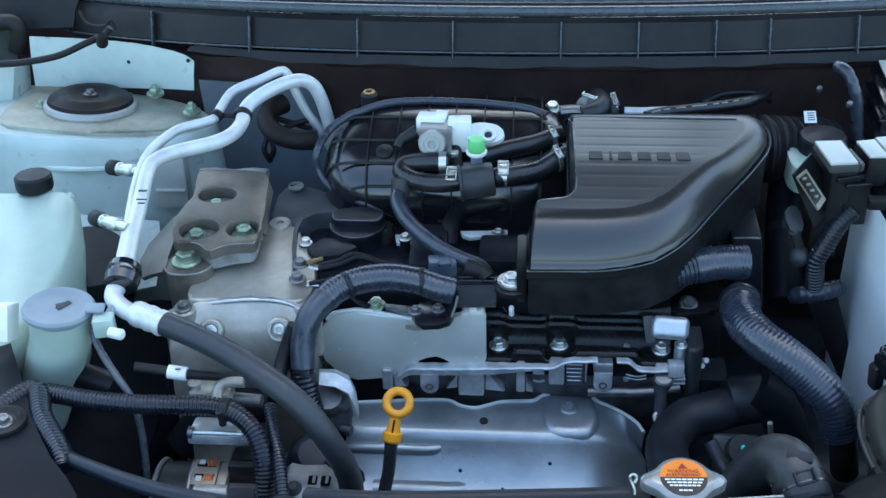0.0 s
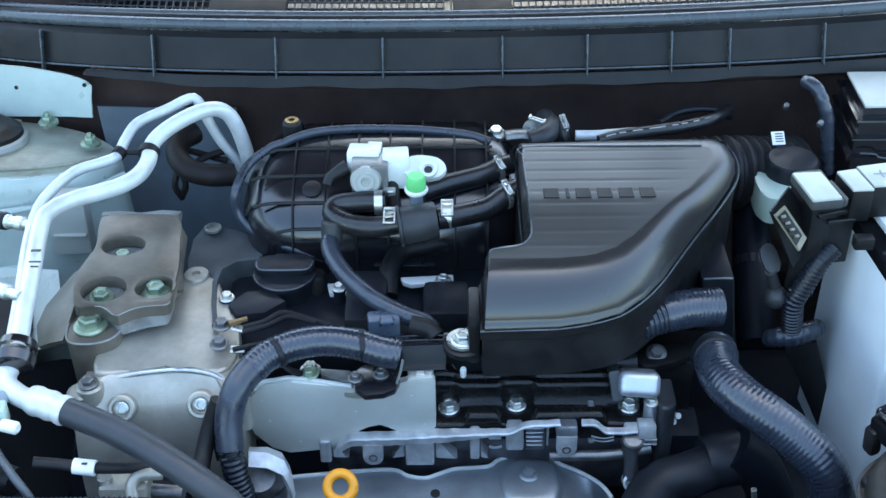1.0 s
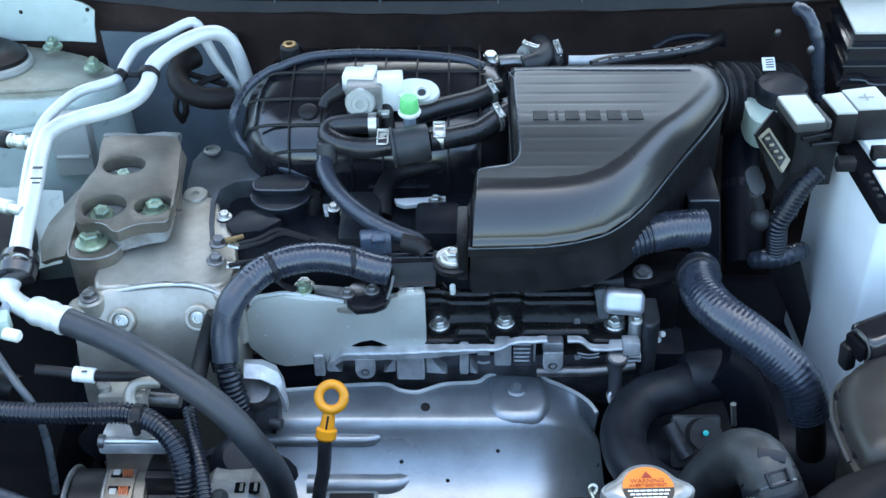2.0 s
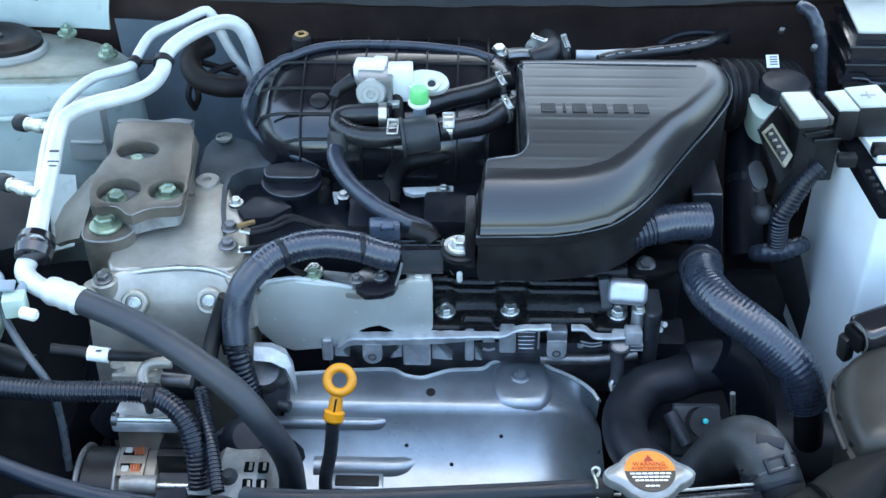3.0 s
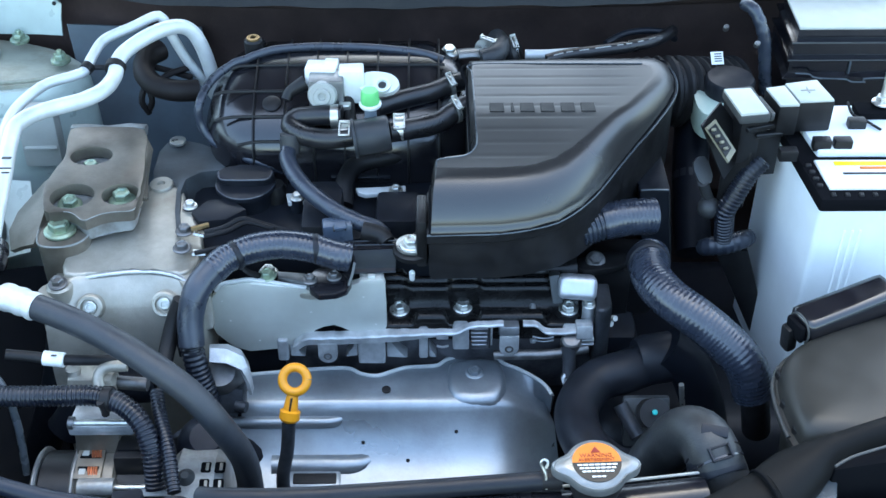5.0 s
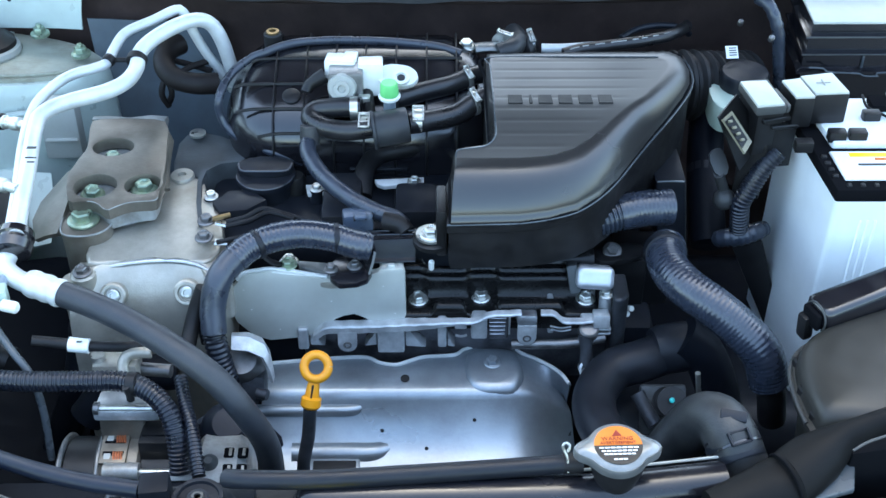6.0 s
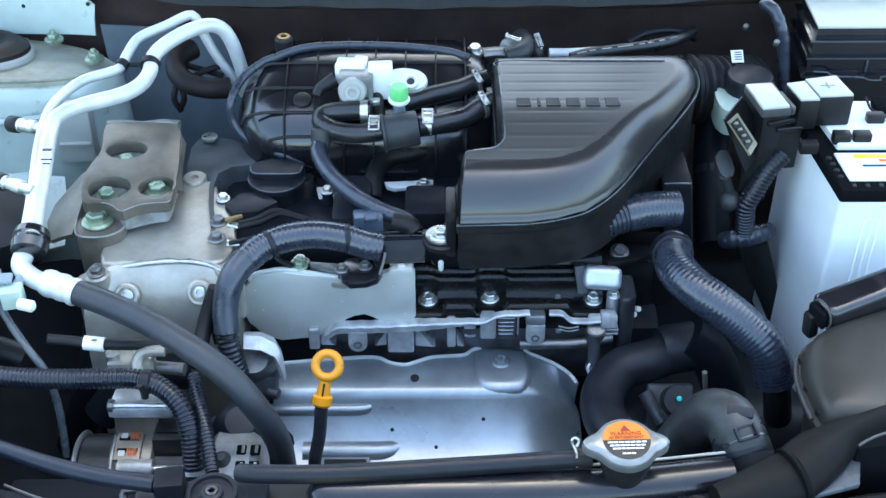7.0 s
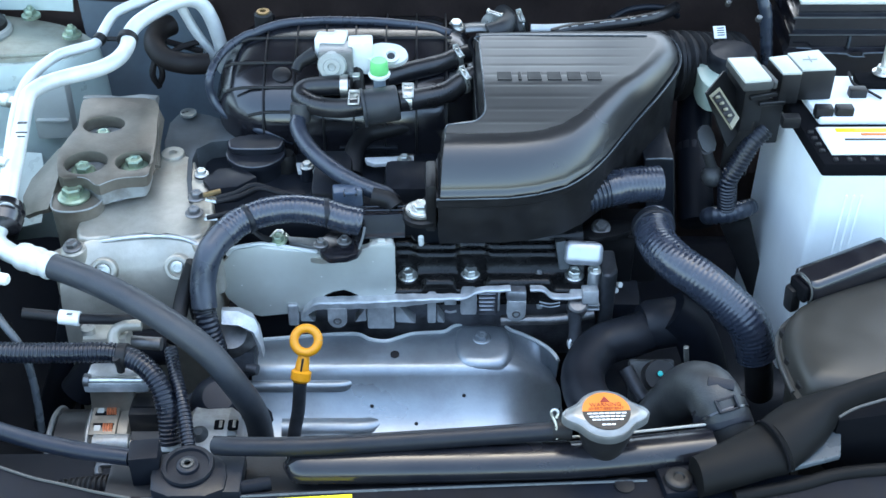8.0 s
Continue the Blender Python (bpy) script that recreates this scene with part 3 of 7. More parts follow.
# ---------------------------------------------------------------- engine block and head
block = thing("engine_block", "dark engine block and gearbox deep in the bay", "engine", (0, 1.2, 0.3))
bm = box((0.62, 0.30, 0.26), at((-0.08, 1.26, 0.50)), 0.02, 2)
box((0.30, 0.34, 0.22), at((0.32, 1.20, 0.44)), 0.05, 3, bm)
part("block", bm, M["mount_rubber"], block)
bm = box((0.50, 0.22, 0.08), at((-0.03, 1.26, 0.655)), 0.012, 2)
part("upper_block", bm, M["plastic"], block)

head = thing("cylinder_head", "bright cast aluminium cylinder head with ribs and lugs", "cylinder head", (0.02, 1.1, 0.56))
# wavy top flange, deep towards the timing cover, thin towards the gearbox, with a gap in it
FLANGE = (
    [(-0.158, 0.6500), (-0.149, 0.6595), (-0.142, 0.6632), (-0.118, 0.6640), (-0.084, 0.6650), (-0.056, 0.6668), (-0.031, 0.6680), (-0.015, 0.6690), (0.004, 0.6698), (0.022, 0.6708), (0.029, 0.6755), (0.035, 0.6793), (0.050, 0.6810), (0.071, 0.6818)],
    [(0.0925, 0.6822), (0.104, 0.6815), (0.110, 0.6780), (0.116, 0.6720), (0.124, 0.6695), (0.136, 0.6700), (0.150, 0.6710)],
)
for run in FLANGE:
    flange_rings = []
    for q in smooth_line([(x, 1.073, z) for x, z in run], 0.004):
        x, z = q.x, q.z
        k = min(1, max(0, (x + 0.050) / 0.060))
        h, d = 0.0105 - 0.0063 * k, 0.0100 - 0.0035 * k
        z += 0.0004 * math.sin(q.x * 310)
        flange_rings.append([(x, 1.0752, z - h), (x, 1.0738, z - h + 0.001), (x, 1.0735, z - 0.0014), (x, 1.0748, z), (x, 1.0745 + d, z + 0.0008), (x, 1.0745 + d, z - h)])
    head_flange = part("flange", hull_rings(flange_rings), M["head_cast"], head, "bright machined flange edge", sharp=32)
part("wall", box((0.36, 0.05, 0.11), at((0.006, 1.128, 0.605), 8), 0.008, 2), M["cavity"], head, "casting wall with its shade in the colour")
# columns under the flange: x from, x to, foot, top, set back
for x0, x1, z0, z1, y in ((-0.176, -0.164, 0.626, 0.655, 1.078), (-0.0875, -0.0575, 0.622, 0.6645, 1.077), (-0.0205, -0.0105, 0.628, 0.668, 1.079), (0.0165, 0.0345, 0.641, 0.670, 1.078), (0.137, 0.156, 0.632, 0.669, 1.079), (0.102, 0.109, 0.640, 0.676, 1.088), (-0.002, 0.0125, 0.648, 0.666, 1.086)):
    own = box((x1 - x0, 0.030, z1 - z0), at(((x0 + x1) / 2, y + 0.015, (z0 + z1) / 2), -4), 0.0032, 3)
    part("column", own, M["head_cast"], head)
part("lip", tube([(-0.001, 1.078, 0.6480), (0.005, 1.077, 0.6470), (0.012, 1.078, 0.6480)], 0.0014, 8, 0.003), M["cast_bright"], head, "bright cast lip")


def gusset(pts, y, depth):
    """A flat web with that outline in x and z."""
    own = prism([(p[0], p[2]) for p in pts], -depth / 2, depth / 2, 0.002, 2)
    own.transform(Matrix.Translation((0, y, 0)) @ pose(0, 0, 0, 90))
    return own


for pts in ([(-0.0885, 0.655), (-0.0885, 0.628), (-0.103, 0.626), (-0.096, 0.634)], [(-0.0565, 0.658), (-0.050, 0.643), (-0.033, 0.624), (-0.0565, 0.626)], [(-0.163, 0.650), (-0.156, 0.638), (-0.146, 0.627), (-0.163, 0.628)], [(-0.0095, 0.642), (-0.0005, 0.624), (-0.0095, 0.626)]):
    part("web", gusset([(x, 0, z) for x, z in pts[::-1]], 1.094, 0.020), M["head_cast"], head, "flared cast web")
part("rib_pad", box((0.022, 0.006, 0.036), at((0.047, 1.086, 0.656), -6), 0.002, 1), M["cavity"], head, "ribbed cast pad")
tongue = [(-0.0105, 0.016), (-0.0105, -0.002)] + [(0.0105 * math.cos(a), -0.002 + 0.0105 * math.sin(a)) for a in (math.pi * (1 + k / 10) for k in range(1, 10))] + [(0.0105, -0.002), (0.0105, 0.016)]
for x, y, z in ((-0.1205, 1.0765, 0.6400), (0.0780, 1.0745, 0.6510)):
    lug = part("lug", gusset([(x + dx, 0, z + dz) for dx, dz in tongue], y, 0.007), M["head_cast"], head_flange, "tongue shaped lug with a drilled hole")
    part("hole", lathe([(0.0048, -0.002), (0.0048, 0.0008), (0.0032, 0.0010), (0.0026, -0.001), (0.0010, -0.001)], along((x, y - 0.0036, z - 0.002), (0, -1, 0)), 18), M["steel"], lug, "drilled hole")
part("lug_head", box((0.022, 0.016, 0.012), at((0.0775, 1.080, 0.6720), -12), 0.003, 2), M["cast_bright"], head_flange, "bright block over the lug")
for k in range(5):
    part("fin", box((0.0190 - 0.0006 * k, 0.004, 0.0016), at((0.0455, 1.0815, 0.6705 - 0.0058 * k)), 0.0005, 1), M["cast_bright"], head_flange)
part("fin_post", box((0.0022, 0.004, 0.026), at((0.0590, 1.083, 0.658)), 0.0006, 1), M["head_cast"], head_flange)
part("lower_bar", tube([(0.062, 1.078, 0.634), (0.090, 1.076, 0.636), (0.126, 1.074, 0.639), (0.165, 1.078, 0.644)], 0.0058, 12, 0.006), M["steel"], head)
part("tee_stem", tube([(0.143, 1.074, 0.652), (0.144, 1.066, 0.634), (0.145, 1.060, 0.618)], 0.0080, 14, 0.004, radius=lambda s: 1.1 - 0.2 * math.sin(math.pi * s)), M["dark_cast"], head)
part("tee_boss", lathe([(0.008, -0.02), (0.0085, 0.0), (0.0095, 0.004), (0.0068, 0.005), (0.0055, 0.002), (0.002, 0.002)], along((0.145, 1.056, 0.617), (0, -0.8, 0.6)), 22), M["head_cast"], head)
part("cap_boss", lathe([(0.0115, -0.016), (0.0110, -0.002), (0.009, 0.0), (0.003, 0.0)], along((0.146, 1.074, 0.662), (0, -0.45, 1)), 22), M["steel"], head)
for z in (0.6575, 0.6530):
    part("cross_line", tube([(0.104, 1.082, z), (0.116, 1.080, z - 0.0012), (0.127, 1.081, z)], 0.0010, 6, 0.004), M["cast_bright"], head)
# end of the head: stepped block, bolt tower and an upright edge
part("end_block", box((0.018, 0.018, 0.016), at((0.1595, 1.082, 0.668), -14), 0.002, 2), M["head_cast"], head)
for z in (0.650, 0.656):
    part("end_rib", box((0.018, 0.016, 0.0026), at((0.162, 1.084, z)), 0.0008, 1), M["head_cast"], head)
# shadowed slant: its shade comes from the dark casting colour
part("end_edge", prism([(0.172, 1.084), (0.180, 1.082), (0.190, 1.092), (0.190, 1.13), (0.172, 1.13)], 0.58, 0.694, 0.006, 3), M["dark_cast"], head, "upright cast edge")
part("curved_guard", sheet([[(-0.240, 1.044, 0.684), (-0.222, 1.044, 0.684), (-0.208, 1.042, 0.678), (-0.201, 1.038, 0.664), (-0.199, 1.034, 0.645)], [(-0.239, 1.034, 0.688), (-0.220, 1.032, 0.688), (-0.204, 1.029, 0.680), (-0.197, 1.024, 0.662), (-0.195, 1.020, 0.643)], [(-0.238, 1.021, 0.680), (-0.220, 1.020, 0.679), (-0.205, 1.018, 0.671), (-0.198, 1.014, 0.655), (-0.196, 1.012, 0.640)]], 0.004), M["head_cast"], head, "bright curved bracket edge")
# solid black block stands for the shade in the pocket
part("pocket", box((0.052, 0.010, 0.034), at((-0.112, 1.100, 0.660)), 0.002, 1), M["matt"], head, "black block standing for the shade below the plate")
for x0, n, z0 in ((-0.128, 6, 0.6575), (-0.020, 5, 0.6635)):
    bars = bmesh.new()
    for k in range(n):
        box((0.0042, 0.0012, 0.0034), at((x0 + 0.0062 * k, 1.0868 if n == 6 else 1.0835, z0), -15), bm=bars)
    box((0.0062 * n + 0.006, 0.0010, 0.0008), at((x0 + 0.0031 * (n - 1), 1.0868 if n == 6 else 1.0835, z0 + 0.0032), -15), bm=bars)
    part("cast_marks", bars, M["cast_bright"], head, "row of small cast marks")

# black rocker cover seen under the air cleaner
rocker = thing("rocker_cover", "black plastic rocker cover with moulded ridges and flanged bolts", "rocker cover", (0.04, 1.15, 0.66))


def swell(x, spans, soft=0.006):
    """1 inside the given spans of x, 0 outside, with soft ends."""
    s = 0.0
    for a, b in spans:
        k = min(1, max(0, min(x - a, b - x) / soft + 0.5))
        s = max(s, k * k * (3 - 2 * k))
    return s


own = bmesh.new()
g = []
for k in range(73):
    x = -0.060 + 0.003 * k
    u = 0.0065 * swell(x, ((-0.075, -0.034), (0.014, 0.046)), 0.012)
    w = 0.0115 * swell(x, ((-0.024, 0.010), (0.046, 0.118)), 0.005)
    rows = [(1.31, 0.66), (1.30, 0.718), (1.160, 0.713), (1.148, 0.706), (1.1425, 0.701 + u), (1.1405, 0.694 + u), (1.1385, 0.694 + u), (1.1372, 0.6985 + u), (1.1345, 0.6995 + u), (1.1318, 0.6985 + u), (1.1300, 0.690 + u), (1.1275, 0.690 + u), (1.1262, 0.6955 + u), (1.1235, 0.6968 + u), (1.1205, 0.6955 + u), (1.1185, 0.690 + u * 0.6), (1.1170, 0.674), (1.110, 0.6705)]
    rows += [(1.1050, 0.6705 + w * 0.15), (1.1030, 0.6705 + w * 0.8), (1.0995, 0.6705 + w), (1.0900, 0.6695 + w), (1.0878, 0.6680 + w * 0.8), (1.0868, 0.664), (1.0868, 0.650)]
    g.append([own.verts.new((x, y - 0.45 * u if 0.69 < z and y < 1.15 else y, z)) for y, z in rows])
for a, b in zip(g, g[1:]):
    for k in range(len(a) - 1):
        own.faces.new((a[k], a[k + 1], b[k + 1], b[k]))
own.faces.new(g[0]), own.faces.new(g[-1][::-1])
rocker_cover = part("cover", own, M["rocker"], rocker, sharp=60)
for p in ((-0.042, 1.112, 0.671), (0.028, 1.116, 0.671), (0.145, 1.112, 0.671)):
    part("boss", lathe([(0.017, -0.02), (0.016, -0.003), (0.013, 0.0)], at((p[0], p[1], p[2])), 24), M["plastic"], rocker_cover)
    bolt(rocker_cover, p, 0.0112, (0, -0.12, 1), "zinc", "zinc flanged bolt", 12)
bolt(rocker_cover, (0.1655, 1.100, 0.688), 0.0080, (0, -0.1, 1), "zinc", "zinc flanged bolt")
part("bolt_tower", lathe([(0.0075, -0.05), (0.0072, -0.002), (0.0080, 0.0), (0.003, 0.0)], at((0.1655, 1.100, 0.687)), 20), M["head_cast"], rocker)
boss = thing("metal_boss", "bright cast boss at the end of the rocker cover", "casting", (0.152, 1.13, 0.66))
part("face", box((0.042, 0.076, 0.026), at((0.1540, 1.124, 0.694), -36, 0, -6), 0.009, 4), M["boss_metal"], boss, "bright sloping face")
part("side", box((0.012, 0.050, 0.032), at((0.1315, 1.130, 0.690), -30, -10, 0), 0.003, 2), M["grime_shade"], boss, "side step with shade in its colour")
for a, b in (((0.1910, 1.112, 0.6490), (0.1935, 1.108, 0.6520)), ((0.1950, 1.112, 0.6570), (0.1975, 1.108, 0.6600))):
    solo("small_pin", tube([a, b], 0.0034, 8, 0.002), M["white"], "small bright pin at the end of the head", "pin")
bm = lathe([(0.0030, -0.012), (0.0032, 0.002), (0.0022, 0.0035)], along((-0.027, 1.100, 0.733), (0, -0.4, 1)), 14)
solo("small_pin", bm, M["white"], "small white plastic pin under the air cleaner", "pin")

# black coil deck behind
deck = thing("coil_deck", "black plastic coil deck with bolts behind the harness", "engine cover", (-0.16, 1.2, 0.70))
bm = box((0.30, 0.15, 0.05), at((-0.135, 1.215, 0.700)), 0.008, 2)
box((0.045, 0.09, 0.03), at((-0.129, 1.206, 0.735)), 0.008, 2, bm)
box((0.05, 0.06, 0.03), at((-0.044, 1.200, 0.735)), 0.008, 2, bm)
part("deck", bm, M["mount_rubber"], deck)
part("coil_top", prism([(-0.276, 1.194), (-0.260, 1.217), (-0.234, 1.219), (-0.214, 1.199), (-0.235, 1.179), (-0.264, 1.175)], 0.725, 0.747, 0.003), M["mount_rubber"], deck, "matt black coil top")
for p, r in (((-0.279, 1.208, 0.744), 0.0085), ((-0.160, 1.226, 0.742), 0.008), ((-0.047, 1.233, 0.746), 0.0085), ((-0.182, 1.111, 0.725), 0.011)):
    part("boss", lathe([(r * 1.1, -0.03), (r, 0)], at(p), 18), M["mount_rubber"], deck)
    bolt(deck, p, r, (0, 0, 1), "zinc", "zinc flanged bolt")
part("bright_strip", prism([(-0.094, 1.243), (-0.066, 1.242), (-0.060, 1.245), (-0.036, 1.247), (-0.036, 1.237), (-0.056, 1.233), (-0.082, 1.229), (-0.091, 1.234)][::-1], 0.738, 0.744, 0.0015, 2), M["pipe"], deck, "pale uneven metal strip")
part("bright_strip", prism([(-0.174, 1.238), (-0.147, 1.238), (-0.150, 1.222), (-0.170, 1.220)][::-1], 0.734, 0.740, 0.0015, 2), M["pipe"], deck, "pale metal tab")
for k in range(5):
    part("slat", box((0.07 + 0.02 * (k % 2), 0.006, 0.004), at((-0.11 + 0.02 * (k % 3), 1.325 - 0.012 * k, 0.735)), 0.001, 1), M["mount_rubber"], deck)

filler = thing("oil_filler_cap", "black plastic oil filler cap with a raised grip bar", "oil cap", (-0.22, 1.25, 0.73))
c = (-0.220, 1.244, 0.752)
filler_cap = part("cap", lathe([(0.029, -0.03), (0.030, -0.0075), (0.0345, -0.006), (0.0345, -0.001), (0.033, 0.0005), (0.028, 0.001)], at(c), 40), M["mount_rubber"], filler)
own = prism(soften([(-0.034, -0.005), (0.034, -0.005), (0.032, 0.026), (-0.032, 0.026)], 2), 0.0, 0.010, 0.003, 3)
own.transform(at((c[0], c[1] - 0.006, c[2] + 0.000)))
part("grip", own, M["mount_rubber"], filler_cap)
part("grip_edge", tube([(c[0] + dx, c[1] + dy, c[2] + 0.0095) for dx, dy in ((-0.031, 0.006), (-0.027, -0.008), (-0.012, -0.0105), (0.012, -0.0105), (0.027, -0.008), (0.031, 0.006))], 0.0011, 6, 0.003), M["tape"], filler_cap, "moulded ridge")
part("rim_edge", tube([(c[0] + 0.0338 * math.cos(a), c[1] + 0.0338 * math.sin(a), c[2] - 0.0005) for a in (math.pi * (1.04 + 0.046 * k) for k in range(21))], 0.0009, 6, 0.003), M["tape"], filler_cap, "worn rim")
bm = lathe([(0.013, -0.04), (0.013, 0.006), (0.010, 0.012)], at((-0.187, 1.247, 0.735)), 18)
solo("vent_stub", bm, M["plastic"], "short black vent stub beside the oil cap", "stub")

# ---------------------------------------------------------------- timing cover
timing = thing("timing_cover", "cast aluminium timing cover with stains and bolt bosses", "timing cover", (-0.32, 1.1, 0.5))
outline = soften([(-0.400, 1.092), (-0.380, 1.088), (-0.353, 1.096), (-0.318, 1.103), (-0.293, 1.098), (-0.266, 1.087), (-0.252, 1.12), (-0.262, 1.18), (-0.285, 1.20), (-0.287, 1.235), (-0.305, 1.255), (-0.36, 1.255), (-0.40, 1.15)], 1)
timing_crown = part("crown", prism(outline, 0.60, 0.742, 0.006, 3), M["cast"], timing)
rim_line = [(-0.412, 1.074), (-0.395, 1.079), (-0.379, 1.086), (-0.353, 1.094), (-0.318, 1.100), (-0.293, 1.096), (-0.265, 1.084), (-0.248, 1.074)]
face_rings = []
for q in smooth_line([(x, y, 0.0) for x, y in rim_line], 0.006):
    edge_drop = 0.010 * max(0, abs(q.x + 0.33) - 0.07) / 0.01
    drops = ((0.004, 0.0), (0.0, -0.002), (-0.006, -0.009), (-0.0125, -0.016), (-0.0185, -0.024), (-0.0245, -0.036), (-0.029, -0.055), (-0.032, -0.085), (-0.034, -0.13), (-0.034, -0.27))
    face_rings.append([(q.x, min(q.y, 1.10) + dy, 0.740 - min(edge_drop, 0.014) + dz) for dy, dz in drops] + [(q.x, 1.12, 0.47), (q.x, 1.12, 0.72)])
part("front_face", hull_rings(face_rings), M["cast"], timing, sharp=60)
# brighter metal puts the ridge highlight into the rim
part("arched_rim", tube([(-0.382, 1.089, 0.735), (-0.348, 1.095, 0.738), (-0.312, 1.099, 0.738), (-0.281, 1.093, 0.738), (-0.260, 1.082, 0.735)], 0.0030, 10, 0.006), M["cast_bright"], timing_crown, "arched rim with its ridge highlight in the colour")
part("side_step", prism(soften([(-0.281, 1.122), (-0.254, 1.127), (-0.251, 1.102), (-0.235, 1.073), (-0.258, 1.065), (-0.278, 1.092)], 1), 0.68, 0.738, 0.004), M["cast"], timing)
# web and recess wall carry their shade as a darker colour
part("back_web", prism(soften([(-0.338, 1.349), (-0.304, 1.358), (-0.239, 1.315), (-0.262, 1.280), (-0.298, 1.268), (-0.293, 1.177), (-0.305, 1.167), (-0.335, 1.268)], 1), 0.66, 0.738, 0.006), M["grime_shade"], timing, "cast web with shade in its colour")
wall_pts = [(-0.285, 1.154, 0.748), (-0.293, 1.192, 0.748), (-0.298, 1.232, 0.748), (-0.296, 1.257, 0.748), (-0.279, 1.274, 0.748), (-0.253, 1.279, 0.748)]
part("recess_wall", sheet([[(x, y, 0.748) for x, y, z in wall_pts], [(x, y, 0.70) for x, y, z in wall_pts]], 0.005), M["grime_shade"], timing)
for p, d in (((-0.366, 1.066, 0.7165), (0, -1, 0.62)), ((-0.287, 1.066, 0.7205), (0, -1, 0.62))):
    part("boss", lathe([(0.0150, -0.02), (0.0140, 0.001), (0.0122, 0.0025), (0.0095, 0.0025), (0.0090, -0.002), (0.0045, -0.002), (0.0040, -0.006)], along(p, d), 26), M["cast"], timing)
    part("bolt_head", lathe([(0.0075, -0.004), (0.0072, 0.0008), (0.0060, 0.0016), (0.0036, 0.0016), (0.0032, -0.001)], along(p, d), 20), M["zinc"], timing, "zinc socket bolt head")
for p in ((-0.319, 1.251, 0.744),):
    part("boss", lathe([(0.0145, -0.02), (0.0140, 0.0), (0.0130, 0.0015), (0.0050, 0.0015), (0.0042, -0.002)], at(p), 30), M["cast"], timing, "round machined boss")
for p in ((-0.397, 1.078, 0.738), (-0.407, 1.077, 0.731)):
    part("boss", lathe([(0.0150, -0.05), (0.0135, -0.001), (0.011, 0.001)], at(p), 26), M["cast"], timing)
bolt(timing, (-0.397, 1.076, 0.741), 0.0100, (0, -0.1, 1), "steel", "stained crusty bolt")
part("hub", lathe([(0.010, 0), (0.010, 0.003), (0.005, 0.004)], at((-0.315, 1.342, 0.742)), 18), M["zinc"], timing)
for p in ((-0.275, 1.151, 0.752), (-0.273, 1.121, 0.752)):
    bolt(timing, p, 0.010, (0, 0, 1), "steel", "dark hexagon bolt")
for a, b in (((-0.263, 1.149, 0.752), (-0.248, 1.144, 0.752)), ((-0.261, 1.116, 0.750), (-0.247, 1.116, 0.750))):
    part("terminal", tube([a, b], 0.005, 8, 0.004, flat=0.5), M["zinc"], timing, "bright crimped terminal")
part("terminal", tube([(-0.267, 1.148, 0.757), (-0.249, 1.156, 0.757)], 0.003, 8, 0.004), M["brass"], timing, "brass terminal")

# flat grey plate in front of the rocker cover
guard = thing("side_plate", "flat grey metal plate with a cut-out and small scuffs", "metal plate", (-0.15, 1.088, 0.64))
pts = [(-0.2475, 1.088, 0.698), (-0.242, 1.088, 0.712), (-0.229, 1.088, 0.729), (-0.198, 1.088, 0.735), (-0.162, 1.088, 0.728), (-0.138, 1.088, 0.724), (-0.100, 1.088, 0.724), (-0.088, 1.088, 0.729), (-0.082, 1.088, 0.736), (-0.058, 1.088, 0.738), (-0.055, 1.088, 0.733), (-0.055, 1.088, 0.671), (-0.059, 1.088, 0.662), (-0.078, 1.088, 0.659), (-0.093, 1.088, 0.661), (-0.103, 1.088, 0.673), (-0.112, 1.088, 0.677), (-0.125, 1.088, 0.674), (-0.133, 1.088, 0.667), (-0.148, 1.088, 0.653), (-0.165, 1.088, 0.640), (-0.207, 1.088, 0.635), (-0.225, 1.088, 0.642), (-0.242, 1.088, 0.662), (-0.248, 1.088, 0.684)]
own = prism([(p[0], p[2]) for p in pts], -0.004, 0.004, 0.0025, 2)
own.transform(Matrix.Translation((0, 1.088, 0)) @ pose(0, 0, 0, 90))
guard_plate = part("plate", own, M["plate"], guard)
top = tube([(-0.236, 1.087, 0.7215), (-0.228, 1.087, 0.7305), (-0.213, 1.0875, 0.7340), (-0.198, 1.088, 0.7358), (-0.175, 1.088, 0.7318), (-0.150, 1.087, 0.7272), (-0.139, 1.087, 0.7252)], 0.0022, 8, 0.004)
part("folded_rim", top, M["pipe"], guard_plate, "bright folded upper rim")
part("spacer", lathe([(0.013, -0.09), (0.013, 0.0), (0.011, 0.002)], at((-0.070, 1.102, 0.732)), 22), M["plate"], guard)
part("spacer_nub", box((0.009, 0.006, 0.004), at((-0.070, 1.090, 0.7375)), 0.001, 1), M["plate"], guard)
bm = prism([(-0.222, 1.102), (-0.192, 1.114), (-0.136, 1.106), (-0.110, 1.087), (-0.134, 1.081)], 0.712, 0.72, 0.002)
part("ledge", bm, M["cast"], guard)
for p in ((-0.224, 1.084, 0.681), (-0.230, 1.084, 0.709), (-0.079, 1.084, 0.714), (-0.067, 1.084, 0.675), (-0.195, 1.084, 0.652), (-0.136, 1.084, 0.693)):
    part("chip", box((random.uniform(0.0008, 0.002), 0.0006, random.uniform(0.0006, 0.0016)), at(p)), M["paper"], guard_plate, "tiny pale paint chip")
bolt(guard, (-0.181, 1.096, 0.734), 0.0100, (0, -0.1, 1), "green_zinc", "greenish flanged bolt")

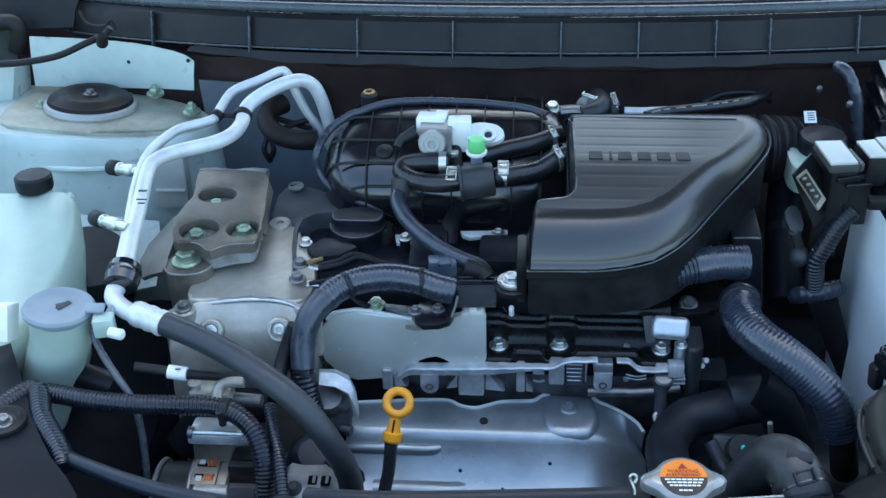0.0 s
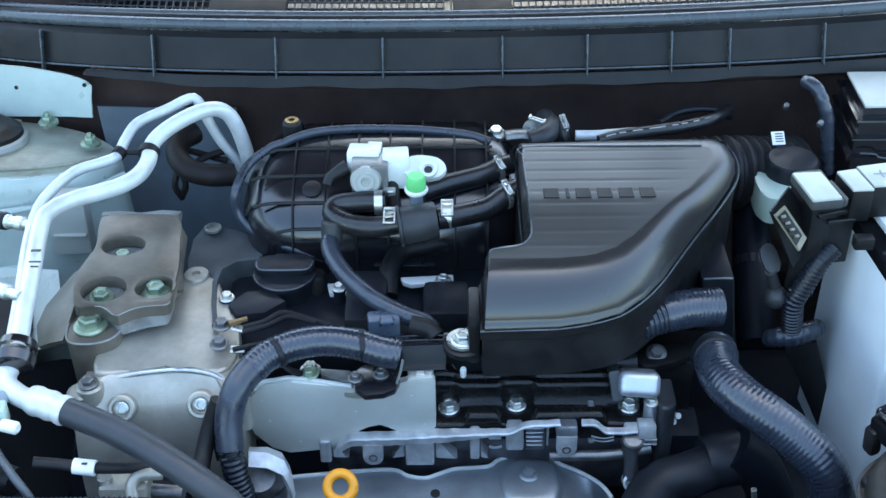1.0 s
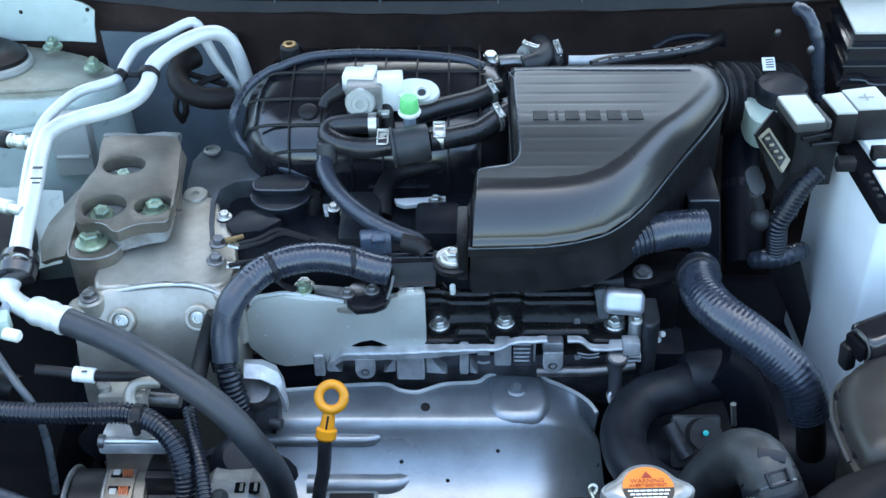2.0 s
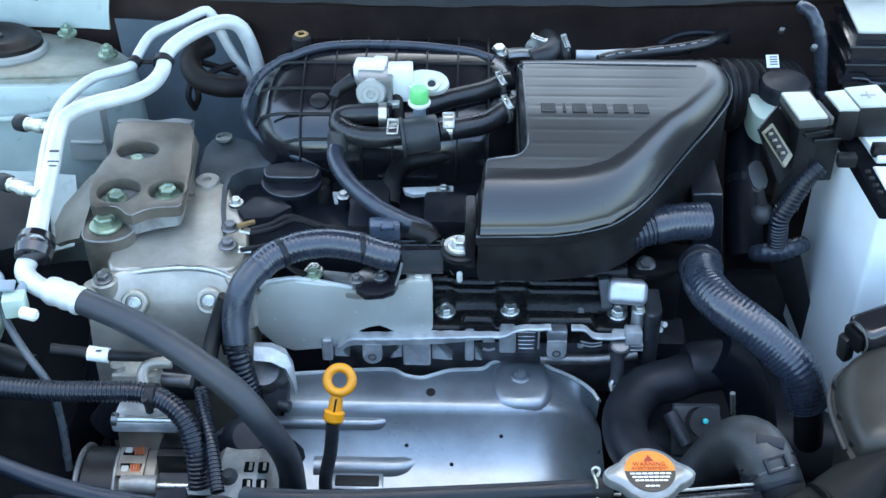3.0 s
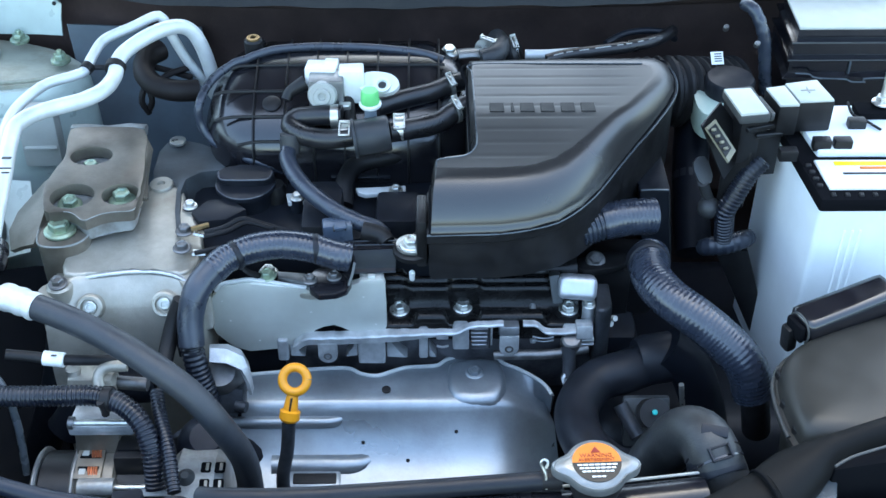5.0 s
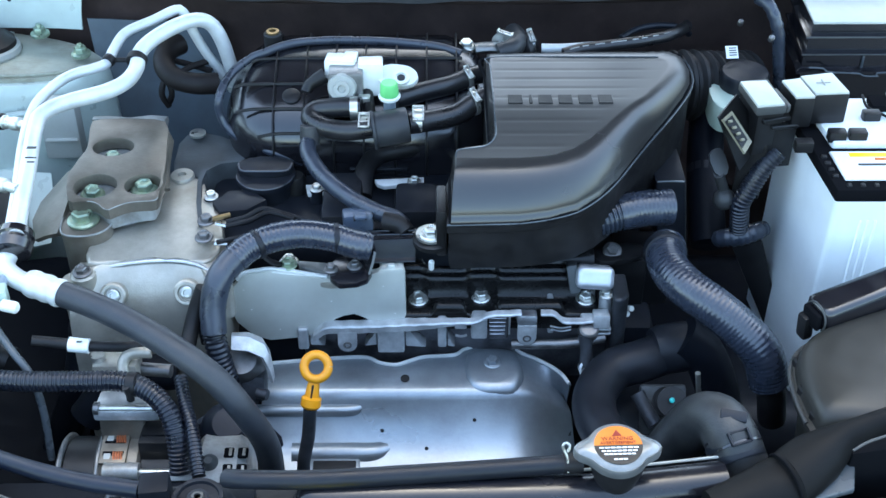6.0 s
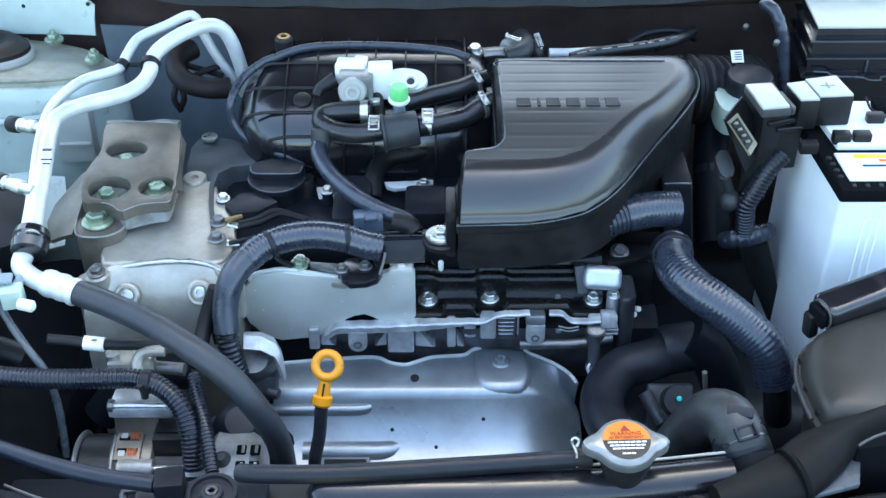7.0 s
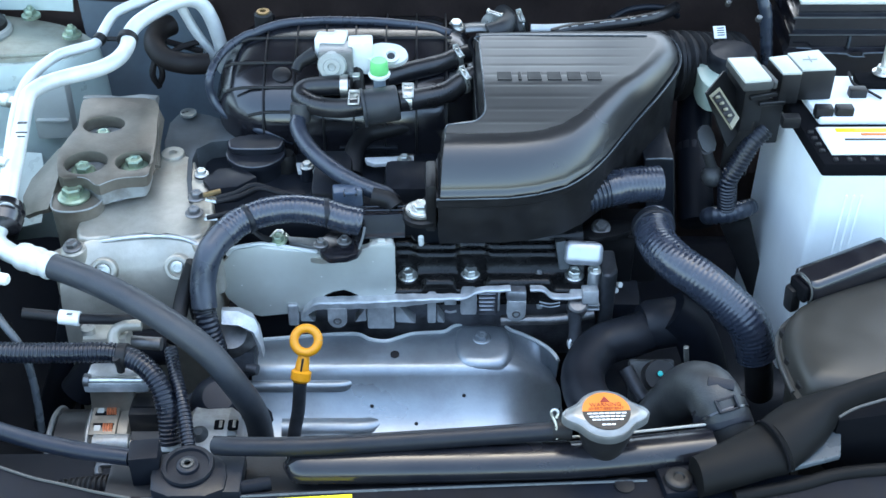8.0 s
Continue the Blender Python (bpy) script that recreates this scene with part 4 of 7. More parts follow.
bracket = thing("harness_bracket", "black stamped bracket holding the harness and bolted down", "bracket", (-0.07, 1.1, 0.74))
bracket_dish = part("strap", prism([(-0.101, 1.130), (-0.097, 1.110), (-0.046, 1.113), (-0.038, 1.118), (-0.040, 1.131)], 0.7525, 0.7575, 0.0012, 2), M["gloss"], bracket, "flat black strap")
for y in (1.117, 1.124):
    part("crease", tube([(-0.097, y, 0.7578), (-0.070, y + 0.001, 0.7580), (-0.042, y + 0.0015, 0.7578)], 0.0008, 6, 0.006), M["conduit"], bracket_dish, "pressed crease")
part("front_panel", sheet([[(x, 1.1125 + d, 0.7560), (x, 1.1085 + d, 0.7500), (x, 1.1060 + d, 0.7420), (x, 1.1035 + d, 0.7370), (x, 1.0985 + d, 0.7350)] for x, d in ((-0.0985, -0.004), (-0.0930, -0.0015), (-0.080, -0.001), (-0.062, 0.0), (-0.0445, 0.001))], 0.003), M["mount_rubber"], bracket, "hanging front panel")
part("panel_lip", tube([(-0.0985, 1.0945, 0.7362), (-0.0930, 1.0970, 0.7362), (-0.080, 1.0975, 0.7362), (-0.062, 1.0985, 0.7362), (-0.0445, 1.0995, 0.7362)], 0.0011, 6, 0.004), M["conduit"], bracket_dish, "worn lower lip")
part("step", sheet([[(-0.092, 1.116, 0.7555), (-0.098, 1.113, 0.748), (-0.104, 1.109, 0.739)], [(-0.088, 1.092, 0.7555), (-0.090, 1.084, 0.748), (-0.094, 1.074, 0.739)]], 0.003), M["gloss"], bracket, "stepped strap")
part("foot", prism(soften([(-0.138, 1.104), (-0.099, 1.112), (-0.088, 1.084), (-0.096, 1.062), (-0.133, 1.058)], 1), 0.730, 0.738, 0.003), M["gloss"], bracket)
part("back_tab", prism([(-0.172, 1.108), (-0.140, 1.104), (-0.136, 1.088), (-0.150, 1.090), (-0.170, 1.097)], 0.724, 0.731, 0.002), M["cap_metal"], bracket, "bare grey metal tab")
for p in ((-0.134, 1.083, 0.7385), (-0.109, 1.088, 0.7385)):
    bolt(bracket, p, 0.0080, (0, 0, 1), "steel", "dark bolt")
bracket_ear = part("ear", lathe([(0.021, -0.007), (0.021, -0.002), (0.018, 0)], at((-0.026, 1.112, 0.760)), 24), M["plastic"], bracket)
part("washer", lathe([(0.0165, 0), (0.0165, 0.003), (0.012, 0.004)], at((-0.027, 1.111, 0.762)), 24), M["zinc"], bracket_ear, "bright flat washer")
bolt(bracket, (-0.027, 1.108, 0.765), 0.0125, (0, 0, 1), "zinc", "bright flanged bolt")
part("arm", tube([(-0.024, 1.123, 0.765), (-0.017, 1.119, 0.775), (-0.014, 1.114, 0.790)], 0.0035, 8, 0.004), M["plastic"], bracket)

# ---------------------------------------------------------------- engine mount
mount = thing("engine_mount_bracket", "heavy cast aluminium engine mount bracket with bolt pockets", "engine mount", (-0.38, 1.2, 0.70))
plan = [(-0.431, 1.296), (-0.431, 1.316), (-0.392, 1.317), (-0.346, 1.315), (-0.336, 1.292), (-0.334, 1.266), (-0.327, 1.221), (-0.325, 1.183), (-0.324, 1.158), (-0.327, 1.149), (-0.345, 1.148), (-0.358, 1.145), (-0.368, 1.138), (-0.376, 1.131), (-0.391, 1.147), (-0.404, 1.149), (-0.420, 1.145), (-0.428, 1.166), (-0.433, 1.190), (-0.433, 1.206), (-0.428, 1.236), (-0.424, 1.250), (-0.426, 1.268)][::-1]
plan = soften(plan, 1)
holes = ((-0.398, 1.177, 0.782), (-0.346, 1.180, 0.782), (-0.394, 1.255, 0.782))
own = bmesh.new()
loop = [own.verts.new((x, y, 0.782)) for x, y in plan[::-1]]
edges = [own.edges.new((loop[i], loop[(i + 1) % len(loop)])) for i in range(len(loop))]
for h, rx, ry in zip(holes, (0.0235, 0.0200, 0.0235), (0.0225, 0.0190, 0.0180)):
    ring = [own.verts.new((h[0] + rx * math.cos(math.tau * k / 24), h[1] + ry * math.sin(math.tau * k / 24), 0.782)) for k in range(24)]
    edges += [own.edges.new((ring[i], ring[(i + 1) % 24])) for i in range(24)]
bmesh.ops.triangle_fill(own, use_beauty=True, edges=edges)
faces = own.faces[:]
ext = bmesh.ops.extrude_face_region(own, geom=faces)
for v in ext["geom"]:
    if isinstance(v, bmesh.types.BMVert):
        v.co.z -= 0.015
bmesh.ops.recalc_face_normals(own, faces=own.faces)
rims = [e for e in own.edges if len(e.link_faces) == 2 and e.calc_face_angle(0) > 1.2 and abs(e.verts[0].co.z - e.verts[1].co.z) < 0.001]
bmesh.ops.bevel(own, geom=rims, offset=0.0022, segments=2, profile=0.6, affect="EDGES")
mount_casting = part("casting", own, M["cast_dark"], mount, sharp=40)
part("worn_back", sheet([[(-0.432, 1.3145, 0.7815), (-0.415, 1.3155, 0.7818), (-0.390, 1.3165, 0.7818), (-0.365, 1.3155, 0.7818), (-0.345, 1.3145, 0.7815)], [(-0.433, 1.326, 0.7785), (-0.415, 1.327, 0.7790), (-0.390, 1.326, 0.7770), (-0.365, 1.328, 0.7790), (-0.344, 1.326, 0.7785)], [(-0.432, 1.337, 0.7680), (-0.415, 1.338, 0.7690), (-0.390, 1.338, 0.7680), (-0.365, 1.338, 0.7690), (-0.346, 1.336, 0.7680)]], 0.010), M["worn_cast"], mount, "worn chipped back edge")
# worn edge whose bright tone also paints the bevel's highlight
part("highlight_edge", tube([(x, y, 0.7812) for x, y in plan[14:28]], 0.0005, 6, 0.003), M["worn_cast"], mount_casting, "worn edge with its highlight in the colour")
cxm, cym = sum(p[0] for p in plan) / len(plan), sum(p[1] for p in plan) / len(plan)
part("pocket_floor", prism([(cxm + (x - cxm) * 0.90, cym + (y - cym) * 0.92) for x, y in plan[::-1]], 0.750, 0.7655, 0.003), M["worn_cast"], mount, "paler lower layer")
pad = soften([(-0.432, 1.134), (-0.432, 1.178), (-0.396, 1.178), (-0.376, 1.152), (-0.377, 1.132), (-0.394, 1.118), (-0.424, 1.118)], 2)
part("front_boss", prism(pad, 0.700, 0.756, 0.003, 3), M["cast_dark"], mount)
part("boss_rim", tube([(x, y, 0.7565) for x, y in pad[9:] + pad[:2]], 0.0011, 6, 0.003), M["worn_cast"], mount, "worn bright rim of the boss")
bolt(mount_casting, (-0.408, 1.146, 0.757), 0.0175, (0, 0, 1), "green_zinc", "large greenish bolt head", 20)
bolt(mount_casting, (-0.404, 1.181, 0.7660), 0.0135, (0.1, -0.1, 1), "green_zinc", "yellowish green bolt in a pocket", 14)
bolt(mount_casting, (-0.348, 1.190, 0.7660), 0.0150, (0, 0, 1), "green_zinc", "greenish bolt in a pocket")
bolt(mount_casting, (-0.396, 1.252, 0.7655), 0.0120, (0, 0, 1), "green_zinc")
for k in range(4):
    part("fin", tube([(x - 0.0035 + 0.0010 * k, y, z - 0.0035 * k) for x, y, z in ((-0.335, 1.292, 0.776), (-0.331, 1.262 - 0.006 * k, 0.775), (-0.329, 1.225, 0.772), (-0.325, 1.190 + 0.004 * k, 0.768))], 0.0028, 8, 0.005), M["cast_dark"], mount, "edge of a stacked metal layer")
part("side_wing", sheet([[(-0.430, 1.235, 0.772), (-0.431, 1.200, 0.768), (-0.431, 1.165, 0.762), (-0.434, 1.130, 0.752)], [(-0.446, 1.232, 0.762), (-0.452, 1.205, 0.757), (-0.455, 1.172, 0.751), (-0.452, 1.138, 0.742)], [(-0.455, 1.225, 0.752), (-0.470, 1.196, 0.746), (-0.475, 1.172, 0.738), (-0.468, 1.146, 0.730)]], 0.006), M["cast_dark"], mount, "pale cast side wing")
part("pillar", box((0.036, 0.035, 0.12), at((-0.441, 1.232, 0.660)), 0.008), M["grime_shade"], mount)

# ---------------------------------------------------------------- air cleaner
cleaner = thing("air_cleaner", "satin black plastic air cleaner with a stepped ribbed cover", "air cleaner", (0.12, 1.2, 0.70))
outer = [(-0.006, 1.086), (0.030, 1.087), (0.065, 1.088), (0.095, 1.093), (0.125, 1.103), (0.150, 1.122), (0.171, 1.146), (0.193, 1.178), (0.214, 1.208), (0.236, 1.238), (0.257, 1.270), (0.268, 1.292), (0.271, 1.313), (0.266, 1.335), (0.254, 1.345), (0.140, 1.345), (0.038, 1.340), (0.036, 1.300), (0.037, 1.230), (0.038, 1.178), (0.036, 1.168), (0.030, 1.159), (0.020, 1.154), (-0.002, 1.151), (-0.006, 1.146), (-0.006, 1.115)]
inner = [(0.0, 1.134), (0.030, 1.134), (0.060, 1.134), (0.082, 1.135), (0.102, 1.139), (0.124, 1.149), (0.143, 1.165), (0.163, 1.187), (0.184, 1.211), (0.208, 1.236), (0.228, 1.268), (0.240, 1.290), (0.245, 1.304), (0.244, 1.316), (0.236, 1.321), (0.140, 1.322), (0.043, 1.322), (0.041, 1.300), (0.042, 1.230), (0.043, 1.178), (0.040, 1.164), (0.033, 1.155), (0.023, 1.151), (0.004, 1.148), (0.0, 1.144), (0.0, 1.139)]


def lip(y):
    """Height of the joint between cover and base, rising towards the back."""
    return 0.800 + 0.2 * (y - 1.088)


def plateau(y):
    """Height of the cover's top: rising from its front, then level."""
    k = min(1, max(0, (y - 1.125) / 0.105))
    return 0.8460 + 0.0140 * k * k * (3 - 2 * k)


rings = [[(o[0] - (i[0] - o[0]) * 0.06, o[1] - (i[1] - o[1]) * 0.06, lip(o[1]) + z) for o, i in zip(outer, inner)] for z in (-0.003, 0.001)]
for w, f in ((0.0, 0.03), (0.02, 0.13), (0.07, 0.255), (0.14, 0.39), (0.22, 0.52), (0.31, 0.645), (0.41, 0.755), (0.52, 0.845), (0.64, 0.915), (0.76, 0.962), (0.88, 0.990), (1.0, 1.0)):
    rings.append([(o[0] + (i[0] - o[0]) * w, o[1] + (i[1] - o[1]) * w, lip(o[1]) + 0.002 + (plateau(i[1]) - lip(o[1]) - 0.002) * f) for o, i in zip(outer, inner)])
rings.append([(0.10 + (x - 0.10) * 0.94, 1.22 + (y - 1.22) * 0.95, plateau(1.22 + (y - 1.22) * 0.95) - 0.0005) for x, y, z in rings[-1]])
own = hull_rings(rings, False)
bmesh.ops.delete(own, geom=[f for f in own.faces if len(f.verts) > 4], context="FACES_ONLY")
GROOVES = [1.152 + 0.0200 * k for k in range(9)]


def crossing(y, side):
    """x at which the top's outline crosses y, on its left (0) or right (1)."""
    hits = []
    for a, b in zip(inner, inner[1:] + inner[:1]):
        if (a[1] - y) * (b[1] - y) <= 0 and a[1] != b[1]:
            hits.append(a[0] + (b[0] - a[0]) * (y - a[1]) / (b[1] - a[1]))
    return max(hits) if side else min(hits)


ys = [1.1342, 1.137, 1.140, 1.143, 1.147] + [g + d for g in GROOVES for d in (-0.0018, 0.0, 0.0018, 0.0065, 0.0115, 0.0155)][:-2]
cleaner_cover = part("cover", own, M["cover"], cleaner, sharp=60)
top = bmesh.new()
grid = []
for y in ys:
    x0, x1 = crossing(y, 0), crossing(y, 1)
    dip = 0.0004 if min(abs(y - g) for g in GROOVES) < 0.0003 else 0.0
    grid.append([top.verts.new((x0 + (x1 - x0) * k / 12, y, plateau(y) - (dip if 0 < k < 11 else 0))) for k in range(13)])
for a, b in zip(grid, grid[1:]):
    for k in range(12):
        top.faces.new((a[k], a[k + 1], b[k + 1], b[k]))
part("ribbed_top", top, M["cover_top"], cleaner_cover, "finely grained top with shallow grooves", sharp=60)
part("cover_lip", tube([(x, y, lip(y) - 0.0015) for x, y in (outer + outer[:1])], 0.0026, 8, 0.004), M["matt"], cleaner_cover, "black moulded lip")
# pale tubes draw the highlights along the cover's edges
part("edge_line", tube([(0.12 + (x - 0.12) * 1.036, 1.22 + (y - 1.22) * 1.016, lip(y) - 0.0035) for x, y in outer[:15]], 0.0012, 6, 0.004), M["seal"], cleaner_cover, "thin pale tube painting the edge highlight")
part("edge_line", tube([(-0.0045, 1.091, 0.812), (-0.002, 1.108, 0.831)] + [(x - 0.0004, y, plateau(y) - 0.0003) for x, y in inner[:15:-1]] + [(0.14, 1.3222, 0.8605), (0.236, 1.3212, 0.8605)], 0.0009, 6, 0.004), M["seal"], cleaner_cover, "thin pale tube painting the edge highlight")
base_out = [(0.12 + (x - 0.12) * 1.02, 1.21 + (y - 1.21) * 1.0) for x, y in outer]
rings = [[(0.12 + (x - 0.12) * g, 1.22 + (y - 1.22) * g, z if z > 0 else lip(y) + z) for x, y in base_out] for g, z in ((0.70, 0.728), (0.90, 0.731), (0.985, 0.735), (1.0, 0.745), (1.0, -0.016), (1.016, -0.014), (1.016, -0.006), (0.99, -0.004))]
part("base", hull_rings(rings), M["rubber"], cleaner)
for x, w in ((0.0655, 0.0175), (0.0825, 0.0040), (0.0985, 0.0170), (0.1205, 0.0170), (0.1425, 0.0170), (0.1645, 0.0175)):
    part("emblem_bar", box((w * 0.9, 0.0175, 0.0014), at((x, 1.2285, plateau(1.2285)), 0), 0.0004, 1), M["emblem"], cleaner_cover, "plain raised dark bar")
bm = box((0.012, 0.05, 0.06), at((-0.016, 1.12, 0.775)), 0.004, 2)
part("side_clip", bm, M["plastic"], cleaner)
tab = prism(soften([(0.157, 1.166), (0.210, 1.177), (0.217, 1.156), (0.186, 1.140), (0.154, 1.140)], 1), 0.695, 0.703, 0.002)
part("tab", tab, M["plastic"], cleaner)
bolt(cleaner, (0.177, 1.157, 0.704), 0.011, (0, -0.5, 1), "steel", "dark flanged bolt")
# intake bellows behind
bm = tube([(0.24, 1.38, 0.785), (0.285, 1.385, 0.785), (0.33, 1.40, 0.775), (0.37, 1.42, 0.765)], 0.044, 24, rings=(0.012, 0.005))
solo("intake_bellows", bm, M["rubber"], "black rubber intake bellows behind the air cleaner", "intake hose")

# ---------------------------------------------------------------- intake manifold
manifold = thing("intake_manifold", "black ribbed plastic intake manifold", "intake manifold", (-0.12, 1.4, 0.66))
prof = [(1.30, 0.60), (1.279, 0.72), (1.278, 0.745), (1.280, 0.766), (1.285, 0.779), (1.294, 0.790), (1.306, 0.800), (1.322, 0.808), (1.338, 0.815), (1.358, 0.821), (1.378, 0.827), (1.398, 0.830), (1.418, 0.831), (1.440, 0.826), (1.456, 0.812), (1.462, 0.79), (1.462, 0.60)]


def manifold_ring(x, k, d=0.0):
    """Outline of the manifold at x, drawn in by k and grown by d."""
    cy, cz = 1.350, 0.765
    out = []
    for y, z in prof:
        r = math.hypot(y - cy, z - cz)
        out.append((x, cy + (y - cy) * (1 - k + d / r), cz + (z - cz) * (1 - k + d / r)))
    return out


def end_draw(x):
    """How far the rounded end is drawn in at x."""
    u = max(0.0, (-0.205 - x) / 0.072, (x + 0.01) / 0.066)
    return 1 - math.sqrt(max(0.0, 1 - min(u, 0.985) ** 2))


stations = [(x, end_draw(x)) for x in (-0.2765, -0.2745, -0.271, -0.265, -0.256, -0.245, -0.23, -0.205, -0.12, -0.01, 0.02, 0.04, 0.05, 0.0555)]
manifold_body = part("body", hull_rings([manifold_ring(x, k) for x, k in stations]), M["gloss"], manifold, sharp=60)
for x in (-0.214, -0.178, -0.143, -0.107, -0.070, -0.033, 0.003):
    part("rib", hull_rings([manifold_ring(x - 0.0012, 0.0, 0.0005), manifold_ring(x - 0.0007, 0.0, 0.0032), manifold_ring(x + 0.0007, 0.0, 0.0032), manifold_ring(x + 0.0012, 0.0, 0.0005)]), M["plastic"], manifold_body)
for x0, x1, y, z in ((-0.245, 0.010, 1.378, 0.827), (-0.262, -0.020, 1.338, 0.815), (-0.258, -0.140, 1.306, 0.800), (-0.232, -0.150, 1.285, 0.779)):
    part("long_rib", tube([(x0, y, z - 0.004), (x0 + 0.02, y, z + 0.0004), ((x0 + x1) / 2, y, z + 0.0008), (x1, y, z + 0.0008)], 0.0020, 8, 0.01), M["plastic"], manifold_body)
part("plug", lathe([(0.011, -0.003), (0.011, 0.002), (0.009, 0.003)], along((-0.193, 1.322, 0.808), (0, -0.4, 1)), 20), M["plastic"], manifold_body)
part("insert_tower", lathe([(0.0115, -0.04), (0.0115, 0.0), (0.0095, 0.002)], at((-0.222, 1.414, 0.842)), 20), M["plastic"], manifold_body)
part("insert", lathe([(0.008, 0), (0.008, 0.003), (0.004, 0.0032), (0.004, 0.001)], at((-0.222, 1.414, 0.843)), 20), M["brass"], manifold, "brass threaded insert")
part("bolt_tower", lathe([(0.014, -0.06), (0.013, 0.0), (0.010, 0.001)], at((0.016, 1.411, 0.822)), 20), M["plastic"], manifold)
bolt(manifold, (0.016, 1.415, 0.823), 0.0115, (0, -0.1, 1), "zinc", "bright flanged bolt")
part("lower_runner", tube([(-0.27, 1.32, 0.68), (-0.15, 1.31, 0.69), (0.0, 1.31, 0.69)], 0.035, 16, 0.02), M["plastic"], manifold)
part("edge_tube", tube([(0.009, 1.392, 0.826), (-0.018, 1.402, 0.830), (-0.060, 1.407, 0.833), (-0.095, 1.410, 0.834), (-0.151, 1.410, 0.835), (-0.192, 1.404, 0.835), (-0.216, 1.395, 0.833), (-0.229, 1.389, 0.830), (-0.246, 1.385, 0.825), (-0.269, 1.364, 0.815), (-0.280, 1.330, 0.803), (-0.280, 1.325, 0.779), (-0.264, 1.314, 0.760), (-0.220, 1.285, 0.755), (-0.181, 1.283, 0.740)], 0.0052, 12, 0.005), M["tape"], manifold, "slim black moulded rim")

# ---------------------------------------------------------------- valves and small hoses on the manifold
valve = thing("purge_valve", "white and grey plastic solenoid valve with a green capped port", "valve", (-0.11, 1.32, 0.80))
valve_body = part("white_body", box((0.036, 0.028, 0.026), at((-0.133, 1.332, 0.842), -8, 0, -4), 0.003, 2), M["white"], valve)
part("lid", box((0.016, 0.022, 0.008), at((-0.122, 1.337, 0.852), -8, 0, -4), 0.002, 2), M["white"], valve_body)
part("solenoid", lathe([(0.0165, -0.016), (0.017, 0.0), (0.015, 0.004), (0.010, 0.004), (0.009, 0.007), (0.005, 0.007), (0.004, 0.004)], along((-0.130, 1.295, 0.836), (0, -1, 0.25)), 34), M["off_white"], valve_body, "round off-white solenoid end")
part("solenoid_frame", box((0.040, 0.030, 0.036), at((-0.126, 1.312, 0.834)), 0.003, 2), M["cap_metal"], valve, "grey metal solenoid frame")
part("second_body", box((0.029, 0.028, 0.040), at((-0.098, 1.323, 0.835), -8, 0, 3), 0.003, 2), M["white"], valve)
arm = prism(soften([(-0.016, -0.012), (0.018, -0.013), (0.030, -0.006), (0.033, 0.004), (0.024, 0.014), (0.004, 0.016), (-0.016, 0.012)], 2), -0.004, 0.004, 0.002)
arm.transform(at((-0.074, 1.315, 0.838), 32, 0, -12))
part("arm", arm, M["white"], valve, "flat white mounting arm")
part("eye", lathe([(0.010, 0), (0.010, 0.004), (0.006, 0.004), (0.006, 0.001)], along((-0.062, 1.305, 0.842), (0, -0.5, 1)), 22), M["white"], valve)
part("eye_hole", lathe([(0.0046, -0.001), (0.0046, 0.0012), (0.003, 0.0014)], along((-0.062, 1.305, 0.8425), (0, -0.5, 1)), 18), M["grey_plastic"], valve)
part("plug", tube([(-0.151, 1.320, 0.838), (-0.160, 1.317, 0.834), (-0.170, 1.314, 0.828), (-0.174, 1.308, 0.822)], 0.0095, 10, 0.004, radius=lambda s: 1.0 - 0.35 * s), M["plastic"], valve, "black electrical plug")
valve_stem = part("stem", lathe([(0.0085, -0.028), (0.0070, -0.014), (0.0070, -0.002), (0.0085, 0.0)], at((-0.075, 1.280, 0.833)), 20), M["washer_cap"], valve, "grey blue stem")
part("collar", lathe([(0.0115, -0.004), (0.0128, -0.002), (0.0128, 0.0), (0.010, 0.002)], at((-0.075, 1.281, 0.834)), 26), M["white"], valve_stem)
part("green_cap", lathe([(0.0105, 0.0), (0.0108, 0.002), (0.0100, 0.013), (0.0088, 0.0155), (0.007, 0.0155)], at((-0.075, 1.280, 0.836)), 28), M["green"], valve_stem, "bright green cap")
part("neck", tube([(-0.103, 1.310, 0.820), (-0.100, 1.285, 0.812), (-0.097, 1.272, 0.808)], 0.008, 12, 0.005), M["plastic"], valve)
part("pin", box((0.014, 0.010, 0.008), at((-0.105, 1.293, 0.822)), 0.001, 1), M["zinc"], valve)

tee = thing("hose_connector", "dark grey plastic tee connector between two hoses", "hose connector", (-0.08, 1.25, 0.80))
a, b = V((-0.094, 1.247, 0.808)), V((-0.053, 1.253, 0.812))
part("barrel", lathe([(0.019, 0), (0.0205, 0.002), (0.0205, (b - a).length - 0.002), (0.019, (b - a).length)], along(a, b - a), 30), M["grey_plastic"], tee)
part("flange", lathe([(0.0225, 0), (0.0225, 0.003), (0.02, 0.004)], along(a, b - a), 30), M["grey_plastic"], tee)

loop_hose = thing("breather_hose", "thick black breather hose bent in a loop with spring clamps", "hose", (-0.15, 1.27, 0.80))
part("hose", tube([(-0.095, 1.252, 0.808), (-0.122, 1.250, 0.806), (-0.148, 1.257, 0.806), (-0.166, 1.272, 0.808), (-0.162, 1.284, 0.812), (-0.143, 1.283, 0.816), (-0.107, 1.279, 0.820)], 0.0115, 16, 0.005), M["hose"], loop_hose)
clamp_ring(loop_hose, (-0.103, 1.256, 0.807), (1, -0.03, 0), 0.0122)
clamp_ring(loop_hose, (-0.116, 1.278, 0.819), (1, 0.02, 0), 0.0122, ears=False)
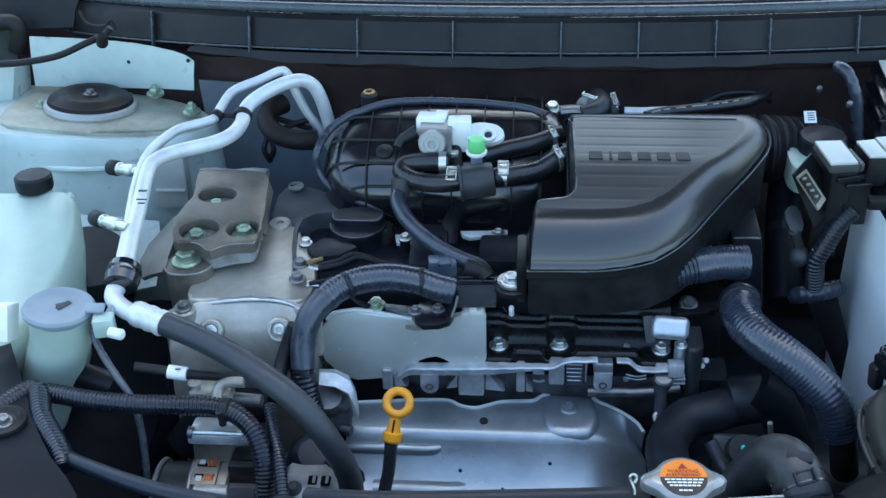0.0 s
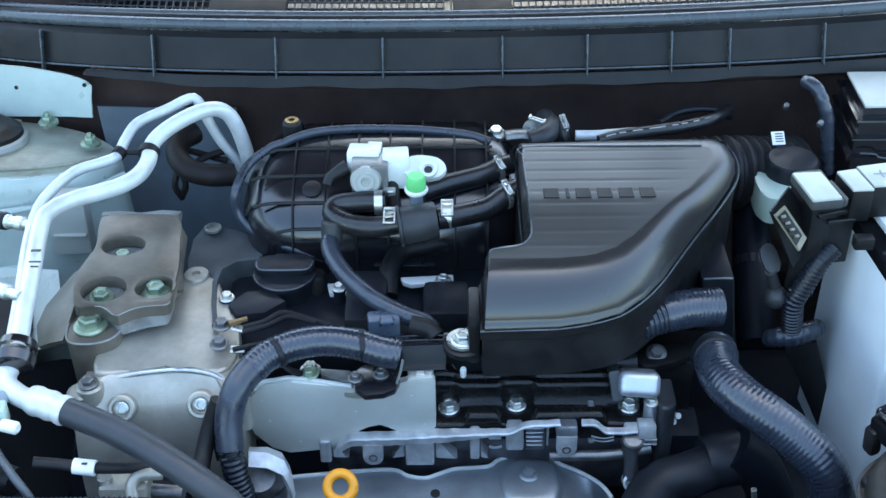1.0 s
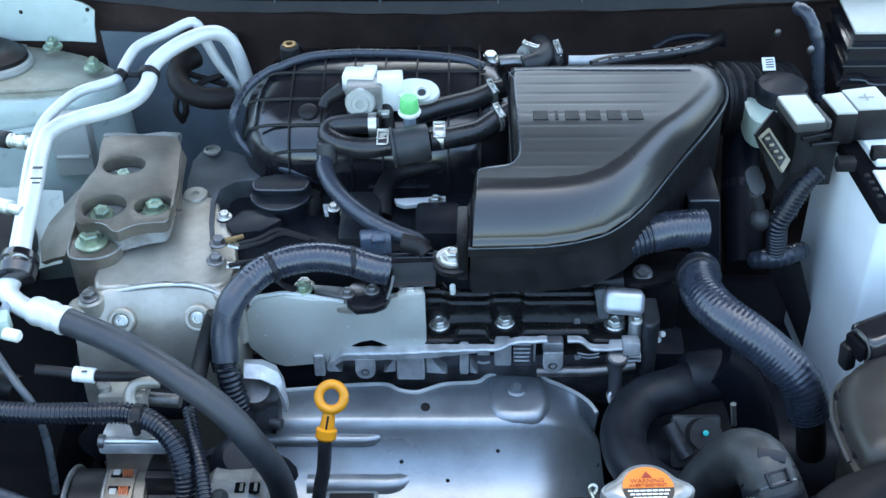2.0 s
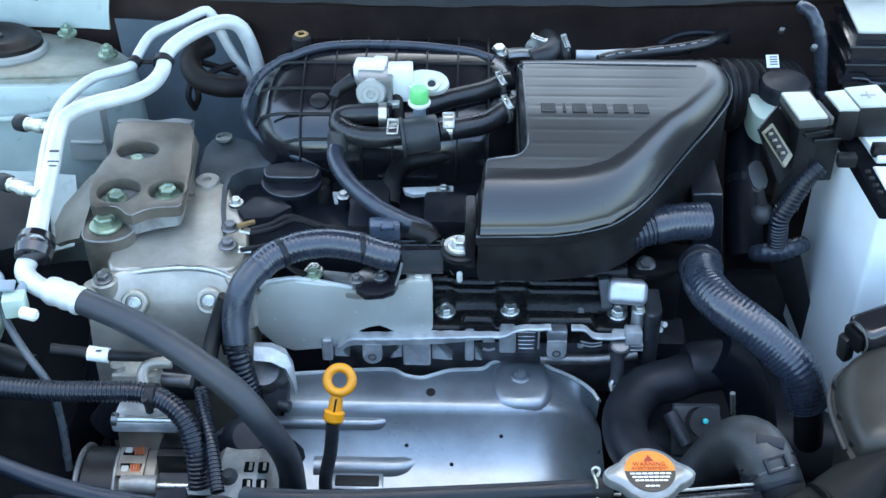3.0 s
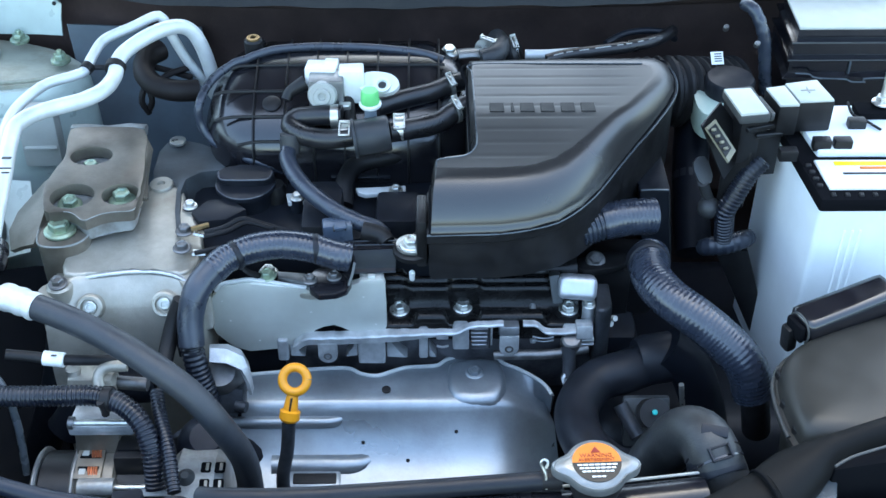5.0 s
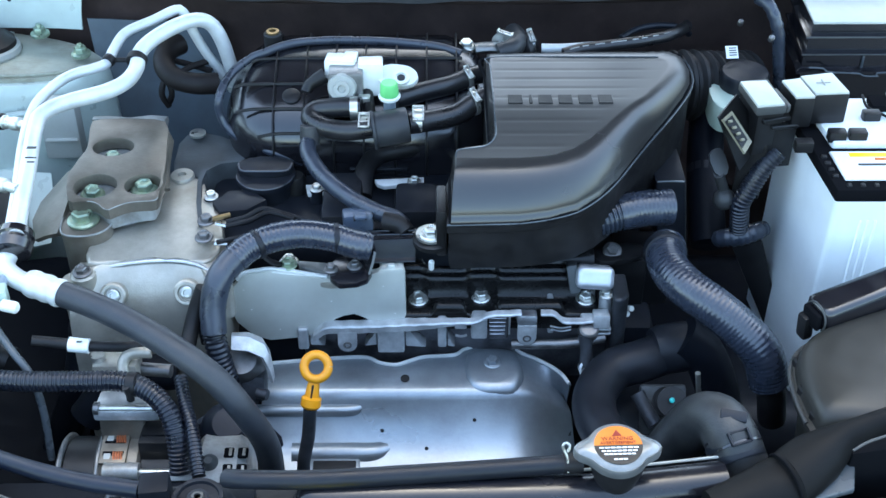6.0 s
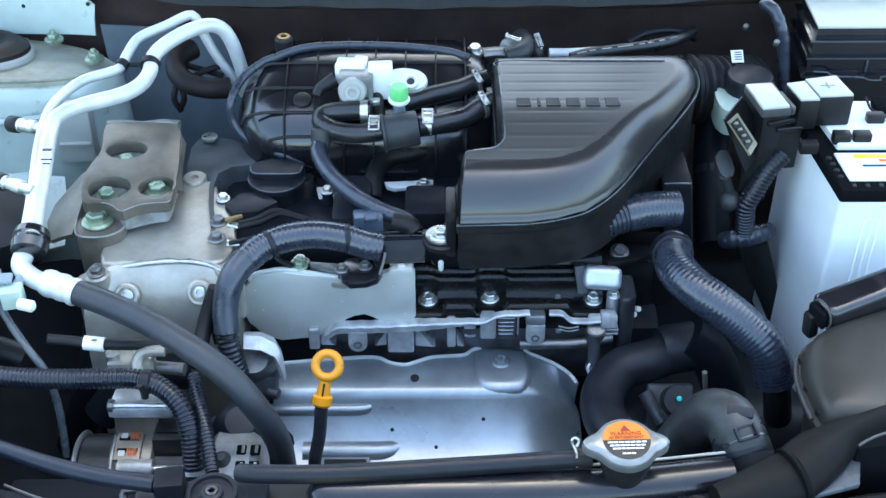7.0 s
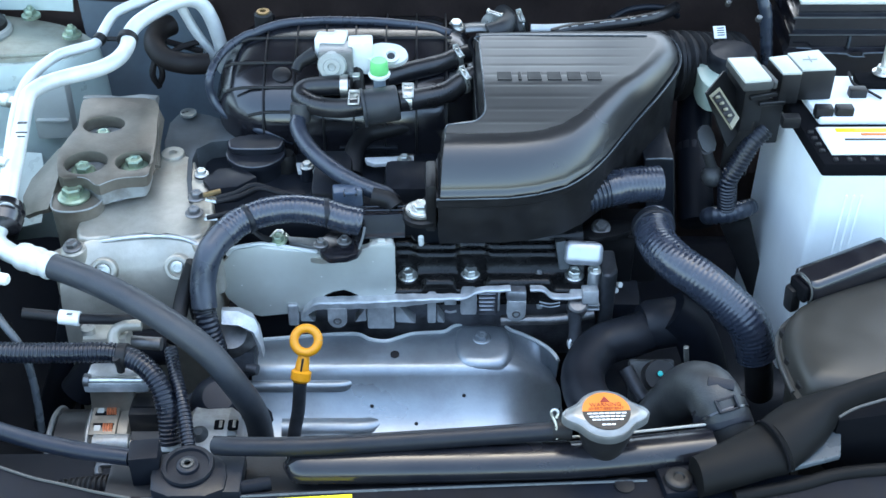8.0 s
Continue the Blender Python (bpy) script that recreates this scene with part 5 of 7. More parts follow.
right_hose = thing("breather_hose", "black breather hose running into the air cleaner", "hose", (0, 1.28, 0.81))
part("hose", tube([(-0.053, 1.255, 0.812), (-0.025, 1.263, 0.812), (0.002, 1.272, 0.814), (0.018, 1.282, 0.820), (0.036, 1.292, 0.825)], 0.0125, 16, 0.005), M["hose"], right_hose)
clamp_ring(right_hose, (-0.042, 1.260, 0.813), (1, 0.02, 0), 0.0132)
clamp_ring(right_hose, (0.022, 1.282, 0.823), (1, 0.5, 0.1), 0.0132, 0.004)
upper = thing("breather_hose", "black hose running behind the green cap to the air cleaner", "hose", (0, 1.3, 0.81))
part("hose", tube([(-0.070, 1.303, 0.815), (-0.038, 1.319, 0.816), (-0.004, 1.332, 0.818), (0.016, 1.345, 0.820), (0.031, 1.353, 0.820)], 0.0115, 16, 0.005), M["hose"], upper)
clamp_ring(upper, (0.016, 1.340, 0.820), (1, 0.5, 0.1), 0.0122, 0.004)
drop = tube([(-0.167, 1.260, 0.795), (-0.167, 1.232, 0.790), (-0.151, 1.200, 0.782), (-0.118, 1.164, 0.775), (-0.087, 1.146, 0.768), (-0.067, 1.142, 0.762), (-0.057, 1.134, 0.757)], 0.0095, 14, 0.005)
solo("drain_hose", drop, M["tape"], "slim black hose dropping towards the rocker cover", "hose")
bm = lathe([(0.011, -0.01), (0.012, 0.0), (0.011, 0.012)], along((-0.166, 1.254, 0.797), (0, 0.3, 1)), 20)
solo("hose_sleeve", bm, M["grey_plastic"], "grey sleeve at the top of the slim hose", "sleeve")
under = tube([(-0.008, 1.299, 0.760), (-0.058, 1.287, 0.757), (-0.092, 1.280, 0.752), (-0.106, 1.254, 0.745), (-0.108, 1.224, 0.730)], 0.0115, 14, 0.006)
solo("lower_hose", under, M["rubber"], "dull black hose below the connector", "hose")
plug = thing("sensor_plug", "grey blue electrical plug under the slim hose", "electrical plug", (-0.1, 1.15, 0.74))
plug_shell = part("shell", box((0.032, 0.024, 0.020), at((-0.107, 1.137, 0.764), -10, 0, 8), 0.003, 2), M["plug_blue"], plug)
part("latch", box((0.014, 0.012, 0.005), at((-0.103, 1.128, 0.775), -10, 0, 8), 0.0015, 1), M["plug_blue"], plug_shell)
part("latch_gap", tube([(-0.109, 1.120, 0.775), (-0.109, 1.131, 0.775), (-0.099, 1.132, 0.775), (-0.097, 1.122, 0.775)], 0.0011, 6, 0.003), M["rubber"], plug_shell, "dark gap round the latch")
bm = tube([(-0.080, 1.134, 0.765), (-0.061, 1.130, 0.762), (-0.054, 1.124, 0.757)], 0.010, 12, 0.004)
solo("hose_boot", bm, M["rubber"], "black rubber boot at the end of the slim hose", "rubber boot")

# throttle parts behind the cover
throt = thing("throttle_fittings", "grey metal pipe stubs with spring clamps behind the air cleaner", "pipe fittings", (0.05, 1.42, 0.80))
part("bracket", tube([(0.026, 1.408, 0.825), (0.045, 1.411, 0.825), (0.070, 1.411, 0.822)], 0.010, 12, 0.005, flat=0.5), M["cap_metal"], throt)
part("elbow", tube([(0.055, 1.394, 0.825), (0.071, 1.400, 0.828), (0.080, 1.423, 0.828), (0.076, 1.456, 0.820)], 0.0125, 14, 0.005), M["grey_plastic"], throt)
part("stub", lathe([(0.018, -0.02), (0.019, 0.0), (0.014, 0.004)], along((0.099, 1.421, 0.820), (1, -0.2, 0.4)), 24), M["plastic"], throt)
clamp_ring(throt, (0.061, 1.418, 0.826), (0.3, 0.8, 0), 0.013, 0.004)
clamp_ring(throt, (0.097, 1.426, 0.822), (1, 0.2, 0.2), 0.014, 0.004)
part("pipe", tube([(0.109, 1.415, 0.820), (0.137, 1.415, 0.820), (0.180, 1.421, 0.820)], 0.0065, 10, 0.006), M["pipe"], throt, "bright metal pipe")
cable = thing("printed_hose", "slim black hose with a broken white printed line", "hose", (0.17, 1.42, 0.82))
pts = [(0.134, 1.392, 0.825), (0.156, 1.398, 0.828), (0.191, 1.404, 0.830), (0.235, 1.416, 0.830), (0.273, 1.436, 0.828), (0.299, 1.474, 0.820)]
cable_hose = part("hose", tube(pts, 0.0075, 12, 0.005), M["hose"], cable)
line = smooth_line([(x, y - 0.0035, z + 0.0062) for x, y, z in pts], 0.004)
marks = bmesh.new()
k = 2
while k + 3 < len(line):
    n = random.choice((2, 3, 5))
    if k + n < len(line):
        tube(line[k:k + n + 1], 0.0009, 5, 0.004, bm=marks)
    k += n + random.choice((1, 1, 2))
part("printed_dashes", marks, M["off_white"], cable_hose, "broken white print")
loop2 = tube([(0.211, 1.442, 0.820), (0.236, 1.466, 0.820), (0.266, 1.475, 0.820), (0.291, 1.473, 0.818), (0.307, 1.489, 0.800)], 0.0042, 10, 0.006)
solo("thin_hose", loop2, M["mount_rubber"], "thin dull black hose arching behind the air cleaner", "hose")

# hoses below the pipes at the dash
heater = thing("heater_hose", "bent black heater hose near the dash panel", "hose", (-0.3, 1.42, 0.78))
part("hose", tube([(-0.349, 1.467, 0.800), (-0.363, 1.447, 0.800), (-0.363, 1.420, 0.795), (-0.346, 1.397, 0.790), (-0.321, 1.392, 0.785), (-0.295, 1.401, 0.780)], 0.0135, 14, 0.006), M["brown_rubber"], heater)
for pts in ([(-0.358, 1.443, 0.790), (-0.332, 1.438, 0.785), (-0.307, 1.432, 0.780)], [(-0.349, 1.409, 0.785), (-0.330, 1.426, 0.790), (-0.303, 1.444, 0.790)], [(-0.363, 1.418, 0.780), (-0.369, 1.409, 0.760), (-0.363, 1.412, 0.740)], [(-0.360, 1.415, 0.780), (-0.356, 1.409, 0.760), (-0.365, 1.415, 0.740)]):
    solo("thin_wire", tube(pts, 0.004, 8, 0.006), M["brown_rubber"], "thin black wire beside the heater hose", "wire", group="wires by the heater hose")

# ---------------------------------------------------------------- air conditioning pipes
ac = thing("aircon_pipe", "bright aluminium air conditioning pipe with a service valve", "pipe", (-0.42, 1.25, 0.76))
ac_pipe = part("pipe", tube([(-0.441, 1.042, 0.815), (-0.447, 1.088, 0.822), (-0.452, 1.139, 0.830), (-0.462, 1.214, 0.836), (-0.458, 1.240, 0.838), (-0.437, 1.262, 0.838), (-0.399, 1.284, 0.838), (-0.381, 1.306, 0.838), (-0.375, 1.336, 0.838), (-0.374, 1.365, 0.845), (-0.360, 1.385, 0.852), (-0.335, 1.404, 0.859), (-0.313, 1.420, 0.858), (-0.299, 1.429, 0.847), (-0.290, 1.432, 0.826), (-0.284, 1.435, 0.795), (-0.280, 1.440, 0.755)], 0.0090, 18, 0.005), M["pipe"], ac)
part("clip", lathe([(0.0113, -0.005), (0.0122, -0.004), (0.0122, 0.004), (0.0113, 0.005)], along((-0.377, 1.353, 0.840), (0.1, 0.8, 0.2)), 22), M["rubber"], ac, "black rubber clip")
part("print", box((0.010, 0.004, 0.0012), at((-0.449, 1.156, 0.846), -8, 0, 0), 0.0003, 1), M["label_black"], ac_pipe, "small dark print mark")
part("print", box((0.012, 0.002, 0.0012), at((-0.445, 1.137, 0.846), -8, 0, 0), 0.0003, 1), M["label_black"], ac_pipe)
part("print", box((0.008, 0.002, 0.0012), at((-0.443, 1.129, 0.846), -8, 0, 0), 0.0003, 1), M["label_black"], ac_pipe)
ac2 = thing("aircon_pipe", "slim bright aluminium air conditioning pipe", "pipe", (-0.42, 1.3, 0.76))
part("pipe", tube([(-0.452, 1.056, 0.810), (-0.457, 1.109, 0.822), (-0.468, 1.188, 0.834), (-0.472, 1.246, 0.838), (-0.466, 1.284, 0.838), (-0.450, 1.319, 0.838), (-0.421, 1.339, 0.838), (-0.412, 1.351, 0.838), (-0.408, 1.376, 0.843), (-0.398, 1.403, 0.850), (-0.367, 1.424, 0.856), (-0.342, 1.441, 0.861), (-0.333, 1.441, 0.855), (-0.325, 1.440, 0.832), (-0.313, 1.440, 0.803), (-0.298, 1.441, 0.775), (-0.285, 1.445, 0.745)], 0.0062, 14, 0.005), M["pipe"], ac2)
part("clip", lathe([(0.0075, -0.004), (0.0082, 0), (0.0075, 0.004)], along((-0.410, 1.353, 0.840), (0.3, 0.8, 0.2)), 18), M["rubber"], ac2, "black rubber clip")
part("bridge", tube([(-0.410, 1.357, 0.838), (-0.394, 1.357, 0.838), (-0.379, 1.357, 0.838)], 0.003, 8, 0.004), M["rubber"], ac2)
for base, tip in (((-0.466, 1.214, 0.836), (-0.514, 1.235, 0.830)), ((-0.452, 1.102, 0.830), (-0.504, 1.137, 0.820))):
    sv = thing("service_valve", "bright metal service valve with a black cap", "valve", base)
    d = V(tip) - V(base)
    n = d.length
    part("stem", lathe([(0.0055, 0), (0.0055, n * 0.3), (0.0078, n * 0.32), (0.0078, n * 0.5), (0.0065, n * 0.52), (0.0065, n * 0.66), (0.008, n * 0.68), (0.008, n * 0.76)], along(base, d), 18), M["zinc"], sv)
    part("cap", lathe([(0.0085, n * 0.74), (0.0095, n * 0.78), (0.0095, n * 1.0), (0.008, n * 1.04)], along(base, d), 20), M["rubber"], sv, "black ribbed cap")

joint = thing("aircon_hose", "thick black air conditioning hose with a crimped bright end", "hose", (-0.447, 1.045, 0.800))
c = V((-0.445, 1.044, 0.806))
part("joint_ring", lathe([(0.012, -0.015), (0.0178, -0.012), (0.0190, -0.002), (0.0168, 0.0), (0.0168, 0.003), (0.0190, 0.005), (0.0175, 0.013), (0.012, 0.015)], along(c, (0.0, 1, 0.35)), 30), M["gloss"], joint)
part("elbow", tube([(-0.447, 1.041, 0.800), (-0.452, 1.029, 0.796), (-0.449, 1.018, 0.792), (-0.436, 1.008, 0.788), (-0.419, 1.001, 0.785)], 0.0100, 16, 0.004), M["pipe"], joint, "bright aluminium elbow")
part("crimp", tube([(-0.425, 1.005, 0.786), (-0.407, 0.999, 0.784), (-0.389, 0.992, 0.782)], 0.0148, 20, 0.004, radius=lambda s: 0.86 + 0.12 * abs(math.sin(9 * s))), M["pipe"], joint, "crimped aluminium ferrule")
hose = tube([(-0.392, 0.994, 0.782), (-0.352, 0.975, 0.780), (-0.309, 0.952, 0.775), (-0.262, 0.923, 0.765), (-0.229, 0.907, 0.745), (-0.205, 0.899, 0.710), (-0.190, 0.905, 0.660), (-0.190, 0.919, 0.590)], 0.0130, 20, 0.006)
part("hose", hose, M["dull_hose"], joint)

# ---------------------------------------------------------------- corrugated harnesses
main = thing("main_harness", "taped black corrugated harness arching over the engine", "wiring harness", (-0.2, 1.1, 0.74))
main_conduit = part("conduit", tube([(-0.092, 1.090, 0.763), (-0.108, 1.089, 0.768), (-0.133, 1.096, 0.772), (-0.163, 1.099, 0.774), (-0.193, 1.095, 0.772), (-0.219, 1.087, 0.765), (-0.233, 1.075, 0.759)], 0.0155, 20, rings=(0.0050, 0.0005)), M["wrap"], main)
part("conduit_end", tube([(-0.228, 1.081, 0.761), (-0.240, 1.068, 0.755), (-0.249, 1.053, 0.746), (-0.255, 1.039, 0.723), (-0.254, 1.024, 0.700)], 0.0146, 18, 0.005, radius=lambda s: 1.02 - 0.10 * s), M["tape"], main, "smooth tape wrapping")
part("lower_conduit", tube([(-0.257, 1.033, 0.700), (-0.252, 1.021, 0.675), (-0.245, 1.014, 0.640), (-0.241, 1.015, 0.600)], 0.0125, 18, rings=(0.0052, 0.0011)), M["conduit"], main)
for p, d in (((-0.126, 1.094, 0.772), (1, 0.1, 0)), ((-0.210, 1.089, 0.768), (0.8, 0.5, 0.1))):
    part("tape_band", lathe([(0.0156, -0.0028), (0.0162, -0.002), (0.0162, 0.002), (0.0156, 0.0028)], along(p, d), 22), M["mount_rubber"], main_conduit)
part("tie_tail", tube([(-0.210, 1.085, 0.765), (-0.199, 1.084, 0.750), (-0.188, 1.094, 0.735)], 0.004, 8, 0.005, flat=0.4), M["rubber"], main)
solo("branch_wire", tube([(-0.266, 1.057, 0.735), (-0.276, 1.049, 0.710), (-0.282, 1.027, 0.690), (-0.283, 0.994, 0.680)], 0.0085, 12, 0.005), M["rubber"], "taped black branch wire beside the harness", "wire")
for pts in ([(-0.261, 1.052, 0.735), (-0.266, 1.045, 0.710), (-0.264, 1.038, 0.680)], [(-0.258, 1.052, 0.735), (-0.273, 1.052, 0.700), (-0.269, 1.040, 0.670)]):
    solo("branch_wire", tube(pts, 0.0045, 10, 0.005), M["rubber"], "thin black branch wire beside the harness", "wire")
for pts in ([(-0.250, 1.136, 0.762), (-0.229, 1.141, 0.765), (-0.211, 1.152, 0.768), (-0.187, 1.150, 0.762), (-0.162, 1.144, 0.757)], [(-0.250, 1.131, 0.760), (-0.225, 1.136, 0.764), (-0.205, 1.148, 0.766), (-0.177, 1.144, 0.760)], [(-0.258, 1.113, 0.752), (-0.239, 1.114, 0.756), (-0.221, 1.119, 0.757)]):
    solo("thin_wire", tube(pts, 0.0028, 8, 0.005), M["rubber"], "thin grey black wire above the harness", "wire", group="wires above the harness")
front_h = thing("front_harness", "glossy black corrugated harness over the alternator", "wiring harness", (-0.35, 0.95, 0.7))
part("conduit", tube([(-0.549, 0.925, 0.705), (-0.536, 0.933, 0.722), (-0.513, 0.934, 0.733), (-0.457, 0.922, 0.735), (-0.412, 0.918, 0.735), (-0.363, 0.918, 0.735), (-0.326, 0.920, 0.733), (-0.300, 0.912, 0.730), (-0.279, 0.896, 0.720), (-0.269, 0.878, 0.700), (-0.266, 0.859, 0.670)], 0.0103, 18, rings=(0.0042, 0.0012)), M["conduit"], front_h)
part("tie", tube([(-0.317, 0.907, 0.738), (-0.315, 0.908, 0.728), (-0.315, 0.908, 0.720)], 0.004, 8, 0.004), M["rubber"], front_h, "black cable tie tail")
part("tape_band", lathe([(0.0112, -0.005), (0.0122, -0.004), (0.0122, 0.004), (0.0112, 0.005)], along((-0.313, 0.917, 0.732), (1, -0.1, 0)), 20), M["rubber"], front_h)
solo("side_harness", tube([(-0.271, 0.934, 0.725), (-0.264, 0.909, 0.715), (-0.254, 0.881, 0.705), (-0.244, 0.842, 0.685)], 0.0068, 14, rings=(0.0038, 0.0009)), M["conduit"], "slim black corrugated harness beside the alternator", "wiring harness")
tagw = thing("tagged_wire", "black wire with a white tape marker", "wire", (-0.35, 1.0, 0.74))
part("wire", tube([(-0.420, 0.965, 0.745), (-0.396, 0.967, 0.740), (-0.373, 0.965, 0.738), (-0.341, 0.969, 0.733), (-0.310, 0.979, 0.725)], 0.0055, 10, 0.006), M["rubber"], tagw)
tagw_marker = part("marker", tube([(-0.384, 0.965, 0.740), (-0.364, 0.964, 0.738)], 0.0075, 14, 0.004), M["paper"], tagw, "white marker tape")
part("marker_print", box((0.005, 0.004, 0.001), at((-0.372, 0.961, 0.747), -30), 0.0002, 1), M["label_black"], tagw_marker)
thin_pipe = thing("washer_tube", "pale grey plastic tube from the washer neck", "tube", (-0.42, 0.95, 0.72))
part("tube", tube([(-0.466, 1.000, 0.778), (-0.468, 0.990, 0.770), (-0.456, 0.974, 0.755), (-0.435, 0.950, 0.745), (-0.416, 0.934, 0.725), (-0.408, 0.921, 0.690), (-0.406, 0.905, 0.640)], 0.0040, 10, 0.006), M["seal"], thin_pipe)

# ---------------------------------------------------------------- exhaust heat shield and dipstick
shield = thing("exhaust_heat_shield", "bluish silver pressed heat shield over the exhaust manifold", "heat shield", (-0.05, 1.02, 0.45))
shield_edge = [(-0.215, 1.078), (-0.18, 1.082), (-0.145, 1.086), (-0.103, 1.088), (-0.086, 1.079), (-0.068, 1.0755), (-0.054, 1.081), (-0.037, 1.088), (-0.015, 1.090), (0.0, 1.092), (0.010, 1.101), (0.025, 1.106), (0.050, 1.108), (0.066, 1.108), (0.074, 1.099), (0.090, 1.092), (0.108, 1.081), (0.120, 1.069), (0.127, 1.054)]
rows = []
for q in smooth_line([(x, ty, 0.0) for x, ty in shield_edge], 0.006):
    x, ty = q.x, q.y
    k = max(0.0, (x - 0.045) / 0.075)
    col = [(x, ty, 0.604 - 0.010 * k)]
    for y, z in ((1.062, 0.6035), (1.050, 0.603), (1.042, 0.602), (1.0375, 0.6003), (1.034, 0.597), (1.031, 0.5925), (1.025, 0.584), (1.016, 0.5735), (1.006, 0.564), (0.995, 0.556), (0.980, 0.550), (0.962, 0.546), (0.946, 0.538), (0.930, 0.48)):
        yy = min(y, ty - 0.003 - (1.062 - y) * 0.6)
        col.append((x + 0.016 * k * (1.062 - y) / 0.1, yy + 0.012 * k, z - 0.040 * k * k))
    rows.append(col)
own = sheet(rows, 0.0025)
shield_shell = part("shell", own, M["shield"], shield, sharp=70)
part("rolled_edge", tube([(x, y, 0.6055 - 0.010 * max(0, (x - 0.045) / 0.075)) for x, y in shield_edge], 0.0022, 8, 0.004), M["pipe"], shield_shell, "bright rolled upper edge")
pad_plan = soften([(-0.025, -0.041), (0.025, -0.041), (0.033, -0.018), (0.034, 0.006), (0.028, 0.032), (-0.028, 0.032), (-0.034, 0.006), (-0.033, -0.020)], 2)
pad = hull_rings([[(x * s, -0.006 + (y + 0.006) * s, dz - max(0, -y - 0.018) * lean) for x, y in pad_plan] for s, dz, lean in ((1.06, -0.014, 0.62), (1.0, -0.0085, 0.50), (0.95, -0.0050, 0.40), (0.89, -0.0022, 0.28), (0.82, -0.0006, 0.16), (0.72, 0.0, 0.06), (0.5, 0.0, 0.0))])
pad.transform(at((0.042, 1.072, 0.6080), 3))
part("bolt_pad", pad, M["shield"], shield_shell, "embossed bolt pad", sharp=80)
bolt(shield, (0.041, 1.077, 0.6075), 0.0105, (0, -0.15, 1), "shield", "grey flanged bolt")
part("bead", tube([(-0.226, 1.026, 0.5835), (-0.169, 1.026, 0.5835), (-0.120, 1.026, 0.5835), (-0.108, 1.031, 0.5825)], 0.0070, 12, 0.006), M["shield"], shield_shell, "pressed bead")
part("bead", tube([(-0.181, 0.994, 0.548), (-0.156, 0.994, 0.548), (-0.118, 0.994, 0.548), (-0.093, 0.994, 0.548), (-0.079, 1.001, 0.546)], 0.0135, 14, 0.004), M["shield"], shield_shell, "pressed bead")
part("hole_plug", lathe([(0.005, 0), (0.005, 0.002), (0.003, 0.0022)], along((-0.057, 1.055, 0.6030), (0, -0.1, 1)), 14), M["rubber"], shield_shell)
for p in ((-0.033, 0.9945, 0.556), (0.020, 1.018, 0.5760), (-0.082, 1.010, 0.568)):
    part("speck", lathe([(0.0022, 0), (0.002, 0.0012), (0.001, 0.0014)], along(p, (0, -1, 0.6)), 10), M["rubber"], shield_shell)
slot = part("slot_rim", box((0.055, 0.020, 0.006), at((-0.133, 0.972, 0.5505), 12), 0.003, 2), M["shield"], shield_shell, "raised rim of the lower slot")
part("slot", box((0.047, 0.013, 0.004), at((-0.133, 0.9715, 0.5530), 12), 0.0018, 2), M["rubber"], slot, "dark slot")
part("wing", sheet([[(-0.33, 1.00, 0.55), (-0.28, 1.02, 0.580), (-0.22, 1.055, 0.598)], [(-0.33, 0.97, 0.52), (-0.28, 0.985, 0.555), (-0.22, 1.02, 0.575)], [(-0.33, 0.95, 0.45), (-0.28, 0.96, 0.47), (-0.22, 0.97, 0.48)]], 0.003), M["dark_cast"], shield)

dip = thing("oil_dipstick", "yellow orange ring handled dipstick in a dark tube", "dipstick", (-0.14, 1.0, 0.55))
c = V((-0.145, 0.984, 0.690))
own = bmesh.new()
ring_pts = [(0.0125 * math.cos(a), 0.0125 * math.sin(a), 0) for a in (math.tau * k / 28 for k in range(29))]
tube(ring_pts, 0.0048, 12, 0.0025, bm=own)
own.transform(Matrix.Translation(c) @ V((0, -0.72, 0.69)).to_track_quat("Z", "Y").to_matrix().to_4x4())
part("ring", own, M["dip"], dip)
e = V((-0.152, 0.963, 0.652))
s = c + (e - c).normalized() * 0.0125
d = e - s
dip_stem = part("stem", lathe([(0.0055, 0), (0.0065, d.length * 0.25), (0.0075, d.length * 0.6), (0.0105, d.length * 0.66), (0.0105, d.length * 0.92), (0.0085, d.length)], along(s, d), 22), M["dip"], dip)
part("slot", box((0.0018, 0.003, 0.014), along(s + d * 0.38 + V((0, -0.006, 0.003)), d), 0.0004, 1), M["rubber"], dip_stem)
part("tube", tube([e, (-0.156, 0.959, 0.615), (-0.164, 0.953, 0.560), (-0.155, 0.98, 0.45)], 0.0072, 12, 0.006), M["dark_cast"], dip, "dark steel dipstick tube")

# ---------------------------------------------------------------- alternator
alt = thing("alternator", "grey cast alternator with copper windings behind slots", "alternator", (-0.31, 0.93, 0.56))
AY, AZ, AR = 0.904, 0.604, 0.062


def drum(x, phi, r=AR):
    """A pose on the alternator's round side at x, phi degrees forward of its top."""
    return pose(x, AY - r * math.sin(radians(phi)), AZ + r * math.cos(radians(phi)), phi)


def band(x0, x1, r, lip=0.002):
    """A ring of the alternator from x0 to x1 with rounded rims."""
    w = x1 - x0
    return lathe([(r * 0.5, 0), (r - lip, 0), (r, lip), (r, w - lip), (r - lip, w), (r * 0.5, w)], at((x0, AY, AZ), 0, 90, 0), 48)


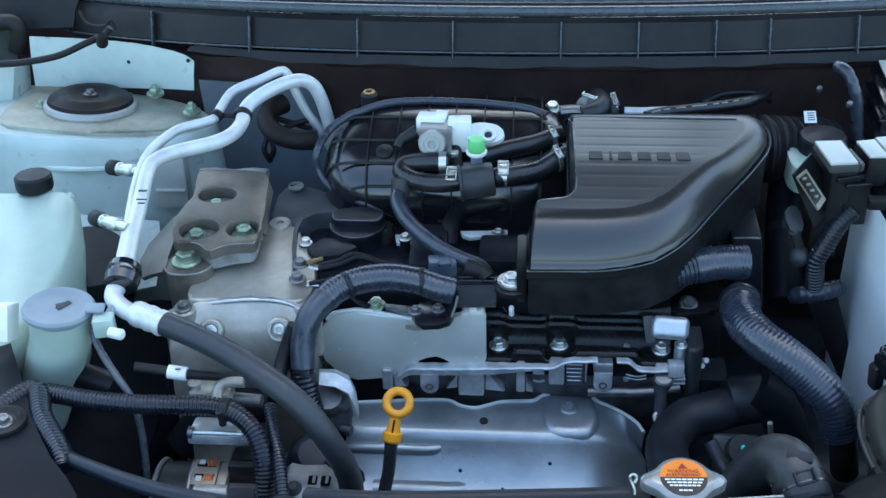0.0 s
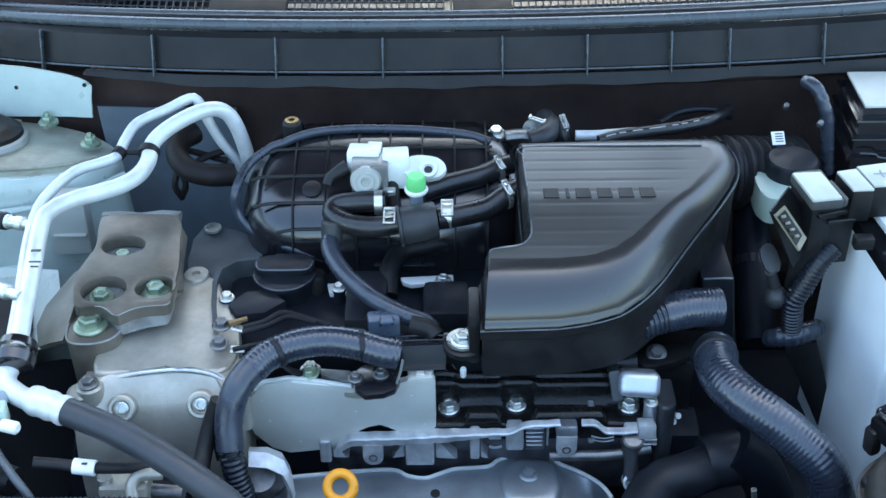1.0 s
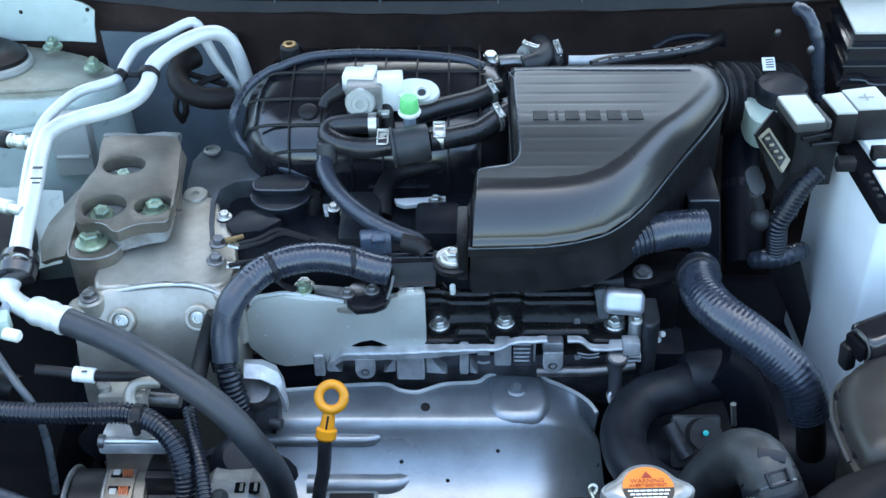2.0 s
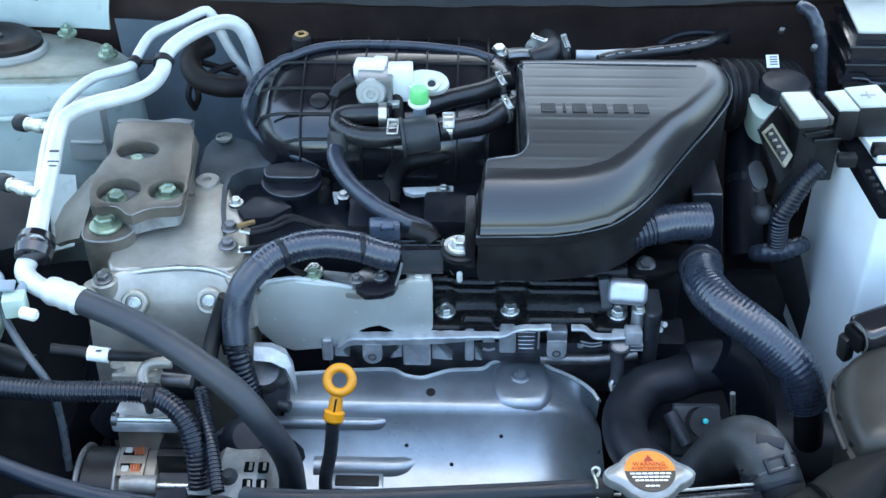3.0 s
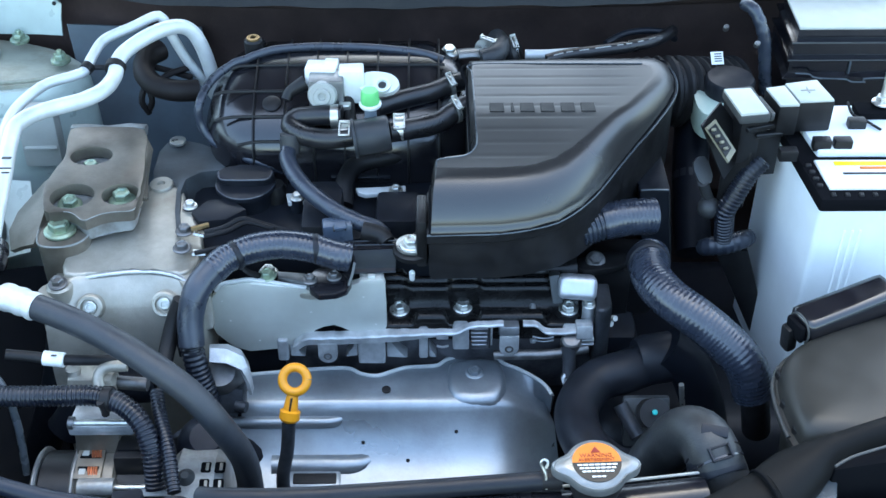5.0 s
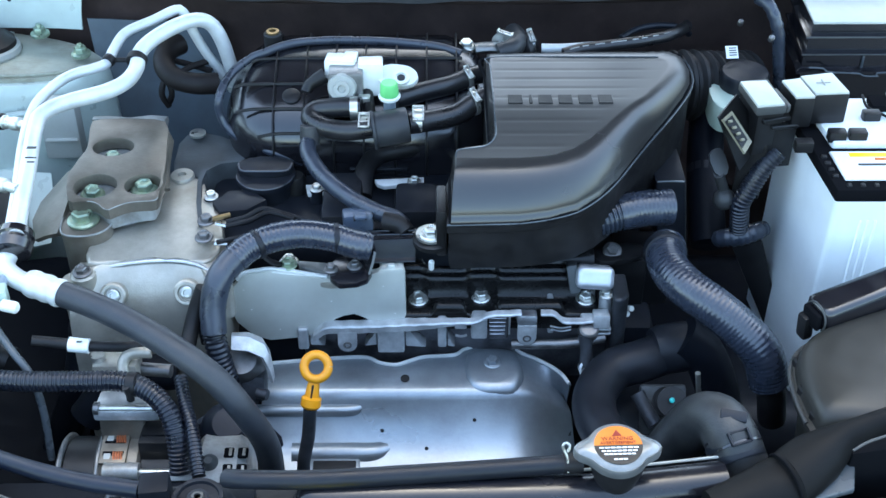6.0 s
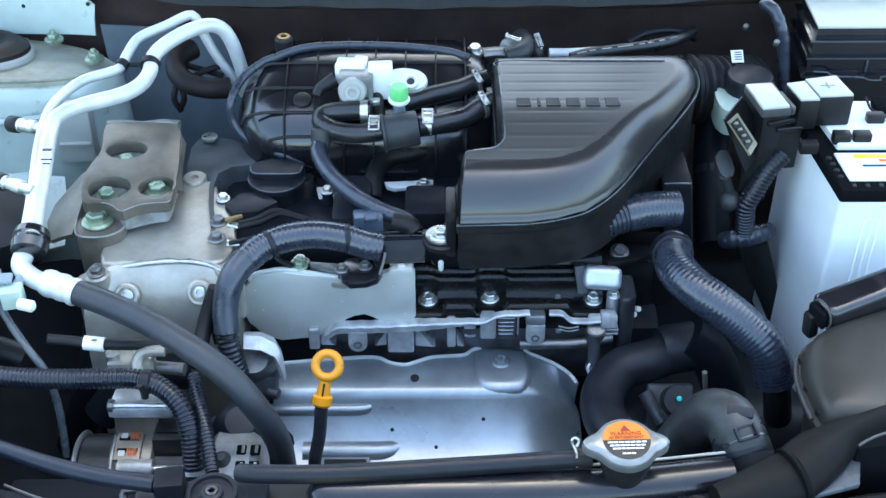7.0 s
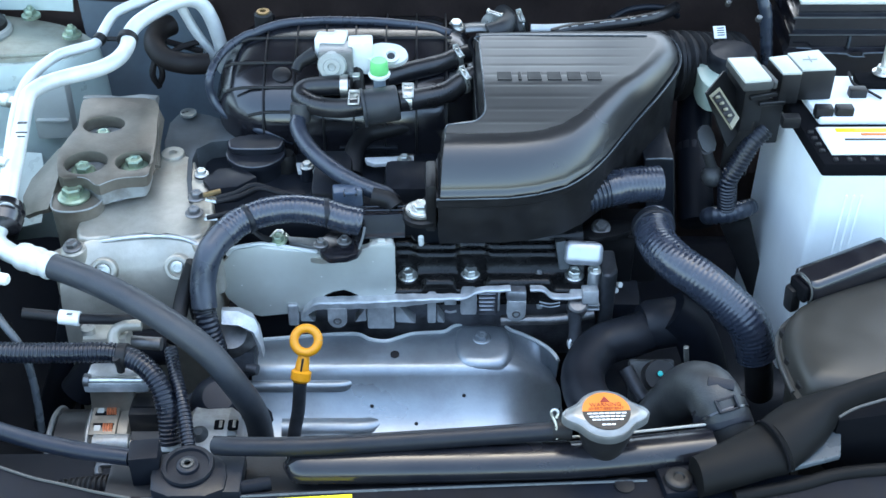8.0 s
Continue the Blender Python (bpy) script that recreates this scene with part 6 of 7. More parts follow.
alt_pulley = part("pulley", band(-0.391, -0.352, 0.048), M["plastic"], alt, "dark belt pulley")
part("pulley_rim", band(-0.396, -0.391, 0.052), M["cap_metal"], alt_pulley, "worn pale rim")
part("front_flange", band(-0.356, -0.350, 0.060), M["cap_metal"], alt, "worn pale flange")
front_case = part("front_case", band(-0.350, -0.311, AR, 0.003), M["cast_dark"], alt)
part("lug", tube([(-0.343, AY - 0.034, AZ + 0.056), (-0.309, AY - 0.034, AZ + 0.056)], 0.009, 16, 0.006), M["worn_cast"], front_case, "round cast lug")
window = part("window_frame", box((0.027, 0.037, 0.004), drum(-0.337, 8), 0.0022, 2), M["cast_dark"], alt, "cast window frame")
# black insets stand for the shade inside the window openings
for phi in (-2, 18):
    part("opening", box((0.0225, 0.0145, 0.003), drum(-0.337, phi, AR + 0.0012), 0.0015, 1), M["matt"], window)
    part("bar", box((0.0075, 0.0085, 0.004), drum(-0.3425, phi, AR + 0.0014), 0.001, 1), M["off_white"], window, "pale insulation block")
    for dx in (-0.001, 0.0015, 0.004, 0.0065):
        m = drum(-0.335 + dx, phi, AR + 0.0018)
        part("winding", tube([m @ V((0.0012, -0.006, 0)), m @ V((0, 0, 0.0010)), m @ V((-0.0008, 0.006, 0))], 0.0013, 8, 0.003), M["copper"], window, "red copper winding")
part("stator", band(-0.311, -0.272, AR - 0.001), M["plastic"], alt, "dark stator band")
part("through_bolt", tube([(-0.311, AY - 0.033, AZ + 0.054), (-0.272, AY - 0.033, AZ + 0.054)], 0.0035, 10, 0.006), M["zinc"], alt, "bright through bolt")
part("stator_strip", box((0.030, 0.012, 0.006), drum(-0.270, 34, AR + 0.001), 0.002, 2), M["worn_cast"], alt)
REAR = AR - 0.010
rear = part("rear_frame", band(-0.262, -0.210, REAR, 0.008), M["worn_cast"], alt, "bright slotted rear frame")
# slots are solid black insets that paint the shade within
for x in (-0.2265, -0.2130):
    for phi in (6, 27):
        part("slot", box((0.0105, 0.0125, 0.004), drum(x, phi, REAR - 0.0010), 0.0015, 1), M["matt"], rear)
        part("fin", box((0.0040, 0.0100, 0.004), drum(x + 0.0015, phi, REAR - 0.0004), 0.001, 1), M["cast"], rear)
part("web", lathe([(0.011, -0.012), (0.009, 0.0), (0.004, 0.006)], drum(-0.245, 18, REAR), 18), M["grime_shade"], rear, "dark rounded web")
part("rear_cone", lathe([(0.030, 0.0), (0.026, 0.012), (0.016, 0.020)], along((-0.234, 0.945, 0.640), (0.1, -0.5, 1)), 24), M["navy_hose"], alt, "dark rounded cover")
part("upper_lug", box((0.064, 0.036, 0.012), at((-0.324, 0.926, 0.694), -8), 0.004, 2), M["head_cast"], alt, "cast mounting lug")
part("lug_web", box((0.044, 0.012, 0.046), at((-0.331, 0.917, 0.676), -14), 0.003, 2), M["cast_dark"], alt, "stained cast web under the lug")
part("lug_bolt", tube([(-0.352, 0.914, 0.702), (-0.297, 0.914, 0.702)], 0.0036, 14, 0.006), M["zinc"], alt, "bright long bolt")
part("lug_cap", lathe([(0.0065, 0), (0.0065, 0.005), (0.004, 0.006)], along((-0.350, 0.914, 0.702), (-1, 0, 0.1)), 22), M["steel"], alt)
block_ = part("plug_block", box((0.036, 0.034, 0.026), at((-0.293, 0.902, 0.668), -6), 0.003, 2), M["plastic"], alt, "black plug block")
part("plug_slot", box((0.022, 0.0015, 0.002), at((-0.297, 0.897, 0.6815), -6), 0.0003, 1), M["matt"], block_)
# tiny bright dome draws a glint on the plug
part("plug_glint", lathe([(0.002, 0), (0.002, 0.002), (0.001, 0.003)], at((-0.283, 0.897, 0.6812)), 10), M["zinc"], block_)
bm = lathe([(0.055, -0.03), (0.055, 0.03)], at((-0.29, 0.985, 0.52), 0, 90), 32)
solo("belt_tensioner", bm, M["steel"], "dark steel tensioner wheel under the alternator", "tensioner")
# small fittings above the alternator
fit = thing("valve_actuator", "grey metal actuator with a bright hooked bracket", "actuator", (-0.33, 1.0, 0.70))
part("hook", tube([(-0.330, 0.945, 0.710), (-0.333, 0.959, 0.720), (-0.326, 0.967, 0.725), (-0.306, 0.969, 0.725)], 0.006, 10, 0.004), M["cast"], fit, "bright hooked bracket")
part("block", box((0.045, 0.03, 0.025), at((-0.342, 0.967, 0.705), -10), 0.005, 2), M["cast"], fit)
part("nub", lathe([(0.007, 0), (0.007, 0.015)], at((-0.359, 0.966, 0.710)), 16), M["zinc"], fit)
part("shaft", tube([(-0.324, 0.972, 0.700), (-0.289, 0.968, 0.700)], 0.007, 12, 0.005), M["steel"], fit)
solo("block_sensor", lathe([(0.022, -0.03), (0.022, 0.02), (0.016, 0.03)], along((-0.231, 1.047, 0.630), (0, -0.6, 1)), 26), M["steel"], "dark steel sensor at the block side", "sensor")
bm = box((0.030, 0.025, 0.03), at((-0.222, 1.029, 0.620), -20), 0.005, 2)
lathe([(0.006, 0), (0.006, 0.012)], along((-0.216, 1.017, 0.620), (1, -0.3, 0)), 18, bm)
solo("pipe_union", bm, M["dark_cast"], "grey cast pipe union beside the heat shield", "pipe union")
for pts, r in (([(-0.40, 1.0, 0.60), (-0.36, 1.02, 0.64), (-0.30, 1.03, 0.64)], 0.02), ([(-0.32, 0.99, 0.55), (-0.25, 1.0, 0.575), (-0.19, 1.01, 0.54)], 0.018), ([(-0.46, 1.05, 0.50), (-0.42, 1.06, 0.60), (-0.41, 1.1, 0.66)], 0.02)):
    solo("lower_hose", tube(pts, r, 14, 0.01), M["front_black"], "black rubber hose deep beside the engine", "hose", group="deep hoses")

# ---------------------------------------------------------------- radiator and front
rad = thing("radiator", "black radiator with a plastic upper tank", "radiator", (0.0, 0.74, 0.35))
part("core", box((0.78, 0.03, 0.38), at((-0.02, 0.765, 0.50)), 0.004, 1), M["steel"], rad)
tank_line = [(-0.145, 0.766, 0.735), (-0.048, 0.767, 0.735), (0.050, 0.769, 0.735), (0.129, 0.773, 0.735), (0.231, 0.786, 0.735)]
rad_tank = part("upper_tank", tube([(x, y + 0.005, z + 0.002) for x, y, z in tank_line], 0.018, 20, 0.006, flat=0.8, radius=lambda s: min(1.0, math.sqrt(max(0.02, 1 - (1 - min(s / 0.05, 1)) ** 2)))), M["tank_black"], rad, "glossy black upper tank")
# pale tube paints the reflection along the tank's seam
part("tank_seam", tube([(x, y + 0.026, z + 0.008) for x, y, z in tank_line], 0.0014, 8, 0.02), M["off_white"], rad_tank, "thin seam painted pale for its edge reflection")
part("bracket_strip", box((0.062, 0.006, 0.002), at((-0.050, 0.783, 0.744), 0, 0, 1.5), 0.0006, 1), M["cap_metal"], rad, "bright metal strip")
part("tank_foot", prism([(-0.30, 0.745), (0.30, 0.750), (0.30, 0.80), (-0.30, 0.80)], 0.70, 0.722, 0.004), M["plastic"], rad)
part("fan_shroud", prism([(-0.44, 0.785), (0.26, 0.785), (0.26, 0.850), (-0.44, 0.850)], 0.50, 0.672, 0.01, 2), M["front_black"], rad, "black fan shroud")
part("neck", lathe([(0.012, -0.052), (0.019, -0.03), (0.024, -0.012), (0.024, 0.0)], at((0.133, 0.783, 0.782)), 30), M["rubber"], rad, "black filler neck")
ofh = thing("overflow_hose", "smooth black overflow hose along the radiator", "hose", (0, 0.76, 0.74))
part("hose", tube([(-0.203, 0.783, 0.750), (-0.185, 0.777, 0.755), (-0.122, 0.775, 0.757), (-0.023, 0.782, 0.757), (0.050, 0.788, 0.757), (0.105, 0.793, 0.757)], 0.0084, 16, 0.008), M["mount_rubber"], ofh)
part("end_sleeve", tube([(0.088, 0.792, 0.757), (0.104, 0.793, 0.757)], 0.0092, 16, 0.006), M["rubber"], ofh)
lfh = thing("coolant_hose", "thick black hose curving beside the radiator", "hose", (-0.35, 0.76, 0.73))
part("hose", tube([(-0.469, 0.849, 0.730), (-0.430, 0.827, 0.735), (-0.376, 0.802, 0.740), (-0.327, 0.786, 0.742), (-0.278, 0.777, 0.742)], 0.0078, 16, 0.008), M["navy_hose"], lfh)
pin = tube([(0.092, 0.784, 0.755), (0.091, 0.789, 0.768), (0.088, 0.792, 0.775), (0.087, 0.793, 0.779), (0.090, 0.794, 0.781), (0.093, 0.792, 0.779), (0.091, 0.790, 0.774)], 0.0014, 6, 0.002)
part("wire_clip", pin, M["zinc"], ofh, "bent bright wire clip")

cx, cy, cz = (0.132, 0.782, 0.786)
ear = []
for k in range(72):
    a = math.tau * k / 72
    r = 0.0262 + 0.0115 * max(0, math.cos(2 * a)) ** 5
    ear.append((r * math.cos(a), r * math.sin(a)))
rings = [[(x * s, y * s, z) for x, y in ear] for s, z in ((0.90, -0.008), (0.99, -0.007), (1.0, -0.002), (1.0, 0.001), (0.975, 0.0025), (0.94, 0.0015), (0.90, 0.0022), (0.80, 0.0045), (0.70, 0.0052))]
own = hull_rings(rings)
own.transform(at((cx, cy, cz), 4, 0, 2))
cap = part("cap", own, M["cap_metal"], rad, "dull metal cap with a warning label", sharp=60)


def disc_half(r, upper, z0, z1):
    pts = [(r * math.cos(a), r * math.sin(a)) for a in (math.pi * k / 24 + (0 if upper else math.pi) for k in range(25))]
    return prism(pts, z0, z1)


place = at((cx, cy, cz), 4, 0, 2)
for up, m_, nm in ((True, "orange", "orange label half"), (False, "label_black", "black label half")):
    own = disc_half(0.0205, up, 0.0053, 0.0058)
    own.transform(place)
    part("label", own, M[m_], cap, nm)
own = bmesh.new()
tri = [(0.0, 0.0160), (-0.0042, 0.0096), (0.0042, 0.0096)]
prism(tri[::-1], 0.0059, 0.0062, bm=own)
own.transform(place)
part("warning_triangle", own, M["red"], cap, "small dark red warning triangle")


def lettering(text, size, p, m, thick=0.0002):
    cu = bpy.data.curves.new("lettering", "FONT")
    cu.body, cu.size, cu.align_x, cu.align_y, cu.extrude = text, size, "CENTER", "CENTER", thick
    tmp = new("lettering", cu)
    me = bpy.data.meshes.new_from_object(tmp)
    bpy.data.objects.remove(tmp)
    own = bmesh.new()
    own.from_mesh(me)
    own.transform(m @ Matrix.Translation(p))
    return own


part("lettering", lettering("WARNING", 0.0056, (0, 0.0066, 0.0060), place), M["red"], cap, "printed word on orange")
part("lettering", lettering("AVERTISSEMENT", 0.0042, (0, 0.0022, 0.0060), place), M["red"], cap, "printed word on orange")
own = bmesh.new()
for k, (w, y) in enumerate(((0.034, -0.0028), (0.031, -0.0062), (0.027, -0.0096), (0.012, -0.0150))):
    n = 7 if k < 3 else 3
    for j in range(n):
        box((w / n * 0.82, 0.0014, 0.0003), at((-w / 2 + w / n * (j + 0.5), y, 0.0060)), bm=own)
own.transform(place)
part("print_bars", own, M["paper"], cap, "small white print bars")

support = thing("core_support", "black plastic upper core support at the front", "core support", (0, 0.72, 0.70))
support_beam = part("beam", prism([(-0.62, 0.58), (0.62, 0.58), (0.62, 0.770), (0.22, 0.765), (0.12, 0.761), (0.05, 0.7585), (-0.018, 0.756), (-0.096, 0.752), (-0.144, 0.750), (-0.192, 0.747), (-0.264, 0.745), (-0.62, 0.740)], 0.690, 0.728, 0.004, 2), M["front_black"], support)
part("edge_bead", tube([(-0.264, 0.7415, 0.7285), (-0.192, 0.7435, 0.7285), (-0.096, 0.7485, 0.7285), (0.05, 0.755, 0.7285), (0.17, 0.7595, 0.7285)], 0.0013, 6, 0.02), M["seal"], support_beam)
part("hole", lathe([(0.0085, 0), (0.0085, 0.0015), (0.007, 0.0016)], at((0.150, 0.754, 0.728)), 22), M["rubber"], support_beam)
part("clip_base", box((0.032, 0.034, 0.010), at((0.196, 0.756, 0.732), 0, 0, 8), 0.003, 2), M["front_black"], support)
part("clip", lathe([(0.0125, 0), (0.012, 0.003), (0.010, 0.0045), (0.005, 0.0045), (0.004, 0.003)], at((0.195, 0.752, 0.738)), 26), M["plastic"], support, "grey plastic push clip")
part("sticker", box((0.068, 0.040, 0.0008), at((-0.117, 0.7234, 0.7288), 0, 0, 4.0), 0.0002, 1), M["yellow"], support_beam, "plain yellow sticker")

rmount = thing("radiator_mount", "black rubber radiator mount in a plastic bracket", "radiator mount", (-0.230, 0.774, 0.730))
part("bracket", prism(soften([(-0.253, 0.787), (-0.207, 0.789), (-0.191, 0.767), (-0.192, 0.735), (-0.255, 0.735), (-0.257, 0.764)], 1), 0.715, 0.740, 0.004, 2), M["mount_rubber"], rmount)
part("post", box((0.026, 0.024, 0.036), at((-0.264, 0.775, 0.737), 0, 0, 6), 0.003, 2), M["front_black"], rmount)
part("side_plate", box((0.032, 0.045, 0.015), at((-0.195, 0.764, 0.730)), 0.003, 2), M["mount_rubber"], rmount)
c = (-0.226, 0.766, 0.742)
part("grommet", lathe([(0.0225, 0.0), (0.022, 0.003), (0.0185, 0.003), (0.017, -0.003), (0.0105, -0.003), (0.0095, 0.003), (0.008, 0.004), (0.006, 0.004), (0.005, 0.002)], at(c), 36), M["mount_rubber"], rmount)
part("pin", lathe([(0.0055, 0.0), (0.0055, 0.002), (0.003, 0.0022), (0.003, 0.0)], at((c[0], c[1], c[2] + 0.003)), 20), M["rim_grey"], rmount)
part("bar", tube([(-0.196, 0.753, 0.728), (-0.178, 0.753, 0.730), (-0.155, 0.758, 0.730)], 0.006, 10, 0.006), M["front_black"], rmount)
low = tube([(-0.371, 0.776, 0.690), (-0.343, 0.785, 0.690), (-0.307, 0.785, 0.695), (-0.289, 0.787, 0.700)], 0.011, 14, rings=(0.005, 0.0015))
solo("horn_wire", low, M["rubber"], "corrugated wire sleeve by the front support", "wiring harness")
bm = tube([(-0.316, 0.796, 0.700), (-0.315, 0.802, 0.705), (-0.291, 0.801, 0.705), (-0.289, 0.789, 0.700)], 0.004, 8, 0.004)
solo("wire_bracket", bm, M["steel"], "small steel wire bracket at the front", "bracket")
wing = prism([(-0.70, 0.60), (-0.20, 0.60), (-0.22, 0.715), (-0.271, 0.737), (-0.332, 0.753), (-0.391, 0.773), (-0.52, 0.80), (-0.60, 0.90), (-0.70, 0.95)], 0.700, 0.734, 0.004)
edge_line = [(-0.413, 0.783, 0.735), (-0.391, 0.773, 0.735), (-0.358, 0.760, 0.735), (-0.332, 0.753, 0.735), (-0.301, 0.744, 0.735), (-0.271, 0.737, 0.735)]
solo("panel_bead", tube(edge_line, 0.0014, 6, 0.01), M["rim_grey"], "thin worn bead along the front panel edge", "trim", kind="structure")
solo("front_panel", wing, M["front_black"], "dark grey front panel beside the headlamp", "panel", kind="structure")

lamp = thing("headlamp_housing", "dark grey plastic headlamp housing with a round bolt", "headlamp housing", (-0.56, 0.88, 0.68))
pl = soften([(-0.624, 1.045), (-0.595, 1.046), (-0.523, 0.923), (-0.475, 0.841), (-0.426, 0.789), (-0.402, 0.749), (-0.70, 0.70), (-0.75, 0.95)], 1)
part("shell", prism(pl, 0.62, 0.745, 0.012, 3), M["front_black"], lamp)
lamp_collar = part("collar", lathe([(0.022, 0), (0.022, 0.004), (0.017, 0.006), (0.012, 0.002)], at((-0.525, 0.872, 0.746)), 26), M["cowl"], lamp)
bolt(lamp_collar, (-0.524, 0.870, 0.748), 0.010, (0, 0, 1), "steel")

# ---------------------------------------------------------------- upper radiator hose
rh = thing("radiator_hose", "thick black radiator hose looping behind the radiator cap", "hose", (0.2, 0.9, 0.6))
part("hose", tube([(0.244, 1.069, 0.635), (0.207, 1.051, 0.635), (0.169, 1.038, 0.630), (0.147, 1.001, 0.625), (0.151, 0.955, 0.625), (0.178, 0.915, 0.630), (0.203, 0.892, 0.655), (0.210, 0.886, 0.678)], 0.0235, 26, 0.006), M["mount_rubber"], rh)
part("elbow", tube([(0.207, 0.890, 0.667), (0.213, 0.877, 0.700), (0.225, 0.865, 0.735), (0.237, 0.849, 0.748), (0.245, 0.830, 0.742), (0.253, 0.819, 0.725)], 0.0250, 26, 0.006), M["grey_hose"], rh, "dull grey black elbow, lighter than the loop")
clamp_ring(rh, (0.246, 0.828, 0.739), (0.25, -0.75, -0.35), 0.0245, 0.009, "mount_rubber", "dark spring clamp")
part("band", lathe([(0.0245, -0.01), (0.0255, -0.008), (0.0255, 0.008), (0.0245, 0.01)], along((0.248, 0.824, 0.734), (0.25, -0.75, -0.4)), 30), M["mount_rubber"], rh)
for shift in (-0.006, 0.003):
    part("clamp_wire", lathe([(0.0250, -0.0010), (0.0262, -0.0010), (0.0262, 0.0010), (0.0250, 0.0010)], along((0.246 + shift * 0.3, 0.828 - shift, 0.739 - shift * 0.5), (0.25, -0.75, -0.35)), 36), M["gloss"], rh, "round wire of the spring clamp")
part("clamp_end", box((0.024, 0.010, 0.005), at((0.243, 0.836, 0.7700), 28, 0, -14), 0.0018, 2), M["mount_rubber"], rh, "folded black clamp end")
part("outlet", lathe([(0.028, -0.02), (0.028, 0.01), (0.024, 0.02)], along((0.236, 1.064, 0.640), (-1, -0.2, 0)), 28), M["mount_rubber"], rh)
small = thing("bypass_pipe", "grey metal pipe and bracket seen inside the hose loop", "pipe", (0.2, 0.98, 0.6))
part("pipe", tube([(0.195, 1.015, 0.620), (0.203, 1.003, 0.610), (0.213, 0.987, 0.600)], 0.008, 12, 0.005), M["dark_cast"], small)
part("bracket", box((0.05, 0.012, 0.055), at((0.224, 1.010, 0.600), -30), 0.004, 2), M["grime_shade"], small)
part("paint_dot", lathe([(0.0030, 0), (0.0027, 0.001), (0.0014, 0.0014)], along((0.222, 0.969, 0.655), (0, -0.7, 0.7)), 16), M["teal"], small, "small blue green paint dot")
part("dot_stud", lathe([(0.016, -0.03), (0.016, -0.001)], along((0.223, 0.970, 0.652), (0, -0.7, 0.7)), 20), M["plastic"], small)
solo("hidden_hose", tube([(0.246, 1.062, 0.660), (0.271, 1.056, 0.640), (0.289, 1.044, 0.600), (0.304, 1.041, 0.540)], 0.024, 18, 0.01), M["front_black"], "dull black hose under the taped hose", "hose")
bm = tube([(0.254, 1.004, 0.660), (0.259, 1.005, 0.630)], 0.003, 8, 0.004)
solo("small_pin", bm, M["zinc"], "thin bright rod behind the hose loop", "pin")
bm = tube([(0.315, 1.053, 0.660), (0.325, 1.034, 0.610)], 0.003, 8, 0.004)
solo("small_pin", bm, M["zinc"], "thin bright rod beside the taped hose", "pin")

taped = thing("taped_hose", "fat black harness hose wrapped in shiny ribbed tape", "wiring harness", (0.3, 1.05, 0.6))
part("sleeve", tube([(0.230, 1.126, 0.735), (0.225, 1.083, 0.742), (0.238, 1.049, 0.742), (0.263, 1.026, 0.735), (0.289, 1.009, 0.720), (0.312, 0.993, 0.700), (0.325, 0.985, 0.665)], 0.0215, 26, rings=(0.0046, 0.00035)), M["wrap"], taped)
part("end", tube([(0.323, 0.985, 0.670), (0.330, 0.986, 0.645), (0.340, 0.996, 0.600)], 0.015, 18, 0.006), M["rubber"], taped)
part("collar", lathe([(0.0215, -0.008), (0.0232, -0.006), (0.0232, 0.006), (0.0215, 0.008)], along((0.2265, 1.112, 0.737), (0.05, -0.9, 0.3)), 28), M["mount_rubber"], taped)
elbow = thing("breather_elbow", "black corrugated elbow below the air cleaner", "intake hose", (0.2, 1.18, 0.7))
part("bellows", tube([(0.153, 1.148, 0.752), (0.167, 1.152, 0.755), (0.184, 1.157, 0.758)], 0.0190, 20, rings=(0.0052, 0.0022)), M["tape"], elbow)
part("elbow", tube([(0.180, 1.157, 0.757), (0.195, 1.160, 0.759), (0.214, 1.164, 0.759), (0.239, 1.168, 0.757)], 0.0205, 22, rings=(0.0046, 0.00035)), M["wrap"], elbow)
tb = thing("water_outlet_box", "black plastic box beside the elbow", "housing", (0.25, 1.2, 0.65))
part("box", box((0.034, 0.075, 0.104), at((0.2505, 1.2425, 0.714), 0, -7, 0), 0.003, 2), M["mount_rubber"], tb)
# thin lighter tubes paint highlights on the box edges
part("highlight_edge", tube([(0.229, 1.2050, 0.7655), (0.245, 1.2045, 0.7665), (0.2595, 1.2050, 0.7655)], 0.0012, 6, 0.004), M["seal"], tb, "upper edge with a painted highlight")
part("highlight_edge", tube([(0.2605, 1.2050, 0.763), (0.2665, 1.2050, 0.716), (0.2725, 1.2050, 0.668)], 0.0008, 6, 0.006), M["grey_plastic"], tb, "side edge with a painted highlight")
part("foot", box((0.07, 0.05, 0.08), at((0.215, 1.181, 0.660)), 0.012, 2), M["plastic"], tb)

# ---------------------------------------------------------------- battery corner
bat = thing("battery", "white battery with a black lid and a printed label", "battery", (0.48, 1.17, 0.60))
bx, by = 0.388, 1.085
own = prism([(bx, by), (bx + 0.24, by), (bx + 0.226, by + 0.172), (bx - 0.016, by + 0.172)], 0.52, 0.826, 0.006, 3)
bat_case = part("case", own, M["battery"], bat, "milky white case")
own = prism([(bx - 0.002, by - 0.002), (bx + 0.242, by - 0.002), (bx + 0.228, by + 0.174), (bx - 0.018, by + 0.174)], 0.824, 0.840, 0.004, 2)
bat_lid = part("lid", own, M["matt"], bat, "black lid rim")
slip = part("label", prism([(bx + 0.010, by + 0.014), (bx + 0.22, by + 0.014), (bx + 0.22, by + 0.066), (bx + 0.006, by + 0.066)], 0.8395, 0.8425, 0.001, 1), M["paper"], bat, "white printed label")
